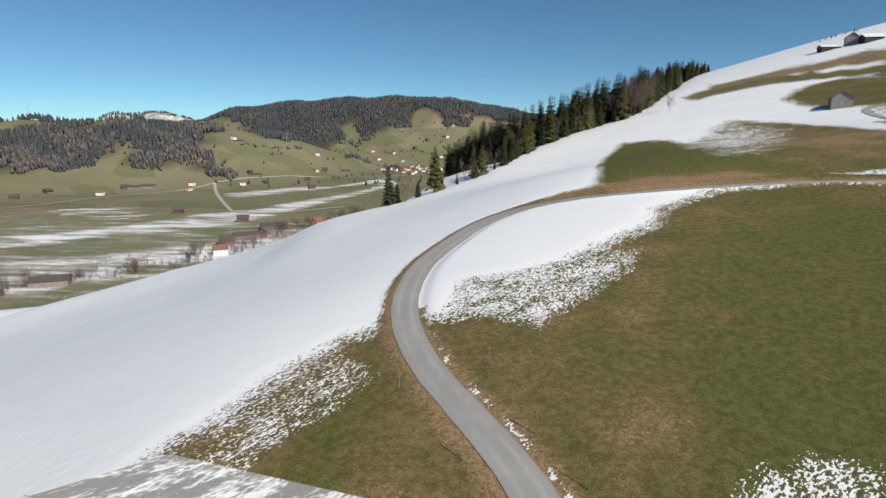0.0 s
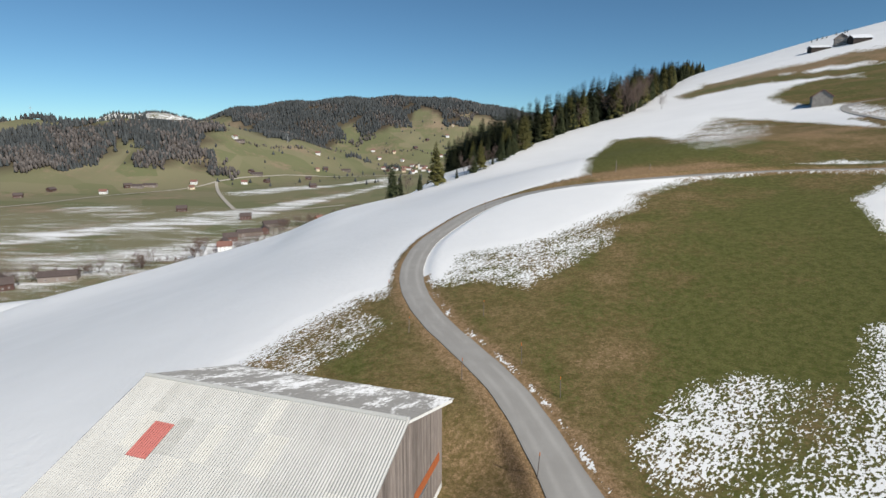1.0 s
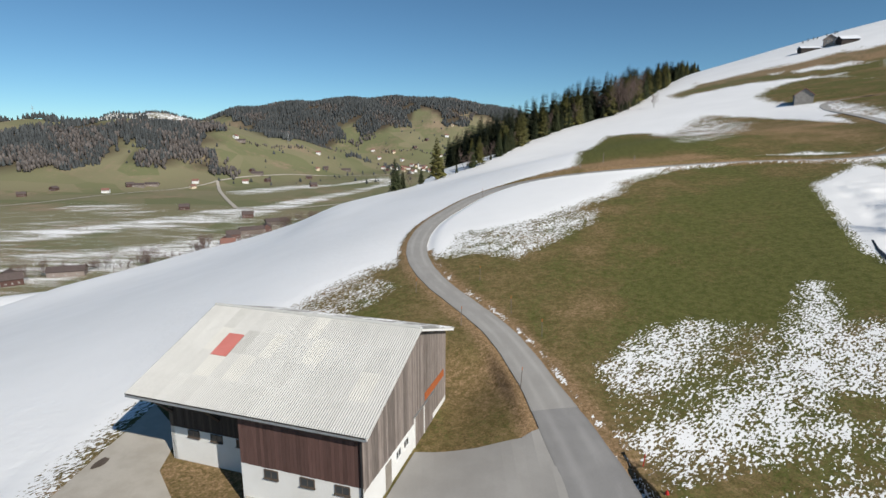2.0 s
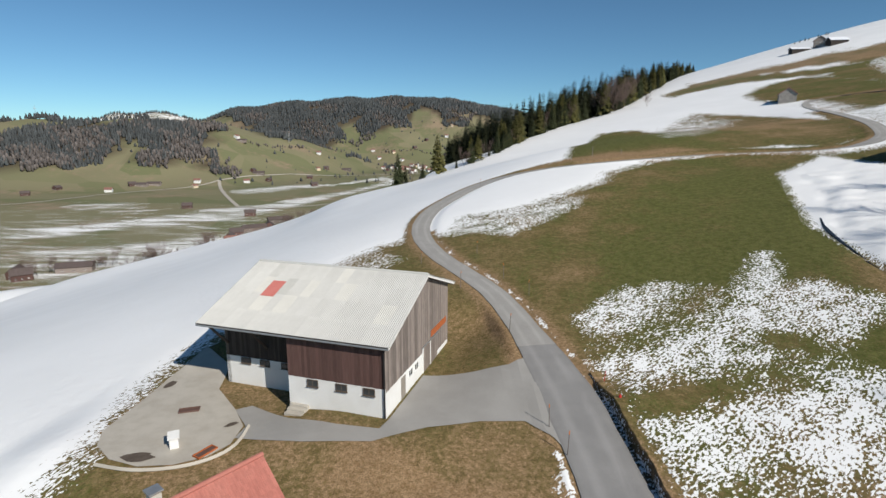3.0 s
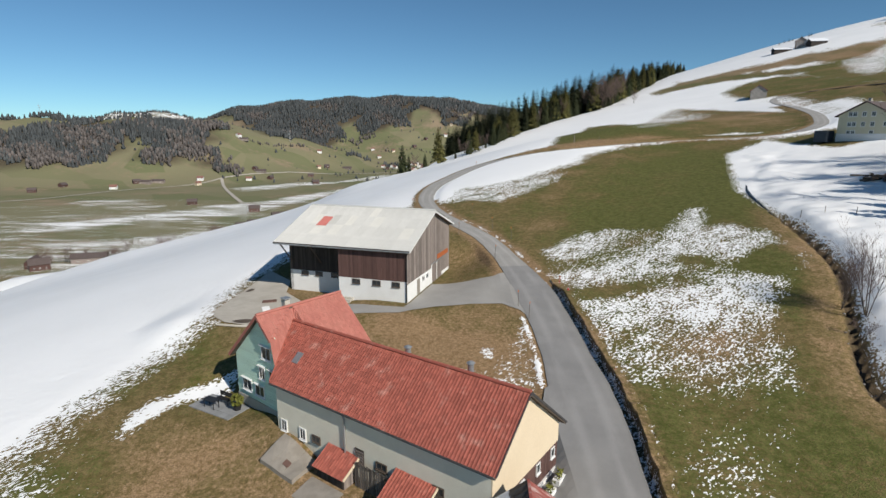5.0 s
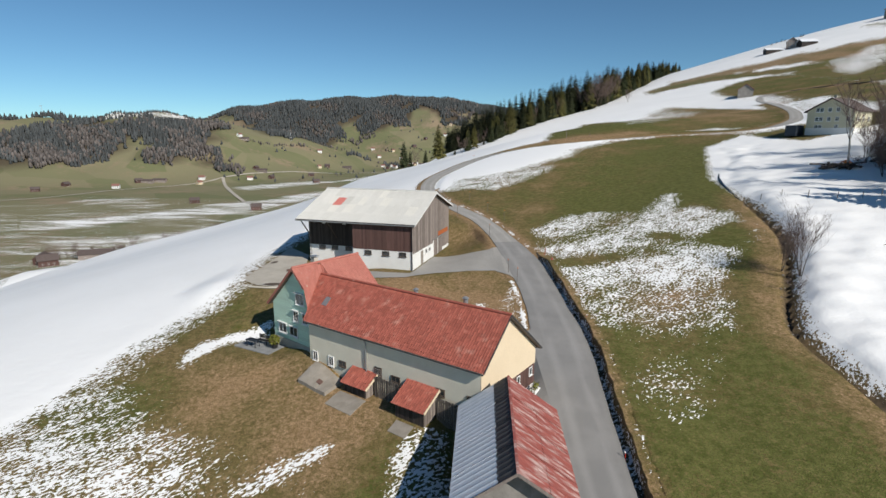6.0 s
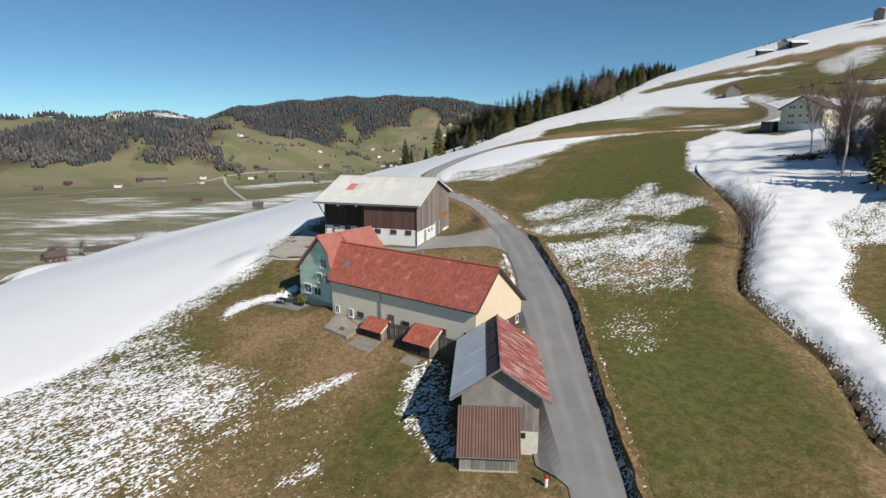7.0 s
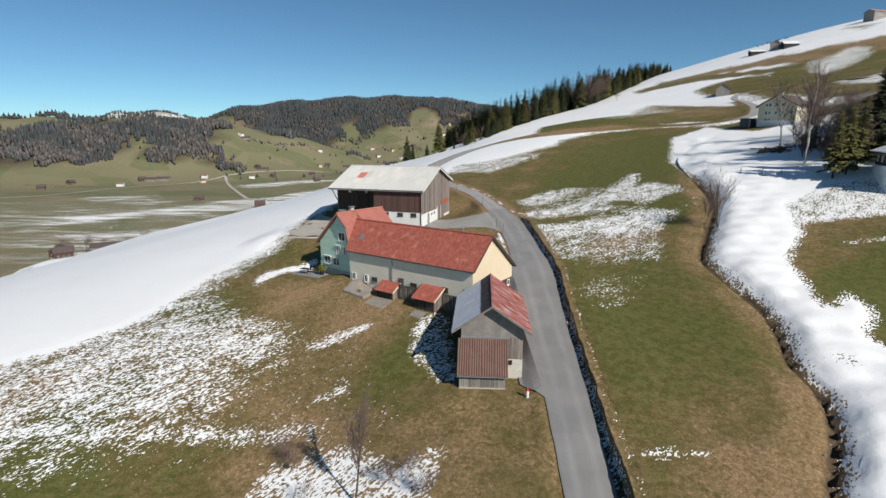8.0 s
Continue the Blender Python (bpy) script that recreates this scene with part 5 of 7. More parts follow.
def build_shed():
    W, L, R = 5.5, 10.2, 2.7
    shed = thing("shed", pose(-0.25, -35.4, 0.0, 0, 0, -4.5), "weathered board shed with half rusty red, half pale tin roof", "shed")
    ZE, ZR, base = -1.95, 0.5, -6.75
    # ridge along y here: x is across
    m = Matrix(((0, 1, 0, 0), (1, 0, 0, 0), (0, 0, 1, 0), (0, 0, 0, 1)))

    def turned(bm):
        for v in bm.verts:
            v.co = Vector((v.co.y, v.co.x, v.co.z))
        bmesh.ops.reverse_faces(bm, faces=bm.faces)
        return bm

    k = (ZR - ZE) / 3.5
    top = lambda x: ZR - k * abs(x - R) - 0.15
    part("wall", turned(gable_body(bmesh.new(), 0.06, L, 0.05, W - 0.05, R, top(0.05), top(W - 0.05), top(R), base)), M["wood_grey"], shed)
    planked("upper_gable", (0, 0.03), (W, 0.03), lambda a: -2.55, top, M["fibre_gable"], shed, width=0.5, thick=0.03, gap=0.004, label="grey fibre-cement gable")
    part("flashing", boxes((-0.02, 4.3, -0.06, 0.04, -2.72, -2.52)), M["zinc"], shed, "pale metal flashing strip")
    planked("front_boarding", (4.1, 0.03), (W, 0.03), lambda a: -4.6, lambda a: -2.56, M["wood_grey"], shed, width=0.2)
    part("white_plinth", boxes((4.0, W + 0.02, -0.04, 0.1, base - 0.6, -4.62)), M["limewash"], shed, "whitewashed wall foot")
    part("hatch_opening", boxes((4.25, 4.6, -0.06, -0.035, -5.15, -4.7)), M["black"], shed, "dark open hatch in the whitewashed foot")
    planked("east_boarding", (W, 0.03), (W, L), lambda a: base, lambda a: top(W), M["wood_grey"], shed, width=0.2)
    planked("west_boarding", (0, L), (0, 0.03), lambda a: base, lambda a: top(0), M["wood_grey"], shed, width=0.2)
    planked("north_boarding", (W, L), (0, L), lambda a: base, lambda a: top(W - a), M["wood_grey"], shed, width=0.2)
    bm = bmesh.new()
    slab(bm, -0.75, L + 0.4, -0.8, ZE, R, ZR, 0.1)
    slab(bm, -0.75, L + 0.4, 6.2, ZE, R, ZR, 0.1)
    roof = part("roof", turned(bm), M["wood_dark"], shed)
    # tin sheets lie along the slope
    def strip(y0, y1, x0, x1, mat, profile, label, wave=0.55, amp=0.05):
        return part("roof_sheet", turned(sheet(x0, x1, y0, ZE + (ZR - ZE) * (y0 + 0.8) / 3.5 if y0 < R else ZE + (ZR - ZE) * (6.2 - y0) / 3.5, y1, ZE + (ZR - ZE) * (y1 + 0.8) / 3.5 if y1 <= R else ZE + (ZR - ZE) * (6.2 - y1) / 3.5, wave, amp, 0.03, 0.012, profile)), mat, roof, label)
    n = 4
    for i in range(n):
        a = -0.8 + (L + 1.25) * i / n
        b = a + (L + 1.25) / n + 0.02
        strip(-0.85, 1.75, a, b, M["tin_pale"], "rib", "pale blue-grey tin sheet with ribs", 0.5, 0.02)
        strip(1.7, R, a, b, M["tin_dark"], "rib", "dark tin strip below the ridge", 0.5, 0.045)
    for i in range(n):
        a = -0.8 + (L + 1.25) * i / n
        b = a + (L + 1.25) / n + 0.02
        strip(6.25, 4.4, a, b, M["tin_rust"], "rib", "rusty red tin sheet", 0.9, 0.03)
        strip(4.45, R, a, b, M["tin_rust"], "rib", "rusty red tin sheet", 0.9, 0.03)
    part("ridge_cap", turned(boxes((-0.8, L + 0.42, R - 0.06, R + 0.1, ZR + 0.03, ZR + 0.09))), M["tin_rust"], roof)
    part("verge_board", turned(slab(slab(bmesh.new(), -0.82, -0.76, -0.85, ZE, R, ZR, 0.16, 0.07), -0.82, -0.76, 6.25, ZE, R, ZR, 0.16, 0.07)), M["wood_grey"], roof)
    return shed


def build_annex():
    """The low store that leans against the shed's front."""
    a = thing("annex", pose(-0.25, -35.4, 0.0, 0, 0, -4.5), "low plank store with a brown corrugated roof", "shed")
    base, zl, zt, d = -6.75, -4.95, -2.75, 2.2
    me = None
    n = 20
    rng = random.Random(12)
    part("foot", boxes((-0.1, 3.95, -d, 0, base - 0.6, base + 0.35)), M["concrete"], a, "pale concrete foot")
    front = part("front_frame", boxes((-0.05, 3.9, -d + 0.08, -d + 0.14, base + 0.3, zl)), M["wood_dark"], a)
    me = mesh_of("plank", boxes((0.008, 0.19, -0.03, 0.0, 0, zl - base - 0.33)), M["plank"])
    for i in range(n):
        ob = new("plank", me)
        ob.parent = front
        ob.matrix_basis = pose(-0.08 + i * 0.2, -d + 0.06 + rng.uniform(-0.01, 0.01), base + 0.33 + rng.uniform(-0.02, 0.02))
    k = (zt - zl) / d
    for x, flip in ((-0.06, 1), (3.92, 0)):
        p, q = ((x, 0), (x, -d + 0.1)) if flip else ((x, -d + 0.1), (x, 0))
        planked("side_wall", p, q, lambda s: base, (lambda s: zt - k * s - 0.1) if flip else (lambda s: zl + k * s - 0.05), M["wood_grey"], a, width=0.2)
    roof = part("roof", slab(bmesh.new(), -0.25, 4.1, -d - 0.25, zl - 0.25 * k, 0.0, zt, 0.08), M["timber"], a)
    for j in range(2):
        f0, f1 = j / 2, (j + 1) / 2 + (0.03 if j == 0 else 0)
        y0, y1 = -d - 0.3 + (d + 0.3) * f0, -d - 0.3 + (d + 0.3) * f1
        for i in range(4):
            part("roof_sheet", sheet(-0.28 + i * 1.1, -0.28 + (i + 1) * 1.1 + 0.02, y0, zl - 0.3 * k + (zt - zl + 0.3 * k) * f0, y1, zl - 0.3 * k + (zt - zl + 0.3 * k) * min(f1, 1), 0.2, 0.03, 0.05 + 0.015 * j), M["tile_brown"], roof)
    part("eave_board", boxes((-0.28, 4.12, -d - 0.3, -d - 0.26, zl - 0.25 * k - 0.14, zl - 0.25 * k)), M["zinc"], roof)
    return a


def snowy_sheet_material():
    n = Net("snowy_fibre_cement", 0.8)
    turned, slope = n.node("Mapping"), n.node("Mapping")
    turned.inputs["Rotation"].default_value = (0, 0, radians(18))
    slope.inputs["Scale"].default_value = (1.5, 0.35, 0.5)
    n.link(n.node("NewGeometry").outputs["Position"], turned.inputs[0])
    n.link(turned.outputs[0], slope.inputs[0])
    s = n.math("ADD", n.noise(2.0, 4, slope.outputs[0]), n.math("MULTIPLY", n.math("SUBTRACT", n.noise(0.3, 2, slope.outputs[0]), 0.5), 0.6))
    n.color(n.mix(n.ramp(s, 0.46, 0.66), n.mix(n.noise(0.3), (0.20, 0.198, 0.195), (0.33, 0.325, 0.315)), (0.78, 0.79, 0.81)))
    return n.m


M["eternit_snowy"] = snowy_sheet_material()
M["wood_fence"] = worn("fence_slats", (0.10, 0.085, 0.075), (0.19, 0.165, 0.145), 0.5, 0.04, 0.85, rand=0.3, stretch=(3, 3, 0.4))
M["plank"] = worn("grey_planks", (0.20, 0.185, 0.17), (0.32, 0.30, 0.275), 0.5, 0.04, 0.85, rand=0.3, stretch=(3, 3, 0.4))
build_barn()
build_house()
build_farmhouse()
build_leanto(5.7, 2.7, 1.75, -2.25, -3.25, -4.9, "small board lean-to with a red tile roof")
build_leanto(11.9, 3.0, 2.25, -1.75, -3.05, -5.4, "larger board lean-to with a red tile roof")
build_fence(8.6, 11.7, -0.75, -4.3, 2.0)
build_fence(15.0, 18.5, -0.6, -4.6, 2.2)
build_shed()
build_annex()

# ---- trees ----
def kite(bm, p, way, side, length, width, sag):
    """A drooping spray of needles: four faces folded along a middle rib."""
    up = way.cross(side).normalized()
    a, e = p, p + way * length - Vector((0, 0, sag))
    m = p + way * length * 0.45 + Vector((0, 0, 0.04 * length))
    l, r = m + side * width - Vector((0, 0, sag * 0.6)), m - side * width - Vector((0, 0, sag * 0.6))
    va, vm, ve, vl, vr = (bm.verts.new(q) for q in (a, m, e, l, r))
    for f in ((va, vr, vm), (va, vm, vl), (vm, vr, ve), (vm, ve, vl)):
        bm.faces.new(f)


def spruce(name, height, spread, whorls, arms, sprays, seed, mat, label, low=0.06, ragged=0.0):
    rng = random.Random(seed)
    tree = thing(name, Matrix(), label, "tree", "conifers on the hillside")
    part("trunk", tube(bmesh.new(), [(0, 0, -1.5), (0, 0, height * 0.5), (rng.uniform(-0.1, 0.1), 0, height)], 0.018 * height, 0.01, 6), M["bark"], tree)
    bm = bmesh.new()
    for w in range(whorls):
        f = low + (1 - low) * (w + rng.uniform(-0.3, 0.3)) / whorls
        z = height * f
        reach = spread * (1 - f) ** 0.68 * rng.uniform(0.75, 1.12) + 0.12
        for k in range(arms):
            if rng.random() < 0.1 + 0.2 * ragged:
                continue
            ang = 6.2832 * (k + rng.uniform(-0.45, 0.45)) / arms + w * 0.7
            z = height * min(0.985, f + rng.uniform(-0.5, 0.5) / whorls)
            way = Vector((math.cos(ang), math.sin(ang), 0.18 - 0.5 * (1 - f) * rng.random()))
            side = Vector((-math.sin(ang), math.cos(ang), 0))
            r = reach * rng.uniform(0.6 - 0.3 * ragged, 1.15 + 0.2 * ragged)
            base = Vector((0, 0, z))
            kite(bm, base, way, side, r, r * (0.32 - 0.14 * ragged), r * (0.12 + 0.14 * ragged))
            for s in range(sprays):
                t = rng.uniform(0.25, 0.85)
                sg = 1 if s % 2 else -1
                w2 = (way * 0.75 + side * sg * rng.uniform(0.5, 0.9)).normalized()
                kite(bm, base + way * r * t - Vector((0, 0, r * 0.1 * t)), w2, w2.cross(Vector((0, 0, 1))), r * rng.uniform(0.3, 0.5), r * (0.19 - 0.09 * ragged), r * rng.uniform(0.08, 0.22))
    part("crown", bm, mat, tree)
    return tree


def bare_tree(name, height, spread, seed, bark, label, trunks=1, twigs=3, levels=3, lean=0.25, group="bare trees on the hillside"):
    rng = random.Random(seed)
    tree = thing(name, Matrix(), label, "tree", group)
    stems, fine = [], bmesh.new()

    def grow(p, way, length, r, level):
        pts = [p]
        d = way.copy()
        for i in range(3):
            d = (d + Vector((rng.uniform(-1, 1), rng.uniform(-1, 1), rng.uniform(-0.2, 0.5))) * 0.14).normalized()
            pts.append(pts[-1] + d * length / 3)
        if level == 0:
            stems.append(tube(bmesh.new(), pts, r, r * 0.35, 6))
        else:
            tube(fine, pts, r, r * 0.4, 3)
        if level >= levels:
            return
        n = (13, 6, 5, 3)[level] + (twigs if level >= 1 else 0)
        for i in range(n):
            t = rng.uniform(0.3 if level == 0 else 0.15, 1.0)
            q = pts[0].lerp(pts[3], t) if level else pts[min(2, int(t * 3))].lerp(pts[min(3, int(t * 3) + 1)], t * 3 % 1)
            ang = rng.uniform(0, 6.2832)
            out = Vector((math.cos(ang), math.sin(ang), 0))
            nd = (d * (0.75 if level else 0.7) + out * spread + Vector((0, 0, 0.25))).normalized()
            grow(q, nd, length * rng.uniform(0.32, 0.55) * (1.15 - 0.4 * t), max(r * 0.34, 0.007), level + 1)

    for k in range(trunks):
        ang = rng.uniform(0, 6.2832)
        way = Vector((math.cos(ang) * lean * (trunks > 1), math.sin(ang) * lean * (trunks > 1), 1)).normalized()
        grow(Vector((math.cos(ang), math.sin(ang), 0)) * 0.12 * (trunks > 1) - Vector((0, 0, 0.3)), way, height * rng.uniform(0.8, 1.0), 0.014 * height / math.sqrt(trunks), 0)
    for stem in stems:
        part("trunk", stem, bark, tree)
    part("crown", fine, M["twig"], tree)
    return tree


def stand(tree, spots):
    """Put a tree on the first spot and copies of it on the rest: x, y, turn, scale."""
    for i, (x, y, turn, s) in enumerate(spots):
        m = pose(x, y, land1(x, y) - 0.05, 0, 0, turn) @ Matrix.Diagonal((s, s, s, 1))
        if i == 0:
            tree.matrix_basis = m
        else:
            copy_thing(tree, m)


rng = random.Random(21)
kinds = [spruce("spruce", 18.5, 4.3, 36, 10, 3, 31, M["needle"], "tall dark green spruce at the forest edge"), spruce("spruce", 18.5, 3.7, 36, 10, 3, 32, M["needle"], "slender dark spruce at the forest edge"),
         spruce("spruce", 18.5, 4.5, 34, 10, 3, 33, M["needle_brown"], "brownish green spruce at the forest edge", 0.12)]
spots = [[], [], []]
# single trees before the wood begins, then the wood that follows the edge of the hill
for i, (x, y, h) in enumerate(((-17, 168, 11.5), (-14.5, 170, 7), (-8, 172, 9), (-2.5, 177, 15), (-1.0, 183, 12), (4.8, 184, 10), (11, 190, 14), (14, 193, 13), (19, 199, 10), (22.5, 203, 15.5), (25.5, 207, 16), (28, 213, 14))):
    spots[(0, 1, 0, 2, 0, 1, 0, 2, 1, 0, 1, 0)[i]].append((x, y, 77 * i, h / 18))
edge = rounded([(27, 212), (36, 224), (62, 254), (92, 272), (130, 335), (170, 402), (212, 470), (262, 545)], 12)
deep = []
for k in range(560):
    f = rng.random() ** 1.15
    a = f * (len(edge) - 2)
    i = int(a)
    p, q = Vector(edge[i]), Vector(edge[i + 1])
    d = (q - p).normalized()
    off = 0.5 + 32 * rng.random() ** 1.5
    x, y = p.lerp(q, a - i) + Vector((-d.y, d.x)) * off
    h = np.interp(f, (0, 0.12, 0.3, 0.45, 0.6, 0.8, 1), (14, 19, 23, 26, 25, 21, 16)) * rng.uniform(0.78, 1.06)
    if off > 6 and k % 4:
        deep.append((x, y, h))
    else:
        spots[rng.choice((0, 0, 1, 1, 2))].append((x, y, rng.uniform(0, 360), h / 20))
# the trees behind the forest edge, joined
lean = spruce("spruce", 18.5, 4.3, 27, 8, 1, 34, M["needle"], "dark spruce behind the forest edge")
lean.matrix_basis = pose(44, 247, land1(44, 247)) @ Matrix.Diagonal((0.95, 0.95, 0.95, 1))
crown = [ob for ob in lean.children if ob.name.startswith("crown")][0].data
co = np.zeros(len(crown.vertices) * 3)
crown.vertices.foreach_get("co", co)
co = co.reshape(-1, 3)
tri = np.zeros(len(crown.polygons) * 3, int)
crown.polygons.foreach_get("vertices", tri)
many, n = [], len(co)
for i, (x, y, h) in enumerate(deep):
    c, s, k = math.cos(i * 2.4), math.sin(i * 2.4), h / 20
    many.append(np.stack([x + k * (co[:, 0] * c - co[:, 1] * s), y + k * (co[:, 0] * s + co[:, 1] * c), land1(x, y) + k * co[:, 2]], 1))
me = bpy.data.meshes.new("inner_wood")
me.vertices.add(n * len(deep))
me.vertices.foreach_set("co", np.concatenate(many).ravel())
faces = (tri[None] + (np.arange(len(deep)) * n)[:, None]).ravel()
me.loops.add(len(faces))
me.loops.foreach_set("vertex_index", faces.astype(np.int32))
me.polygons.add(len(faces) // 3)
me.polygons.foreach_set("loop_start", np.arange(len(faces) // 3) * 3)
me.materials.append(M["needle"])
me.update()
tagged(new("inner_wood", me), "dark inner part of the spruce wood behind the forest edge", "forest", kind="stuff")
for tree, s in zip(kinds, spots):
    stand(tree, s)
brown = bare_tree("bare_tree", 14, 0.8, 41, M["bark"], "leafless brown deciduous tree among the spruces", 2, 4, 3)
stand(brown, [(84, 268, 0, 1.0), (95, 276, 70, 1.15), (99, 283, 160, 1.2), (104, 290, 40, 1.2), (91, 274, 220, 1.1), (66, 257, 300, 0.7), (18, 198, 30, 0.5), (-12, 171, 110, 0.45), (31, 219, 250, 0.5), (108, 264, 90, 0.5), (48, 239, 15, 0.7), (8, 187, 200, 0.5), (110, 300, 10, 1.15), (100, 279, 330, 1.0)])
# beside the brook and the houses above it
stand(bare_tree("bare_tree", 9.5, 0.55, 51, M["bark"], "leafless multi-stemmed alder on the brook's bank", 5, 0, 3, 0.28), [(39.6, -1.6, 0, 0.85), (38.6, 0.4, 140, 0.65)])
stand(bare_tree("birch", 17, 0.55, 52, M["birch"], "tall leafless birch with white bark", 1, 3, 3), [(65.7, 19.8, 0, 1.0), (69.5, 33.5, 110, 0.9), (80, 41, 220, 0.95)])
stand(bare_tree("bare_tree", 13, 0.75, 53, M["bark"], "leafless brown tree behind the birch", 3, 4, 3, 0.3), [(76, 31, 0, 0.8), (80, 27, 100, 0.85), (74, 25, 200, 0.8), (84, 34, 310, 0.85), (71, 22, 50, 0.7), (86, 24, 150, 0.85), (79, 36, 270, 0.8), (90, 29, 20, 0.85), (82, 22, 200, 0.8), (73, 29, 20, 0.75), (86, 38, 80, 0.8), (92, 22, 130, 0.85), (72, 15, 40, 0.7), (76.5, 18, 190, 0.75), (81, 14, 290, 0.75), (69, 25, 330, 0.65), (85, 18, 100, 0.8), (73, 34, 15, 0.75), (77, 24, 222, 0.9), (79, 31, 140, 0.95), (83, 28, 66, 0.9), (88, 20, 12, 0.85), (75, 21, 301, 0.8), (70.5, 18, 180, 0.7), (78, 40, 95, 0.75), (83, 43, 33, 0.8)])
stand(spruce("spruce", 15.0, 2.2, 46, 8, 9, 61, M["needle_brown"], "old spruce with hanging green-brown branches", 0.14, 1.0), [(64.2, 9.9, 0, 0.84), (66.6, 10.2, 130, 1.0), (69.6, 12.0, 250, 1.08), (67.6, 13.5, 60, 0.8)])
stand(spruce("spruce", 17.0, 3.2, 40, 10, 5, 63, M["needle"], "tall dark spruce behind the chalet", 0.06, 0.3), [(75.5, 15.5, 0, 1.0), (79.5, 14.0, 120, 1.08), (78.0, 19.0, 240, 0.95), (84.0, 16.0, 30, 1.0)])
stand(spruce("spruce", 6.5, 1.7, 24, 9, 6, 62, M["needle"], "low dark green conifer beside the bare trees", 0.03, 0.4), [(74.6, 31.0, 0, 0.9), (75.8, 28.6, 80, 0.7), (74.8, 33.6, 170, 0.75)])
stand(bare_tree("bush", 3.4, 0.7, 71, M["bark"], "leafless brown bush in the meadow", 7, 3, 2, 0.6, "bushes in the meadow"), [(-13.6, -44.6, 0, 0.8), (-5.0, -47.6, 80, 0.9), (-3.4, -48.6, 190, 1.0), (-11.5, -49.5, 140, 0.9), (37.2, -4.5, 200, 0.6)])
stand(bare_tree("bush", 4.2, 0.75, 73, M["bark"], "dense leafless brown shrub among the bare trees", 9, 4, 2, 0.6, "shrubs among the bare trees"), [(71 + 2.3 * (k % 5) + 1.3 * math.sin(k * 2.1), 22 + 3.4 * (k // 5) + 1.4 * math.sin(k * 1.3), 47 * k, 0.85 + 0.3 * math.sin(k * 3.7)) for k in range(20)])
stand(bare_tree("bare_tree", 6.5, 0.5, 72, M["bark"], "young leafless tree standing in old snow", 1, 4, 3), [(-8.0, -48.6, 0, 1.0)])


# ---- far woods ----
def scatter(poly, step, seed):
    rng = np.random.default_rng(seed)
    xs, ys = [p[0] for p in poly], [p[1] for p in poly]
    gx, gy = np.meshgrid(np.arange(min(xs), max(xs), step), np.arange(min(ys), max(ys), step))
    x, y = gx.ravel() + rng.uniform(-0.5, 0.5, gx.size) * step, gy.ravel() + rng.uniform(-0.5, 0.5, gx.size) * step
    ragged = inside(x + 26 * np.sin(y / 31 + x / 47), y + 22 * np.sin(x / 29) + 14 * np.sin(x / 11), poly)
    gaps = np.sin(x / 61 + 1.3) * np.sin(y / 53) + 0.5 * np.sin(x / 23 - y / 37) > -1.05
    ok = ragged & gaps
    return x[ok], y[ok]


def far_wood(name, x, y, lo, hi, mat, label, seed, bare=False, slim=0.26):
    rng = np.random.default_rng(seed)
    n, k = len(x), 5
    h = rng.uniform(lo, hi, n) if np.isscalar(lo) else lo
    r = h * (slim if not bare else 0.24) * rng.uniform(0.75, 1.3, n)
    z = land(x, y) - 1.0
    turn = rng.uniform(0, 6.28, n)
    # profile of a tree: two skirts and a tip, or a ragged ball
    prof = ((0.05, 0.7), (0.22, 1.0), (0.5, 0.62), (0.78, 0.3)) if not bare else ((0.12, 0.35), (0.4, 0.9), (0.7, 1.0), (0.93, 0.5))
    verts = []
    for f, w in prof:
        for j in range(k):
            a = turn + 6.2832 * j / k + f * 2
            wob = rng.uniform(0.7, 1.25, n)
            verts.append(np.stack([x + np.cos(a) * r * w * wob, y + np.sin(a) * r * w * wob, z + h * f * rng.uniform(0.92, 1.08, n)], 1))
    verts.append(np.stack([x, y, z + h], 1))
    v = np.stack(verts, 1)
    m = v.shape[1]
    faces = []
    for t in range(len(prof) - 1):
        for j in range(k):
            a, b, c, d = t * k + j, t * k + (j + 1) % k, (t + 1) * k + (j + 1) % k, (t + 1) * k + j
            faces += [(a, b, c), (a, c, d)]
    for j in range(k):
        faces.append(((len(prof) - 1) * k + j, (len(prof) - 1) * k + (j + 1) % k, m - 1))
    faces = (np.array(faces)[None] + (np.arange(n) * m)[:, None, None]).reshape(-1, 3)
    me = bpy.data.meshes.new(name)
    me.vertices.add(n * m)
    me.vertices.foreach_set("co", v.ravel())
    me.loops.add(faces.size)
    me.loops.foreach_set("vertex_index", faces.ravel().astype(np.int32))
    me.polygons.add(len(faces))
    me.polygons.foreach_set("loop_start", np.arange(len(faces)) * 3)
    me.materials.append(mat)
    me.update()
    me.validate()
    return tagged(new(name, me), label, "forest", kind="stuff")


xa, ya = scatter(WOOD_LOW, 7.0, 1)
xb, yb = scatter(WOOD_RIDGE, 8.5, 2)
leafy = np.sin(xa / 37) + np.sin(ya / 23 + xa / 51) + np.random.default_rng(3).normal(0, 0.8, len(xa)) > 0.5
far_wood("spruce_wood", xa[~leafy], ya[~leafy], 11, 20, M["hazed_wood"], "dark spruce wood on the opposite slope", 5)
far_wood("mixed_wood", xa[leafy], ya[leafy], 9, 18, M["hazed_bare_wood"], "leafless trees among the spruces of the opposite slope", 15, True)
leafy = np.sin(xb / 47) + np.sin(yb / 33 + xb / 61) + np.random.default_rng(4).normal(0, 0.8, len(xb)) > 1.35
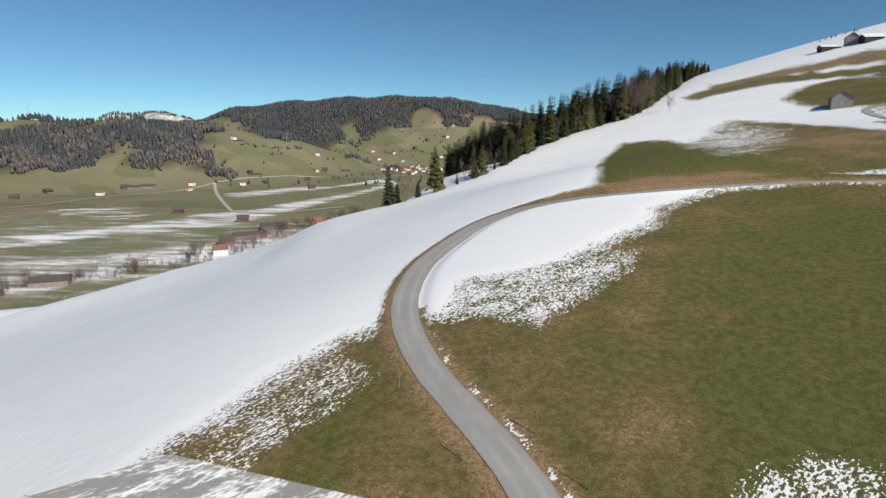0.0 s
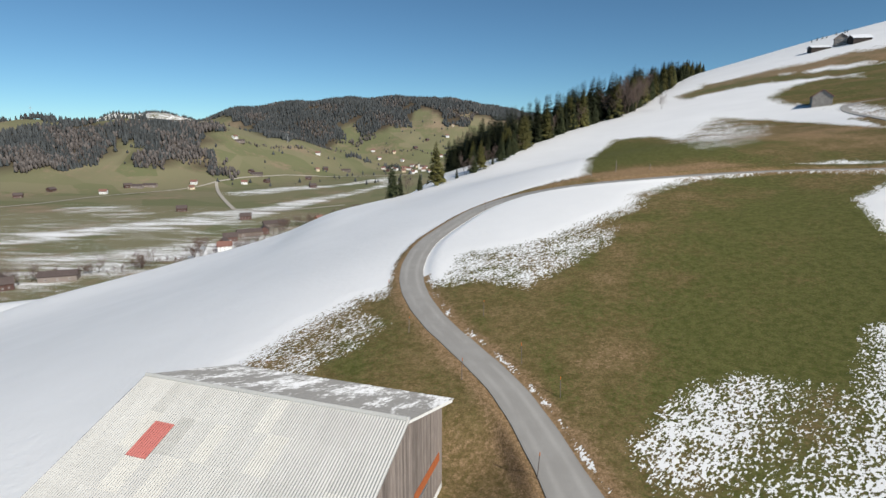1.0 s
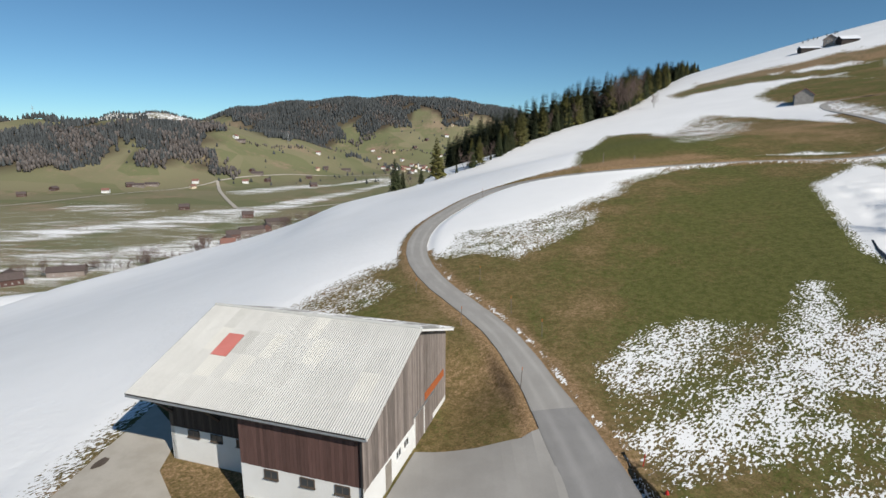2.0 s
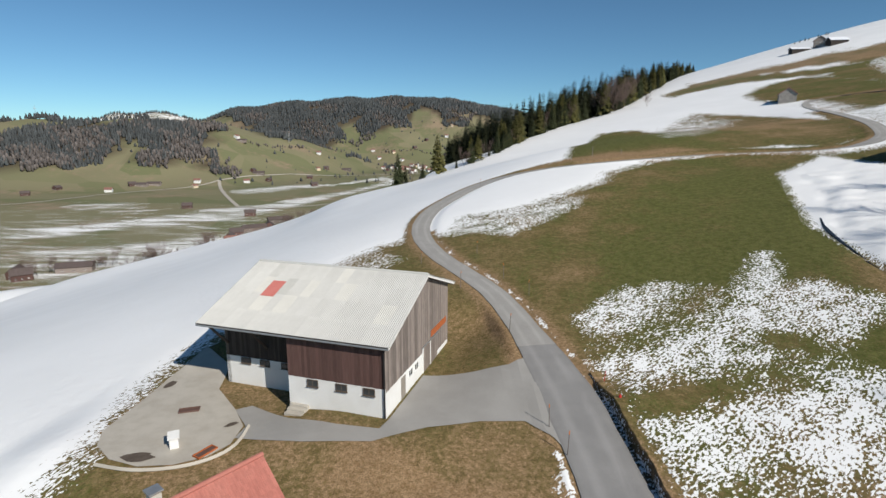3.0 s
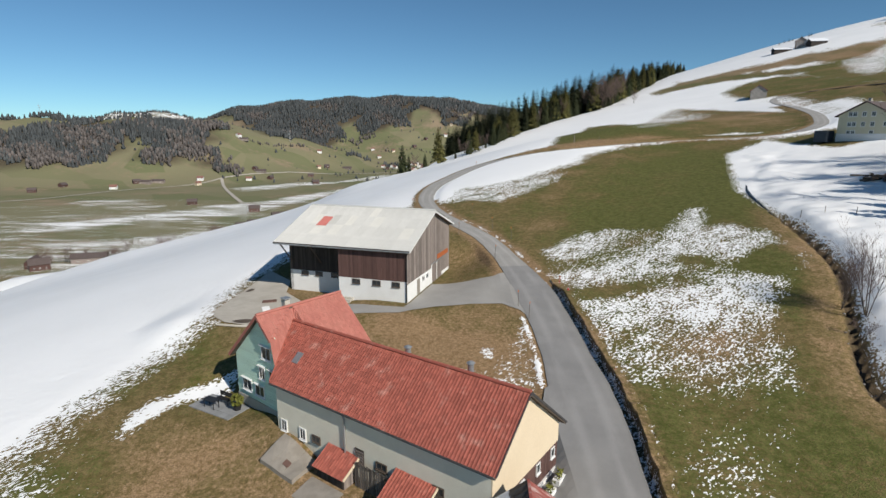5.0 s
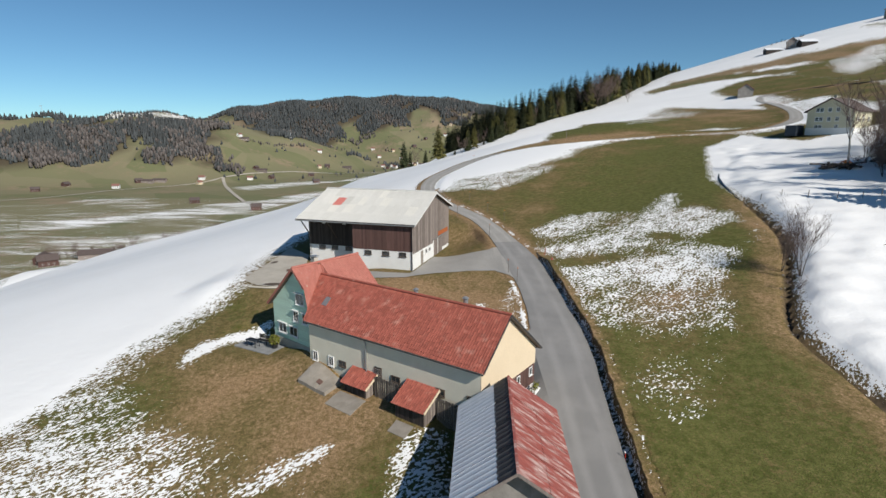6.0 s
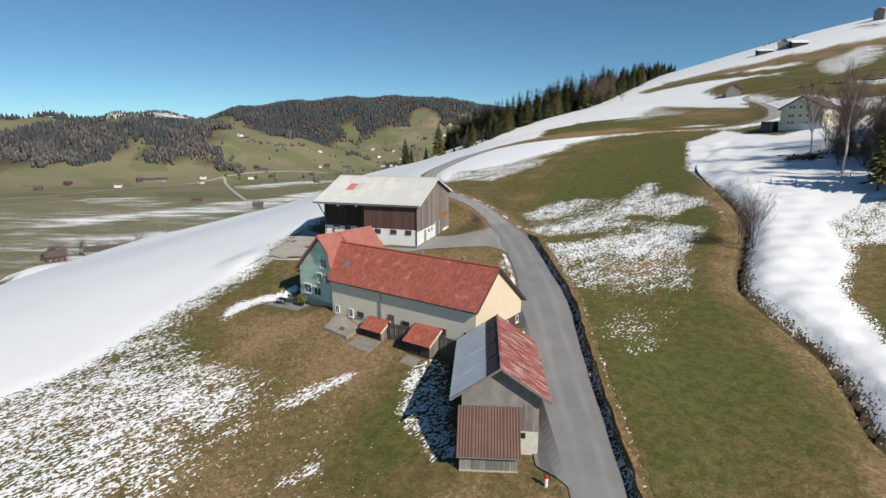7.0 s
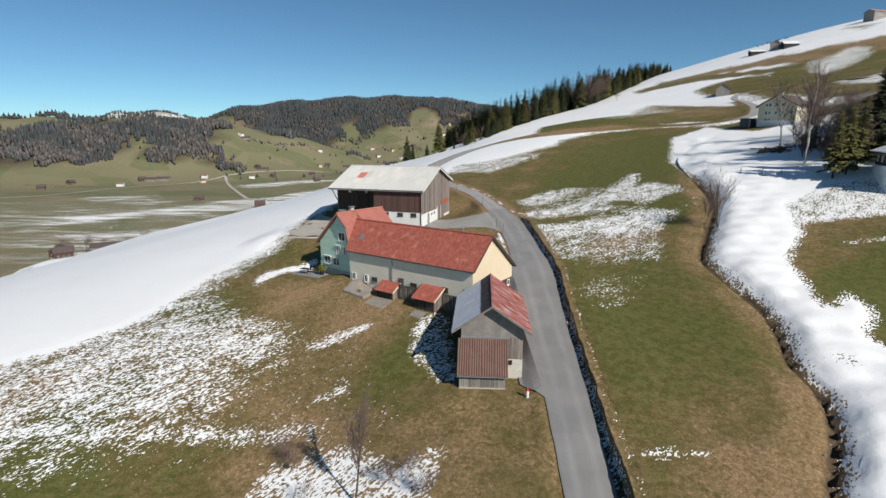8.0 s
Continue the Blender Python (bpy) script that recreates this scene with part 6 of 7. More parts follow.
far_wood("ridge_wood", xb[~leafy], yb[~leafy], 12, 21, M["hazed_wood"], "dark spruce forest covering the far ridge", 6)
far_wood("ridge_mixed_wood", xb[leafy], yb[leafy], 9, 15, M["hazed_bare_wood"], "leafless trees among the spruces of the far ridge", 16, True)
xc, yc = scatter([(-1400, 1110), (-934, 1138), (-845, 1146), (-765, 1160), (-770, 1215), (-860, 1230), (-1400, 1200)], 10, 7)
far_wood("bare_wood", xc, yc, 10, 17, M["hazed_bare_wood"], "leafless grey-brown trees at the wood's lower edge", 8, True)
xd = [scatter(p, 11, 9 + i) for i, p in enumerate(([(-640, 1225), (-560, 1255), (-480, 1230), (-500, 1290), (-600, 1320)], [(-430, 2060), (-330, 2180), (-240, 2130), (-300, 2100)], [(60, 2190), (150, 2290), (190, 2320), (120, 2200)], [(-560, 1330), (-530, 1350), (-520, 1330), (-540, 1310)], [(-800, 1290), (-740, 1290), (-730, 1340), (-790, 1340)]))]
far_wood("bare_copses", np.concatenate([q[0] for q in xd]), np.concatenate([q[1] for q in xd]), 9, 16, M["hazed_bare_wood"], "leafless copses on the far meadows", 10, True)
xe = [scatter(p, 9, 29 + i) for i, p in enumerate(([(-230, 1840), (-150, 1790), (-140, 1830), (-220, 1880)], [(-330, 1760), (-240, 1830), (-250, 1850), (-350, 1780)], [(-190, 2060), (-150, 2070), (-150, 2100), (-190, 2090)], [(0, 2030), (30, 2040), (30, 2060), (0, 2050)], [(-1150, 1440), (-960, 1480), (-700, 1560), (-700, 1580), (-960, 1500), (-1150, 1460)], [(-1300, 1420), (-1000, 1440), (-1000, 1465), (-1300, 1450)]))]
far_wood("far_copses", np.concatenate([q[0] for q in xe]), np.concatenate([q[1] for q in xe]), 11, 20, M["hazed_wood"], "small dark copses on the far meadows", 30)
rngf = np.random.default_rng(77)
xs1, ys1 = rngf.uniform(-760, 200, 240), rngf.uniform(1180, 2250, 240)
far_wood("lone_trees", xs1, ys1, 5, 13, M["hazed_wood"], "lone trees dotted over the far meadows", 31, slim=0.28)
t1 = rngf.uniform(0, 1, 110)
far_wood("far_hedges", np.concatenate([np.interp(t1[:40], (0, 1), (-420, -160)), np.interp(t1[40:75], (0, 1), (-250, 60)), np.interp(t1[75:], (0, 1), (-560, -420))]) + rngf.normal(0, 4, 110), np.concatenate([np.interp(t1[:40], (0, 1), (1750, 1900)), np.interp(t1[40:75], (0, 1), (2010, 1960)), np.interp(t1[75:], (0, 1), (1480, 1620))]) + rngf.normal(0, 5, 110), 5, 12, M["hazed_bare_wood"], "leafless hedges between the far meadows", 36, True)
t1 = rngf.uniform(0, 1, 60)
stand(bare_tree("bush", 6, 0.7, 74, M["bark"], "leafless bush along the valley brook", 5, 3, 2, 0.5, "bushes along the valley brook"), [(x, y, 57 * k, q) for k, (x, y, q) in enumerate(zip(np.interp(t1, (0, 0.5, 1), (-330, -235, -120)) + rngf.normal(0, 6, 60), np.interp(t1, (0, 0.5, 1), (400, 452, 640)) + rngf.normal(0, 8, 60), rngf.uniform(0.6, 1.3, 60)))])
t1 = rngf.uniform(0, 1, 26)
far_wood("hedge", np.interp(t1, (0, 1), (-690, -640)) + rngf.normal(0, 6, 26), np.interp(t1, (0, 1), (620, 640)) + rngf.normal(0, 5, 26), 7, 12, M["hazed_bare_wood"], "leafless hedge on the valley floor", 33, True)

# ---- other houses on the hill ----
def simple_house(name, m, l, w, eave, rise, wall, roof, label, windows=(), over=0.5, category="house", group="", depth=1.5, win=(0.9, 1.0), snow=False):
    """A gabled house with its ridge along x; windows: rows of (face, along, height)."""
    h = thing(name, m, label, category, group)
    k = rise / (w / 2)
    part("wall", gable_body(bmesh.new(), -l / 2, l / 2, -w / 2, w / 2, 0, eave, eave, eave + rise, -depth), wall, h)
    bm = bmesh.new()
    for s in (-1, 1):
        slab(bm, -l / 2 - over, l / 2 + over, s * (w / 2 + over), eave - k * over + 0.12, 0, eave + rise + 0.12, 0.2, 0.06)
    r = part("roof", bm, roof, h)
    if snow:
        bm = slab(bmesh.new(), -l / 2 - over + 0.3, l / 2 + over - 0.3, w / 2 + over - 0.3, eave - k * over + 0.35, 0.4, eave + rise - 0.1, 0.15, 0.2)
        part("snow_cover", bm, M["snow"], r, "old snow lying on the roof")
    for face, a, z in windows:
        b = {"S": -w / 2, "N": w / 2, "E": l / 2, "W": -l / 2}[face]
        window(h, on(face, a, b, z), win[0], win[1], 2, t=0.1)
    return h


def at(x, y, turn, dz=0.0):
    return pose(x, y, land1(x, y) + dz, 0, 0, turn)


# yellow house and its steel container at the upper bend
yellow = simple_house("house", at(88.2, 63.2, 32, -0.4), 8.5, 9.4, 4.5, 2.6, M["wall_yellow"], M["roof_dark"], "pale yellow rendered house with a dark gable roof", [("W", y, z) for y in (2.6, 1.8, 0.2, -1.4) for z in (2.7, 4.7)] + [("W", -3.6, 2.7), ("W", 2.6, 1.0), ("W", 1.8, 1.0), ("W", -1.4, 1.0)] + [("S", x, 2.7) for x in (-2.5, 0, 2.5)], depth=4, win=(0.62, 0.8), over=0.6)
part("plinth", boxes((-4.3, 4.3, -4.75, 4.75, -4, 0.8)), M["wall_white"], yellow, "white rendered basement")
ch = part("chimney", boxes((-1.6, -1.1, 0.4, 0.9, 6.0, 7.9)), M["concrete"], yellow, "rendered chimney")
part("chimney_cap", boxes((-1.66, -1.04, 0.34, 0.96, 7.9, 7.98)), M["zinc"], ch)
box_ob = thing("container", at(80.4, 66.2, 30), "dark blue steel storage container on the snow", "container")
part("body", boxes((-1.6, 1.6, -1.2, 1.2, 0.1, 2.5)), M["blue_steel"], box_ob)
for i in range(9):
    part("rib", boxes((-1.5 + i * 0.36, -1.38 + i * 0.36, -1.26, -1.2, 0.2, 2.4)), M["blue_steel"], box_ob)
part("door", boxes((-1.66, -1.6, -1.1, 1.1, 0.2, 2.4)), M["blue_steel"], box_ob)
# brown house behind the bare trees, and the chalet beside the spruces
simple_house("house", at(91, 37, 62, -1.2), 12, 9.5, 5.0, 3.4, M["wood_brown"], M["roof_dark"], "dark brown timber house half hidden behind bare trees", [("W", y, z) for y in (-3, 0, 3) for z in (1.5, 4.0)] + [("N", x, z) for x in (-4, 0, 4) for z in (1.5, 4.0)], depth=4)
chalet = simple_house("chalet", at(72.3, 3.0, 62, -0.2), 9.5, 9, 4.6, 2.0, M["wood_dark"], M["roof_dark"], "dark wooden chalet on a white ground floor with snowy roof", [("W", y, 3.6) for y in (-2.4, 0, 2.4)] + [("N", x, 3.6) for x in (-3, 0, 3)], depth=4, over=1.1, snow=True)
part("ground_floor", boxes((-4.95, 4.95, -4.7, 4.7, -3, 2.4)), M["wall_white"], chalet, "white rendered ground floor")
part("balcony", boxes((-6.0, -4.9, -4.6, 4.6, 2.4, 2.6), (-6.0, -5.92, -4.6, 4.6, 2.6, 3.5)), M["timber"], chalet)
part("stack", boxes((-5.9, -4.95, 3.2, 4.2, -3, 2.4)), M["concrete"], chalet, "stone pier under the balcony")
# field hut, upper farm and the house on top
simple_house("hut", at(136, 190, 62, -0.2), 7.5, 6.0, 3.0, 2.2, M["fibre_gable"], M["roof_red"], "small weathered hay hut with a reddish roof", [], 0.4, "hut", depth=2.5)
simple_house("barn", at(253, 371, -10, -0.8), 12, 6, 2.6, 1.4, M["wood_dark"], M["tin_pale"], "low dark stable with a pale roof on the upper slope", [], 0.5, "barn", "upper farm", 4)
simple_house("farmhouse", at(265, 368.5, 60, -0.8), 7.0, 7, 5.0, 2.6, M["wood_grey"], M["roof_dark"], "grey shingled farmhouse on the upper slope", [("W", y, z) for y in (-2, 0, 2) for z in (1.5, 3.7)], 0.5, "house", "upper farm", 4, snow=True)
simple_house("barn", at(271, 360, -8, -0.8), 11, 8, 3.0, 2.2, M["wood_dark"], M["tin_pale"], "wide dark barn with a pale roof on the upper slope", [], 0.6, "barn", "upper farm", 4)
simple_house("house", at(359, 384, 12, -0.8), 27, 9, 4.6, 2.0, M["fibre_gable"], M["roof_rose"], "long grey house with a faded rose roof on the brow", [("S", x, z) for x in (-11, -8, -5, -2, 2, 5, 8, 11) for z in (1.5, 3.6)], 0.6, depth=5)
rngh = random.Random(5)
for k in range(7):
    x, y = 286 + 4.2 * k + rngh.uniform(-2, 2), 430 + rngh.uniform(-3, 3)
    copy_thing(kinds[1], pose(x, y, land1(x, y) - 0.05, 0, 0, 70 * k) @ Matrix.Diagonal((0.42, 0.42, 0.3 + 0.05 * (k % 3), 1)))

# ---- farms in the valley ----
bases = [
    simple_house("valley_house", Matrix(), 13, 10, 5.5, 3.8, M["wall_white"], M["roof_red"], "white farmhouse with red roof in the valley", [("S", x, z) for x in (-4, 0, 4) for z in (1.6, 4.2)] + [("W", y, z) for y in (-2.5, 2.5) for z in (1.6, 4.2)], 0.7, "house", "houses in the valley", 3),
    simple_house("valley_house", Matrix(), 14, 10, 5.0, 4.0, M["wood_brown"], M["roof_dark"], "brown timber house with dark roof in the valley", [("S", x, 1.8) for x in (-4, 0, 4)] + [("W", y, 1.8) for y in (-2.5, 2.5)], 0.7, "house", "houses in the valley", 3),
    simple_house("valley_barn", Matrix(), 26, 12, 4.5, 3.2, M["wood_grey"], M["roof_dark"], "long weathered barn with dark roof in the valley", [("S", x, 1.6) for x in (-8, 0, 8)], 0.8, "barn", "barns in the valley", 3),
    simple_house("valley_house", Matrix(), 11, 9, 5.5, 3.5, M["wall_cream"], M["roof_red"], "cream house with red roof in the valley", [("S", x, z) for x in (-3, 0, 3) for z in (1.6, 4.2)] + [("W", y, z) for y in (-2.5, 2.5) for z in (1.6, 4.2)], 0.6, "house", "houses in the valley", 3),
    simple_house("valley_house", Matrix(), 11, 9, 6.5, 4.5, M["wall_orange"], M["roof_red"], "orange house with red roof among bare trees", [("S", x, z) for x in (-3, 0, 3) for z in (1.6, 4.2)], 0.6, "house", "houses in the valley", 3),
]
# kind, x, y, turn
NEAR = ((0, -216, 510, 20), (1, -226, 530, 100), (2, -221, 592, 32), (2, -212, 656, 28), (1, -230, 560, 25), (1, -208, 606, 110), (4, -160, 675, 60), (2, -303, 400, 20), (1, -336, 380, 110), (1, -326, 372, 40), (1, -268, 712, 15), (1, -392, 790, 20))
FARMS = ((2, -454, 1308, 8), (1, -470, 1316, 80), (0, -541, 1161, 10), (3, -526, 1113, 60), (2, -612, 1114, 5), (2, -632, 1100, 0), (1, -648, 1096, 40), (0, -658, 1030, 15), (1, -774, 966, 30), (1, -768, 1043, 80), (2, -554, 1481, 5), (0, -568, 1486, 70), (0, -375, 1625, 10), (1, -333, 1526, 15), (3, -349, 1490, 50), (1, -343, 1367, 10), (0, -452, 1216, 20), (1, -416, 1263, 75), (2, -284, 1577, 10), (1, -284, 1164, 30))
UPPER = ((0, 17, 2100, 10), (0, -8, 1954, 20), (1, -102, 2012, 40), (0, -144, 1925, 60), (0, -261, 2032, 0), (3, -180, 1990, 30), (0, 60, 1990, 15), (1, -60, 2090, 50), (0, -230, 1960, 20), (3, 40, 2180, 70))
rngh = random.Random(15)
village = [(rngh.choice((0, 0, 3, 1)), -95 + rngh.gauss(0, 42), 1760 + rngh.gauss(0, 90), rngh.uniform(0, 180)) for _ in range(26)]
first = set()
for kind, x, y, turn in (*NEAR, *FARMS, *UPPER, *village):
    if kind in first:
        copy_thing(bases[kind], at(x, y, turn, 0.2))
    else:
        first.add(kind)
        bases[kind].matrix_basis = at(x, y, turn, 0.2)
# leafless trees and bushes round the nearer farms
rngt = np.random.default_rng(91)
knots = ((-238, 500, 9), (-205, 522, 7), (-232, 472, 7), (-198, 548, 6), (-198, 640, 9), (-174, 666, 12), (-150, 692, 12), (-140, 722, 14), (-125, 760, 14), (-262, 440, 9), (-290, 420, 6), (-326, 392, 9), (-186, 600, 5))
bx = np.concatenate([rngt.normal(x, 5, n) for x, y, n in knots])
by = np.concatenate([rngt.normal(y, 7, n) for x, y, n in knots])
stand(bare_tree("bare_tree", 13, 0.75, 75, M["bark"], "leafless brown tree near the valley farms", 2, 3, 3, 0.3, "bare trees round the valley farms"), [(x, y, 41 * k, q) for k, (x, y, q) in enumerate(zip(bx, by, rngt.uniform(0.55, 1.15, len(bx))))])
xf, yf = scatter([(-2300, 3560), (-1650, 3560), (-1650, 3760), (-2300, 3760)], 24, 51)
far_wood("summit_wood", xf, yf, 12, 22, M["hazed_wood"], "dark woods on the farthest snowy summit", 52)
# a small church tower in the village and a pylon on the far slope
church = simple_house("church", at(-70, 1800, 20), 18, 9, 8, 5, M["wall_white"], M["roof_dark"], "white village church with a pointed tower", [], 0.4, "church", depth=3)
part("tower", boxes((-13, -9, -2, 2, -3, 17)), M["wall_white"], church)
bm = bmesh.new()
tube(bm, [(-11, 0, 17), (-11, 0, 26)], 2.9, 0.05, 4)
part("spire", bm, M["roof_dark"], church)
for x, y, h in ((-462, 1622, 30), (-1080, 1440, 34)):
    mast = thing("pylon", at(x, y, 30), "slender steel lattice pylon on the far meadow", "pylon", "pylons")
    bm = bmesh.new()
    for sx, sy in ((-1, -1), (1, -1), (1, 1), (-1, 1)):
        tube(bm, [(sx * 2.2, sy * 2.2, -1), (sx * 0.5, sy * 0.5, h * 0.75), (0, 0, h)], 0.22, 0.12, 4)
    part("frame", bm, M["zinc"], mast)
    for z in (0.72, 0.85):
        part("arm", boxes((-4, 4, -0.2, 0.2, h * z, h * z + 0.4)), M["zinc"], mast)

# ---- small things round the farm ----
def stake(x, y, h=1.7, lean=0.0):
    s = thing("snow_stake", pose(x, y, land1(x, y), lean, lean * 0.6, 0), "thin wooden snow stake with an orange top", "stake", "snow stakes along the lane")
    part("rod", tube(bmesh.new(), [(0, 0, -0.3), (0, 0, h)], 0.032, 0.028, 6, True), M["wood_grey"], s)
    part("tip", tube(bmesh.new(), [(0, 0, h), (0, 0, h + 0.28)], 0.036, 0.03, 6, True), M["orange"], s, "orange painted tip")


for i, (x, y) in enumerate(((7.2, 6.4), (7.9, 3.4), (6.0, 21.5), (9.4, 30.5), (7.0, 36.0), (1.4, 33.5), (-3.8, 43), (-6.9, 54), (7.8, 91), (4.2, 46))):
    stake(x, y, 1.6 + 0.12 * (i % 3), (-3, 2, 4, -2)[i % 4])


M["red_paint"] = worn("red_paint", (0.50, 0.03, 0.025), (0.4, 0.03, 0.02), 0.3, 0.03, 0.45)
for x, y, lean in ((13.5, -7.3, 14), (11.4, -27.4, -9), (12.9, 12.0, 6)):
    s = thing("marker_stake", pose(x, y, land1(x, y), lean, 0.5 * lean, 0), "red painted marker stake leaning on the ditch bank", "stake", "red stakes along the ditch")
    part("rod", tube(bmesh.new(), [(0, 0, -0.3), (0, 0, 1.25)], 0.04, 0.035, 6, True), M["red_paint"], s)
    part("cap", tube(bmesh.new(), [(0, 0, 1.25), (0, 0, 1.4)], 0.045, 0.04, 6, True), M["white_paint"], s, "white painted tip")


def hydrant(x, y, label):
    h = thing("hydrant", pose(x, y, land1(x, y), 0, 0, 20), label, "hydrant", "hydrants along the lane")
    part("body", tube(bmesh.new(), [(0, 0, -0.2), (0, 0, 0.55), (0, 0, 0.62)], 0.13, 0.12, 10, True), M["white_paint"], h)
    part("cap", tube(bmesh.new(), [(0, 0, 0.62), (0, 0, 0.78), (0, 0, 0.86)], 0.14, 0.05, 10, True), M["red_paint"], h, "red painted cap")
    for s in (-1, 1):
        part("outlet", tube(bmesh.new(), [(0, 0, 0.45), (s * 0.2, 0, 0.45)], 0.06, 0.06, 8, True), M["red_paint"], h)


hydrant(5.2, -39.3, "red and white hydrant beside the shed")
hydrant(13.3, 9.0, "red and white hydrant on the bank of the lane")

# stone border of the lawn behind the farm wing: rough stones, each its own
wall = thing("dry_stone_wall", pose(0, 0, 0), "low rough stone edging of the lawn with snow remnants", "wall")
rng = random.Random(2)
shapes = []
for k in range(4):
    bm = bmesh.new()
    bmesh.ops.create_icosphere(bm, subdivisions=1, radius=0.24)
    for v in bm.verts:
        v.co = Vector((v.co.x * 1.3, v.co.y, v.co.z * 0.75)) * rng.uniform(0.8, 1.2)
    shapes.append(mesh_of("stone", bm, M["stone"]))
edge = rounded([(-6.5, -6.2), (-3, -8.6), (0.5, -11), (3.6, -13.2), (5.6, -14.2)], 9)
for i, (x, y) in enumerate(edge):
    for j in range(2):
        ob = new("stone", shapes[(i + j) % 4])
        ob.parent = wall
        xx, yy = x + rng.uniform(-0.15, 0.15), y + rng.uniform(-0.15, 0.15)
        ob.matrix_basis = pose(xx, yy, land1(xx, yy) + 0.1 + 0.22 * j, rng.uniform(-20, 20), rng.uniform(-20, 20), rng.uniform(0, 360))

# patio of slabs with bench, table and a potted shrub
PX, PY, PT = -19.9, -9.5, -29
patio = thing("patio", pose(PX, PY, land1(PX, PY) + 0.05, 0, 0, PT), "terrace of square grey slabs in front of the house", "terrace", kind="structure")
me = mesh_of("paving_slab", boxes((0.01, 0.59, 0.01, 0.59, -0.25, 0)), M["slab"])
for i in range(8):
    for j in range(4):
        ob = new("paving_slab", me)
        ob.parent = patio
        ob.matrix_basis = pose(-2.4 + i * 0.6, -1.2 + j * 0.6, 0.006 * ((i * 3 + j * 5) % 3))
PZ = land1(PX, PY) + 0.062
bench = thing("garden_bench", pose(PX + 0.2, PY + 0.5, PZ, 0, 0, PT), "dark garden bench standing on the slabs", "bench")
for i in range(3):
    part("seat_slat", boxes((-0.75, 0.75, -0.22 + i * 0.15, -0.1 + i * 0.15, 0.42, 0.45)), M["black"], bench)
for i in range(3):
    part("back_slat", boxes((-0.75, 0.75, 0.24, 0.27, 0.52 + i * 0.14, 0.63 + i * 0.14)), M["black"], bench)
for x in (-0.65, 0.6):
    part("leg", boxes((x, x + 0.06, -0.22, -0.16, 0, 0.42)), M["black"], bench)
    part("leg", boxes((x, x + 0.06, 0.21, 0.27, 0, 0.92)), M["black"], bench)
table = thing("garden_table", pose(PX - 0.6, PY - 0.2, PZ, 0, 0, PT), "dark folding garden table on the slabs", "table")
part("tabletop", boxes((-0.7, 0.7, -0.35, 0.35, 0.71, 0.75)), M["black"], table)
for x in (-0.6, 0.55):
    for y in (-0.28, 0.24):
        part("leg", boxes((x, x + 0.05, y, y + 0.05, 0, 0.71)), M["black"], table)
pot = thing("potted_shrub", pose(PX + 1.7, PY - 0.6, PZ), "yellow-green clipped shrub in a dark pot", "plant")
part("pot", tube(bmesh.new(), [(0, 0, 0), (0, 0, 0.4)], 0.26, 0.36, 12, True), M["black"], pot)
bm = bmesh.new()
rng = random.Random(6)
for i in range(260):
    a, b = rng.uniform(0, 6.283), rng.uniform(-1, 1)
    r = 0.5 * rng.uniform(0.75, 1.05)
    p = Vector((math.cos(a) * math.sqrt(1 - b * b) * r, math.sin(a) * math.sqrt(1 - b * b) * r, 0.85 + b * r))
    u, v = Vector((rng.uniform(-1, 1), rng.uniform(-1, 1), rng.uniform(-1, 1))).normalized() * 0.11, Vector((rng.uniform(-1, 1), rng.uniform(-1, 1), rng.uniform(-1, 1))).normalized() * 0.11
    bm.faces.new([bm.verts.new(q) for q in (p - u, p - v, p + u, p + v)])
part("foliage", bm, M["shrub"], pot)
post = thing("letter_post", pose(-18.6, -8.0, land1(-18.6, -8.0)), "dark post with a white box by the house corner", "post")
part("pole", tube(bmesh.new(), [(0, 0, -0.2), (0, 0, 1.2)], 0.04, 0.04, 6), M["black"], post)
part("box", boxes((-0.2, 0.2, -0.12, 0.12, 1.2, 1.5)), M["white_paint"], post)

# concrete lid of the old pit before the lean-to, and slabs before the sheds: they follow the ground
def laid(name, x, y, turn, rects, lift, mat, parent, label=""):
    """Slabs laid on the ground: rectangles about (x, y), each a part."""
    m = pose(x, y, 0, 0, 0, turn)
    for i, (x0, x1, y0, y1) in enumerate(rects):
        poly = [(m @ Vector((u, v, 0))).to_2d()[:] for u, v in ((x0, y0), (x1, y0), (x1, y1), (x0, y1))]
        bm = drape(poly, 0.9, lift + 0.012 * (i % 2), 0.4)
        bm.transform(parent.matrix_basis.inverted())
        part(name, bm, mat, parent, label)


lid = thing("pit_cover", at(-12.2, -16.7, -36, 0.0), "cracked flat concrete cover of a pit", "slab")
laid("cover_slab", -12.2, -16.7, -36, [(-1.7 + i * 1.15, -0.58 + i * 1.15, -1.1, 1.1) for i in range(3)], 0.34, M["concrete_old"], lid)
laid("hatch", -12.2, -16.7, -36, [(0.1, 0.6, -0.6, -0.2)], 0.4, M["tile_brown"], lid, "rusty iron hatch")
for x, y, rect, label in ((-9.6, -19.6, (-1.4, 1.6, -0.9, 0.9), "low concrete slab before the lean-to"), (-4.7, -23.5, (-0.8, 0.9, -0.5, 0.6), "low concrete slab before the larger lean-to")):
    ap = thing("doorstep", at(x, y, -36, 0.0), label, "slab")
    laid("slab", x, y, -36, [rect], 0.06, M["concrete_old"], ap)

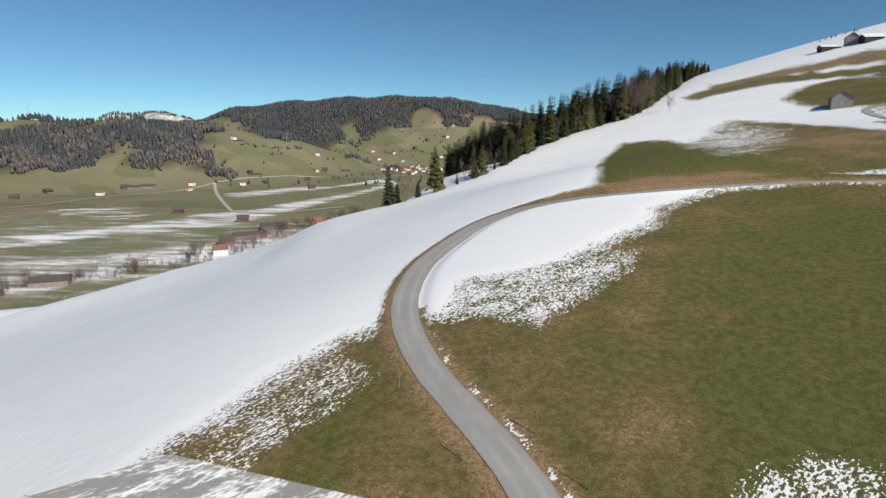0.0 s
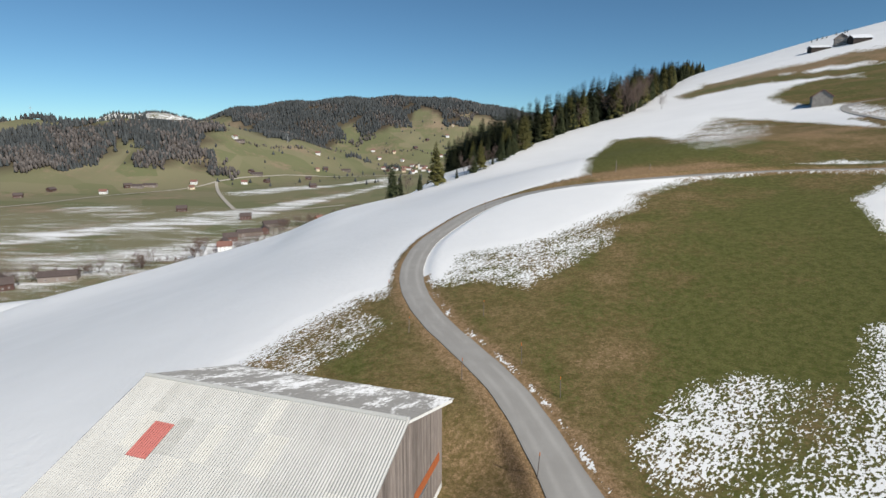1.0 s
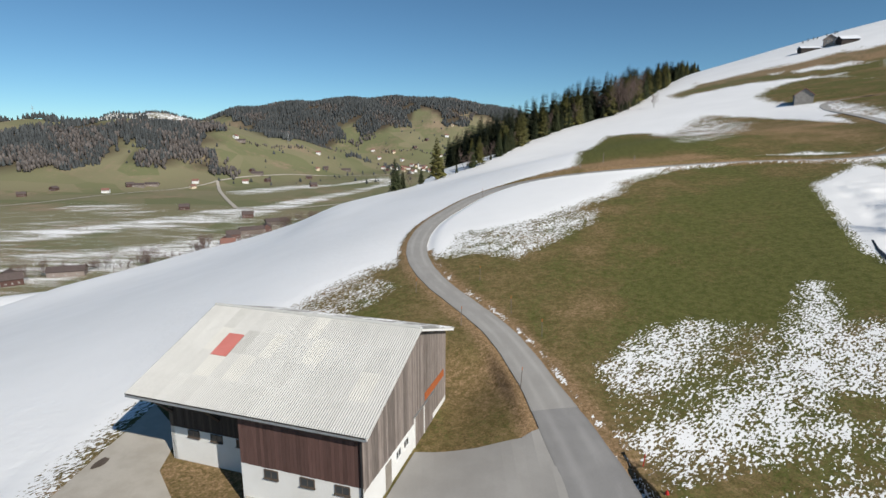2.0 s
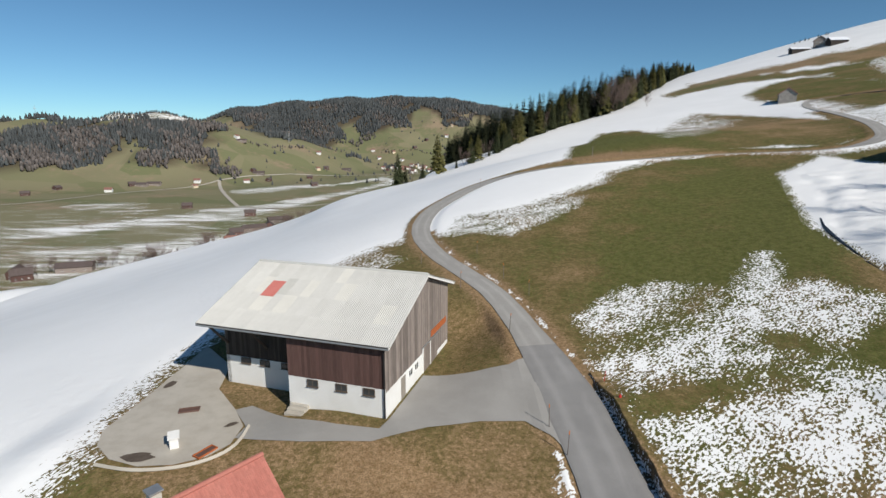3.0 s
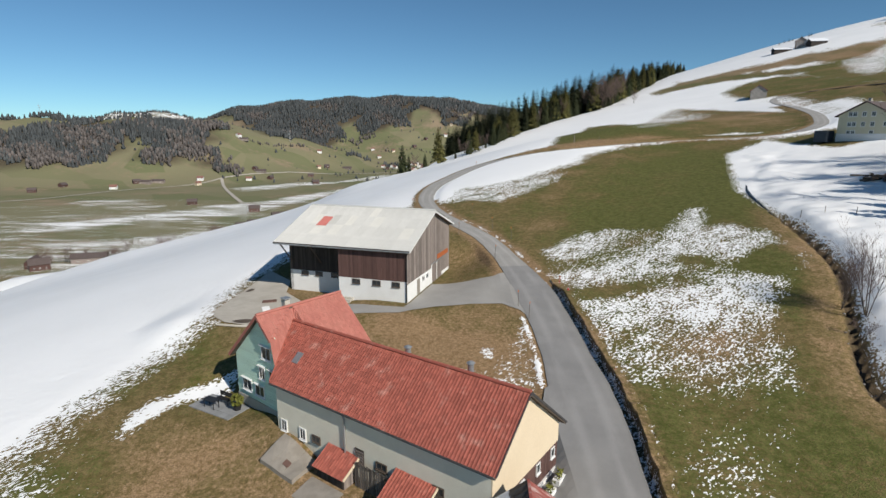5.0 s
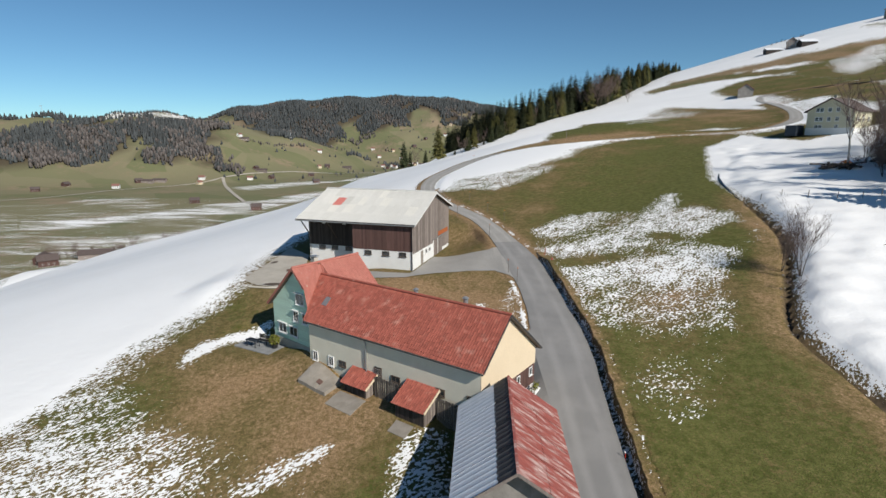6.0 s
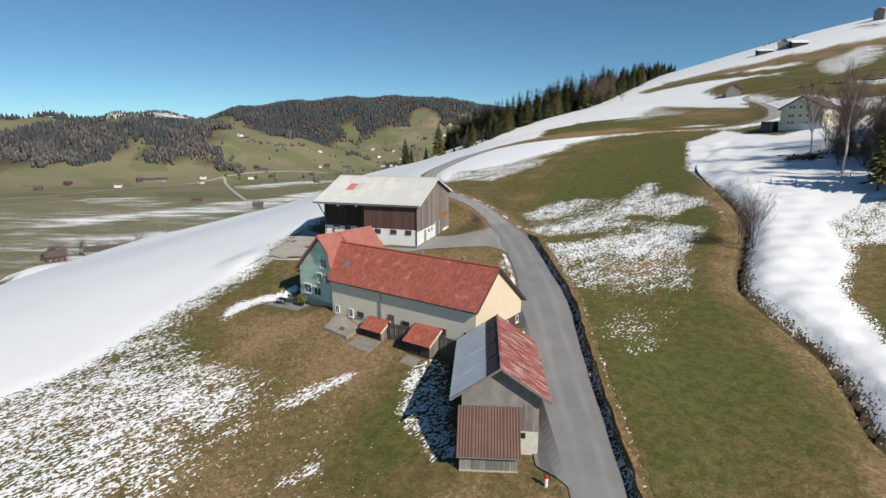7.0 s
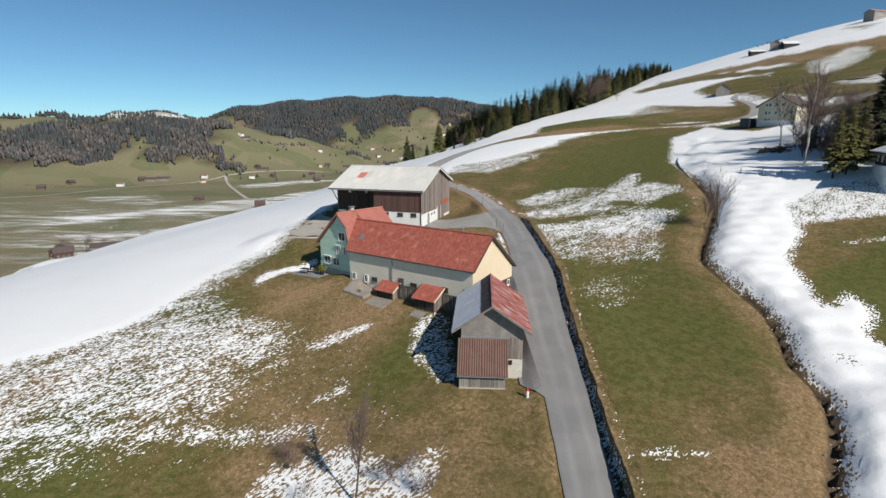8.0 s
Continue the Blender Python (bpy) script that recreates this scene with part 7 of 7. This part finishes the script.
# things on the concrete plate
hood = thing("vent_hood", at(-20.5, 5.2, 25, 0.1), "white concrete air shaft on the yard plate", "shaft")
part("shaft", boxes((-0.3, 0.3, -0.38, 0.38, 0, 0.85)), M["wall_white"], hood)
part("lid", slab(bmesh.new(), -0.4, 0.4, -0.5, 0.85, 0.42, 1.0, 0.1, 0.05), M["wall_white"], hood)
part("opening", boxes((-0.33, -0.3, -0.25, 0.25, 0.35, 0.7)), M["black"], hood)
for x, y, t, label in ((-21.7, 10.2, 15, "rusty grating let into the concrete"), (-17.9, 4.4, 60, "orange-brown planter of rusty steel")):
    g = thing("steel_tray", at(x, y, t, 0.1), label, "tray", "rusty steel trays on the plate")
    part("rim", boxes((-0.8, 0.8, -0.35, -0.29, 0, 0.12), (-0.8, 0.8, 0.29, 0.35, 0, 0.12), (-0.8, -0.74, -0.29, 0.29, 0, 0.12), (0.74, 0.8, -0.29, 0.29, 0, 0.12)), M["wood_orange" if x > -20 else "tile_brown"], g)
    part("bottom", boxes((-0.74, 0.74, -0.29, 0.29, 0, 0.04)), M["tile_brown"], g)
for i, (x, y, s) in enumerate(((-22.5, 3.9, 1.2), (-17.4, 8.0, 0.55), (-25.6, 15.0, 0.8))):
    g = thing("puddle_stain", at(x, y, 40 * i, 0.0), "dark patch of mud on the concrete", "mud", "mud patches on the plate")
    bm = bmesh.new()
    ring = [bm.verts.new((math.cos(a) * s * random.Random(i * 9 + k).uniform(0.6, 1.2), math.sin(a) * s * 0.5, 0.125)) for k, a in enumerate([6.2832 * q / 12 for q in range(12)])]
    bm.faces.new(ring)
    part("mud", bm, M["timber"], g)
steps = thing("stone_steps", pose(-12.6, 9.6, land1(-12.6, 9.2) - 0.05, 0, 0, -18), "three pale concrete steps up to the barn", "steps")
for i in range(3):
    part("step", boxes((-0.9, 0.7, -0.6 + i * 0.42, -0.16 + i * 0.42, -0.3, 0.17 * (i + 1))), M["concrete"], steps)
# trough and flower pots at the cream gable
m = pose(-13.64, -13.33, 0.0, 0, 0, -36)
for i, y in enumerate((3.2, 4.6)):
    p = m @ Vector((19.6, y + 2.5, 0))
    g = thing("flower_trough", pose(p.x, p.y, land1(p.x, p.y), 0, 0, -36), "white trough with a small green plant by the gable", "trough", "troughs by the gable")
    part("trough", boxes((-0.25, 0.25, -0.5, 0.5, 0, 0.45)), M["wall_white"], g)
    bm = bmesh.new()
    r2 = random.Random(i)
    for k in range(70):
        c = Vector((r2.uniform(-0.2, 0.2), r2.uniform(-0.4, 0.4), r2.uniform(0.45, 0.95)))
        u, v = Vector((r2.uniform(-1, 1), r2.uniform(-1, 1), r2.uniform(-1, 1))) * 0.09, Vector((r2.uniform(-1, 1), r2.uniform(-1, 1), r2.uniform(-1, 1))) * 0.09
        bm.faces.new([bm.verts.new(q) for q in (c - u, c - v, c + u, c + v)])
    part("plant", bm, M["shrub"], g)
# dark heap of logs and an orange sheet beside the birch
pile = thing("wood_pile", at(68.6, 34.0, 60, 0.0), "dark untidy heap of logs lying in the snow", "wood pile")
r2 = random.Random(33)
bark_logs = [mesh_of("log", tube(bmesh.new(), [(-1.1, 0, 0), (0, 0.03, 0.02), (1.2, 0, 0)], 0.19, 0.15, 8, True), M["bark"]), mesh_of("log", tube(bmesh.new(), [(-1.5, 0, 0), (0, -0.05, 0.04), (1.4, 0.04, 0)], 0.15, 0.11, 8, True), M["timber"])]
for k in range(34):
    ob = new("log", bark_logs[k % 2])
    ob.parent = pile
    u = r2.uniform(-2.6, 2.6)
    xx, yy = 68.6 + u * math.cos(radians(-55)) + r2.uniform(-0.8, 0.8), 34.0 + u * math.sin(radians(-55)) + r2.uniform(-0.8, 0.8)
    ob.matrix_basis = pile.matrix_basis.inverted() @ pose(xx, yy, land1(xx, yy) + 0.12 + 0.17 * (k % 5), 0, r2.uniform(-8, 8), r2.uniform(-40, 40) + 20)
cover = thing("tarpaulin", at(70.0, 34.6, 20, 0.0), "crumpled orange sheet lying over the log heap", "sheet")
bm = bmesh.new()
bmesh.ops.create_grid(bm, x_segments=9, y_segments=9, size=0.8)
for v in bm.verts:
    v.co.z = 1.05 - 0.55 * (v.co.x ** 2 + v.co.y ** 2) + 0.09 * math.sin(9 * v.co.x + 2) * math.sin(8 * v.co.y)
r = bmesh.ops.extrude_face_region(bm, geom=bm.faces[:])
for v in r["geom"]:
    if isinstance(v, bmesh.types.BMVert):
        v.co.z -= 0.03
bmesh.ops.recalc_face_normals(bm, faces=bm.faces)
part("cloth", bm, M["orange"], cover)
# fence posts on the snow above the brook
for i in range(11):
    x, y = 47 + i * 2.6, 24.5 - 1.2 * i + 1.5 * math.sin(i)
    s = thing("fence_post", pose(x, y, land1(x, y), 3 * math.sin(i * 2), 2, 0), "short weathered fence post in the snow", "post", "fence posts above the brook")
    part("post", tube(bmesh.new(), [(0, 0, -0.3), (0, 0, 1.1)], 0.06, 0.05, 6, True), M["wood_grey"], s)
for i, (x, y) in enumerate(((36.4, 104.5), (31, 103.5), (43, 103))):
    s = thing("fence_post", pose(x, y, land1(x, y)), "grey marker post beside the upper lane", "post", "marker posts by the upper lane")
    part("post", tube(bmesh.new(), [(0, 0, -0.3), (0, 0, 2.4 if i == 0 else 1.2)], 0.08, 0.07, 6, True), M["wood_grey"], s)
# stones and clods along the brook
brook = thing("brook_stones", pose(0, 0, 0), "scattered stones in the brook bed", "stones", kind="stuff")
bm = bmesh.new()
r2 = random.Random(14)
for i, (x, y) in enumerate(CREEK[8:-6]):
    for k in range(2):
        xx, yy = x + r2.uniform(-0.32, 0.32), y + r2.uniform(-1.2, 1.2)
        r = bmesh.ops.create_icosphere(bm, subdivisions=1, radius=r2.uniform(0.06, 0.15), matrix=Matrix.Translation((xx, yy, land1(xx, yy) + 0.03)) @ Matrix.Diagonal((1.2, 1, 0.7, 1)))
part("stones", bm, M["stone"], brook)
water = new("water", mesh_of("water", ribbon(CREEK, 0.28, 0.06, [land1(x, y) for x, y in CREEK], 0.1), M["water"]))
tagged(water, "dark water of a narrow meadow brook", "brook", kind="structure")
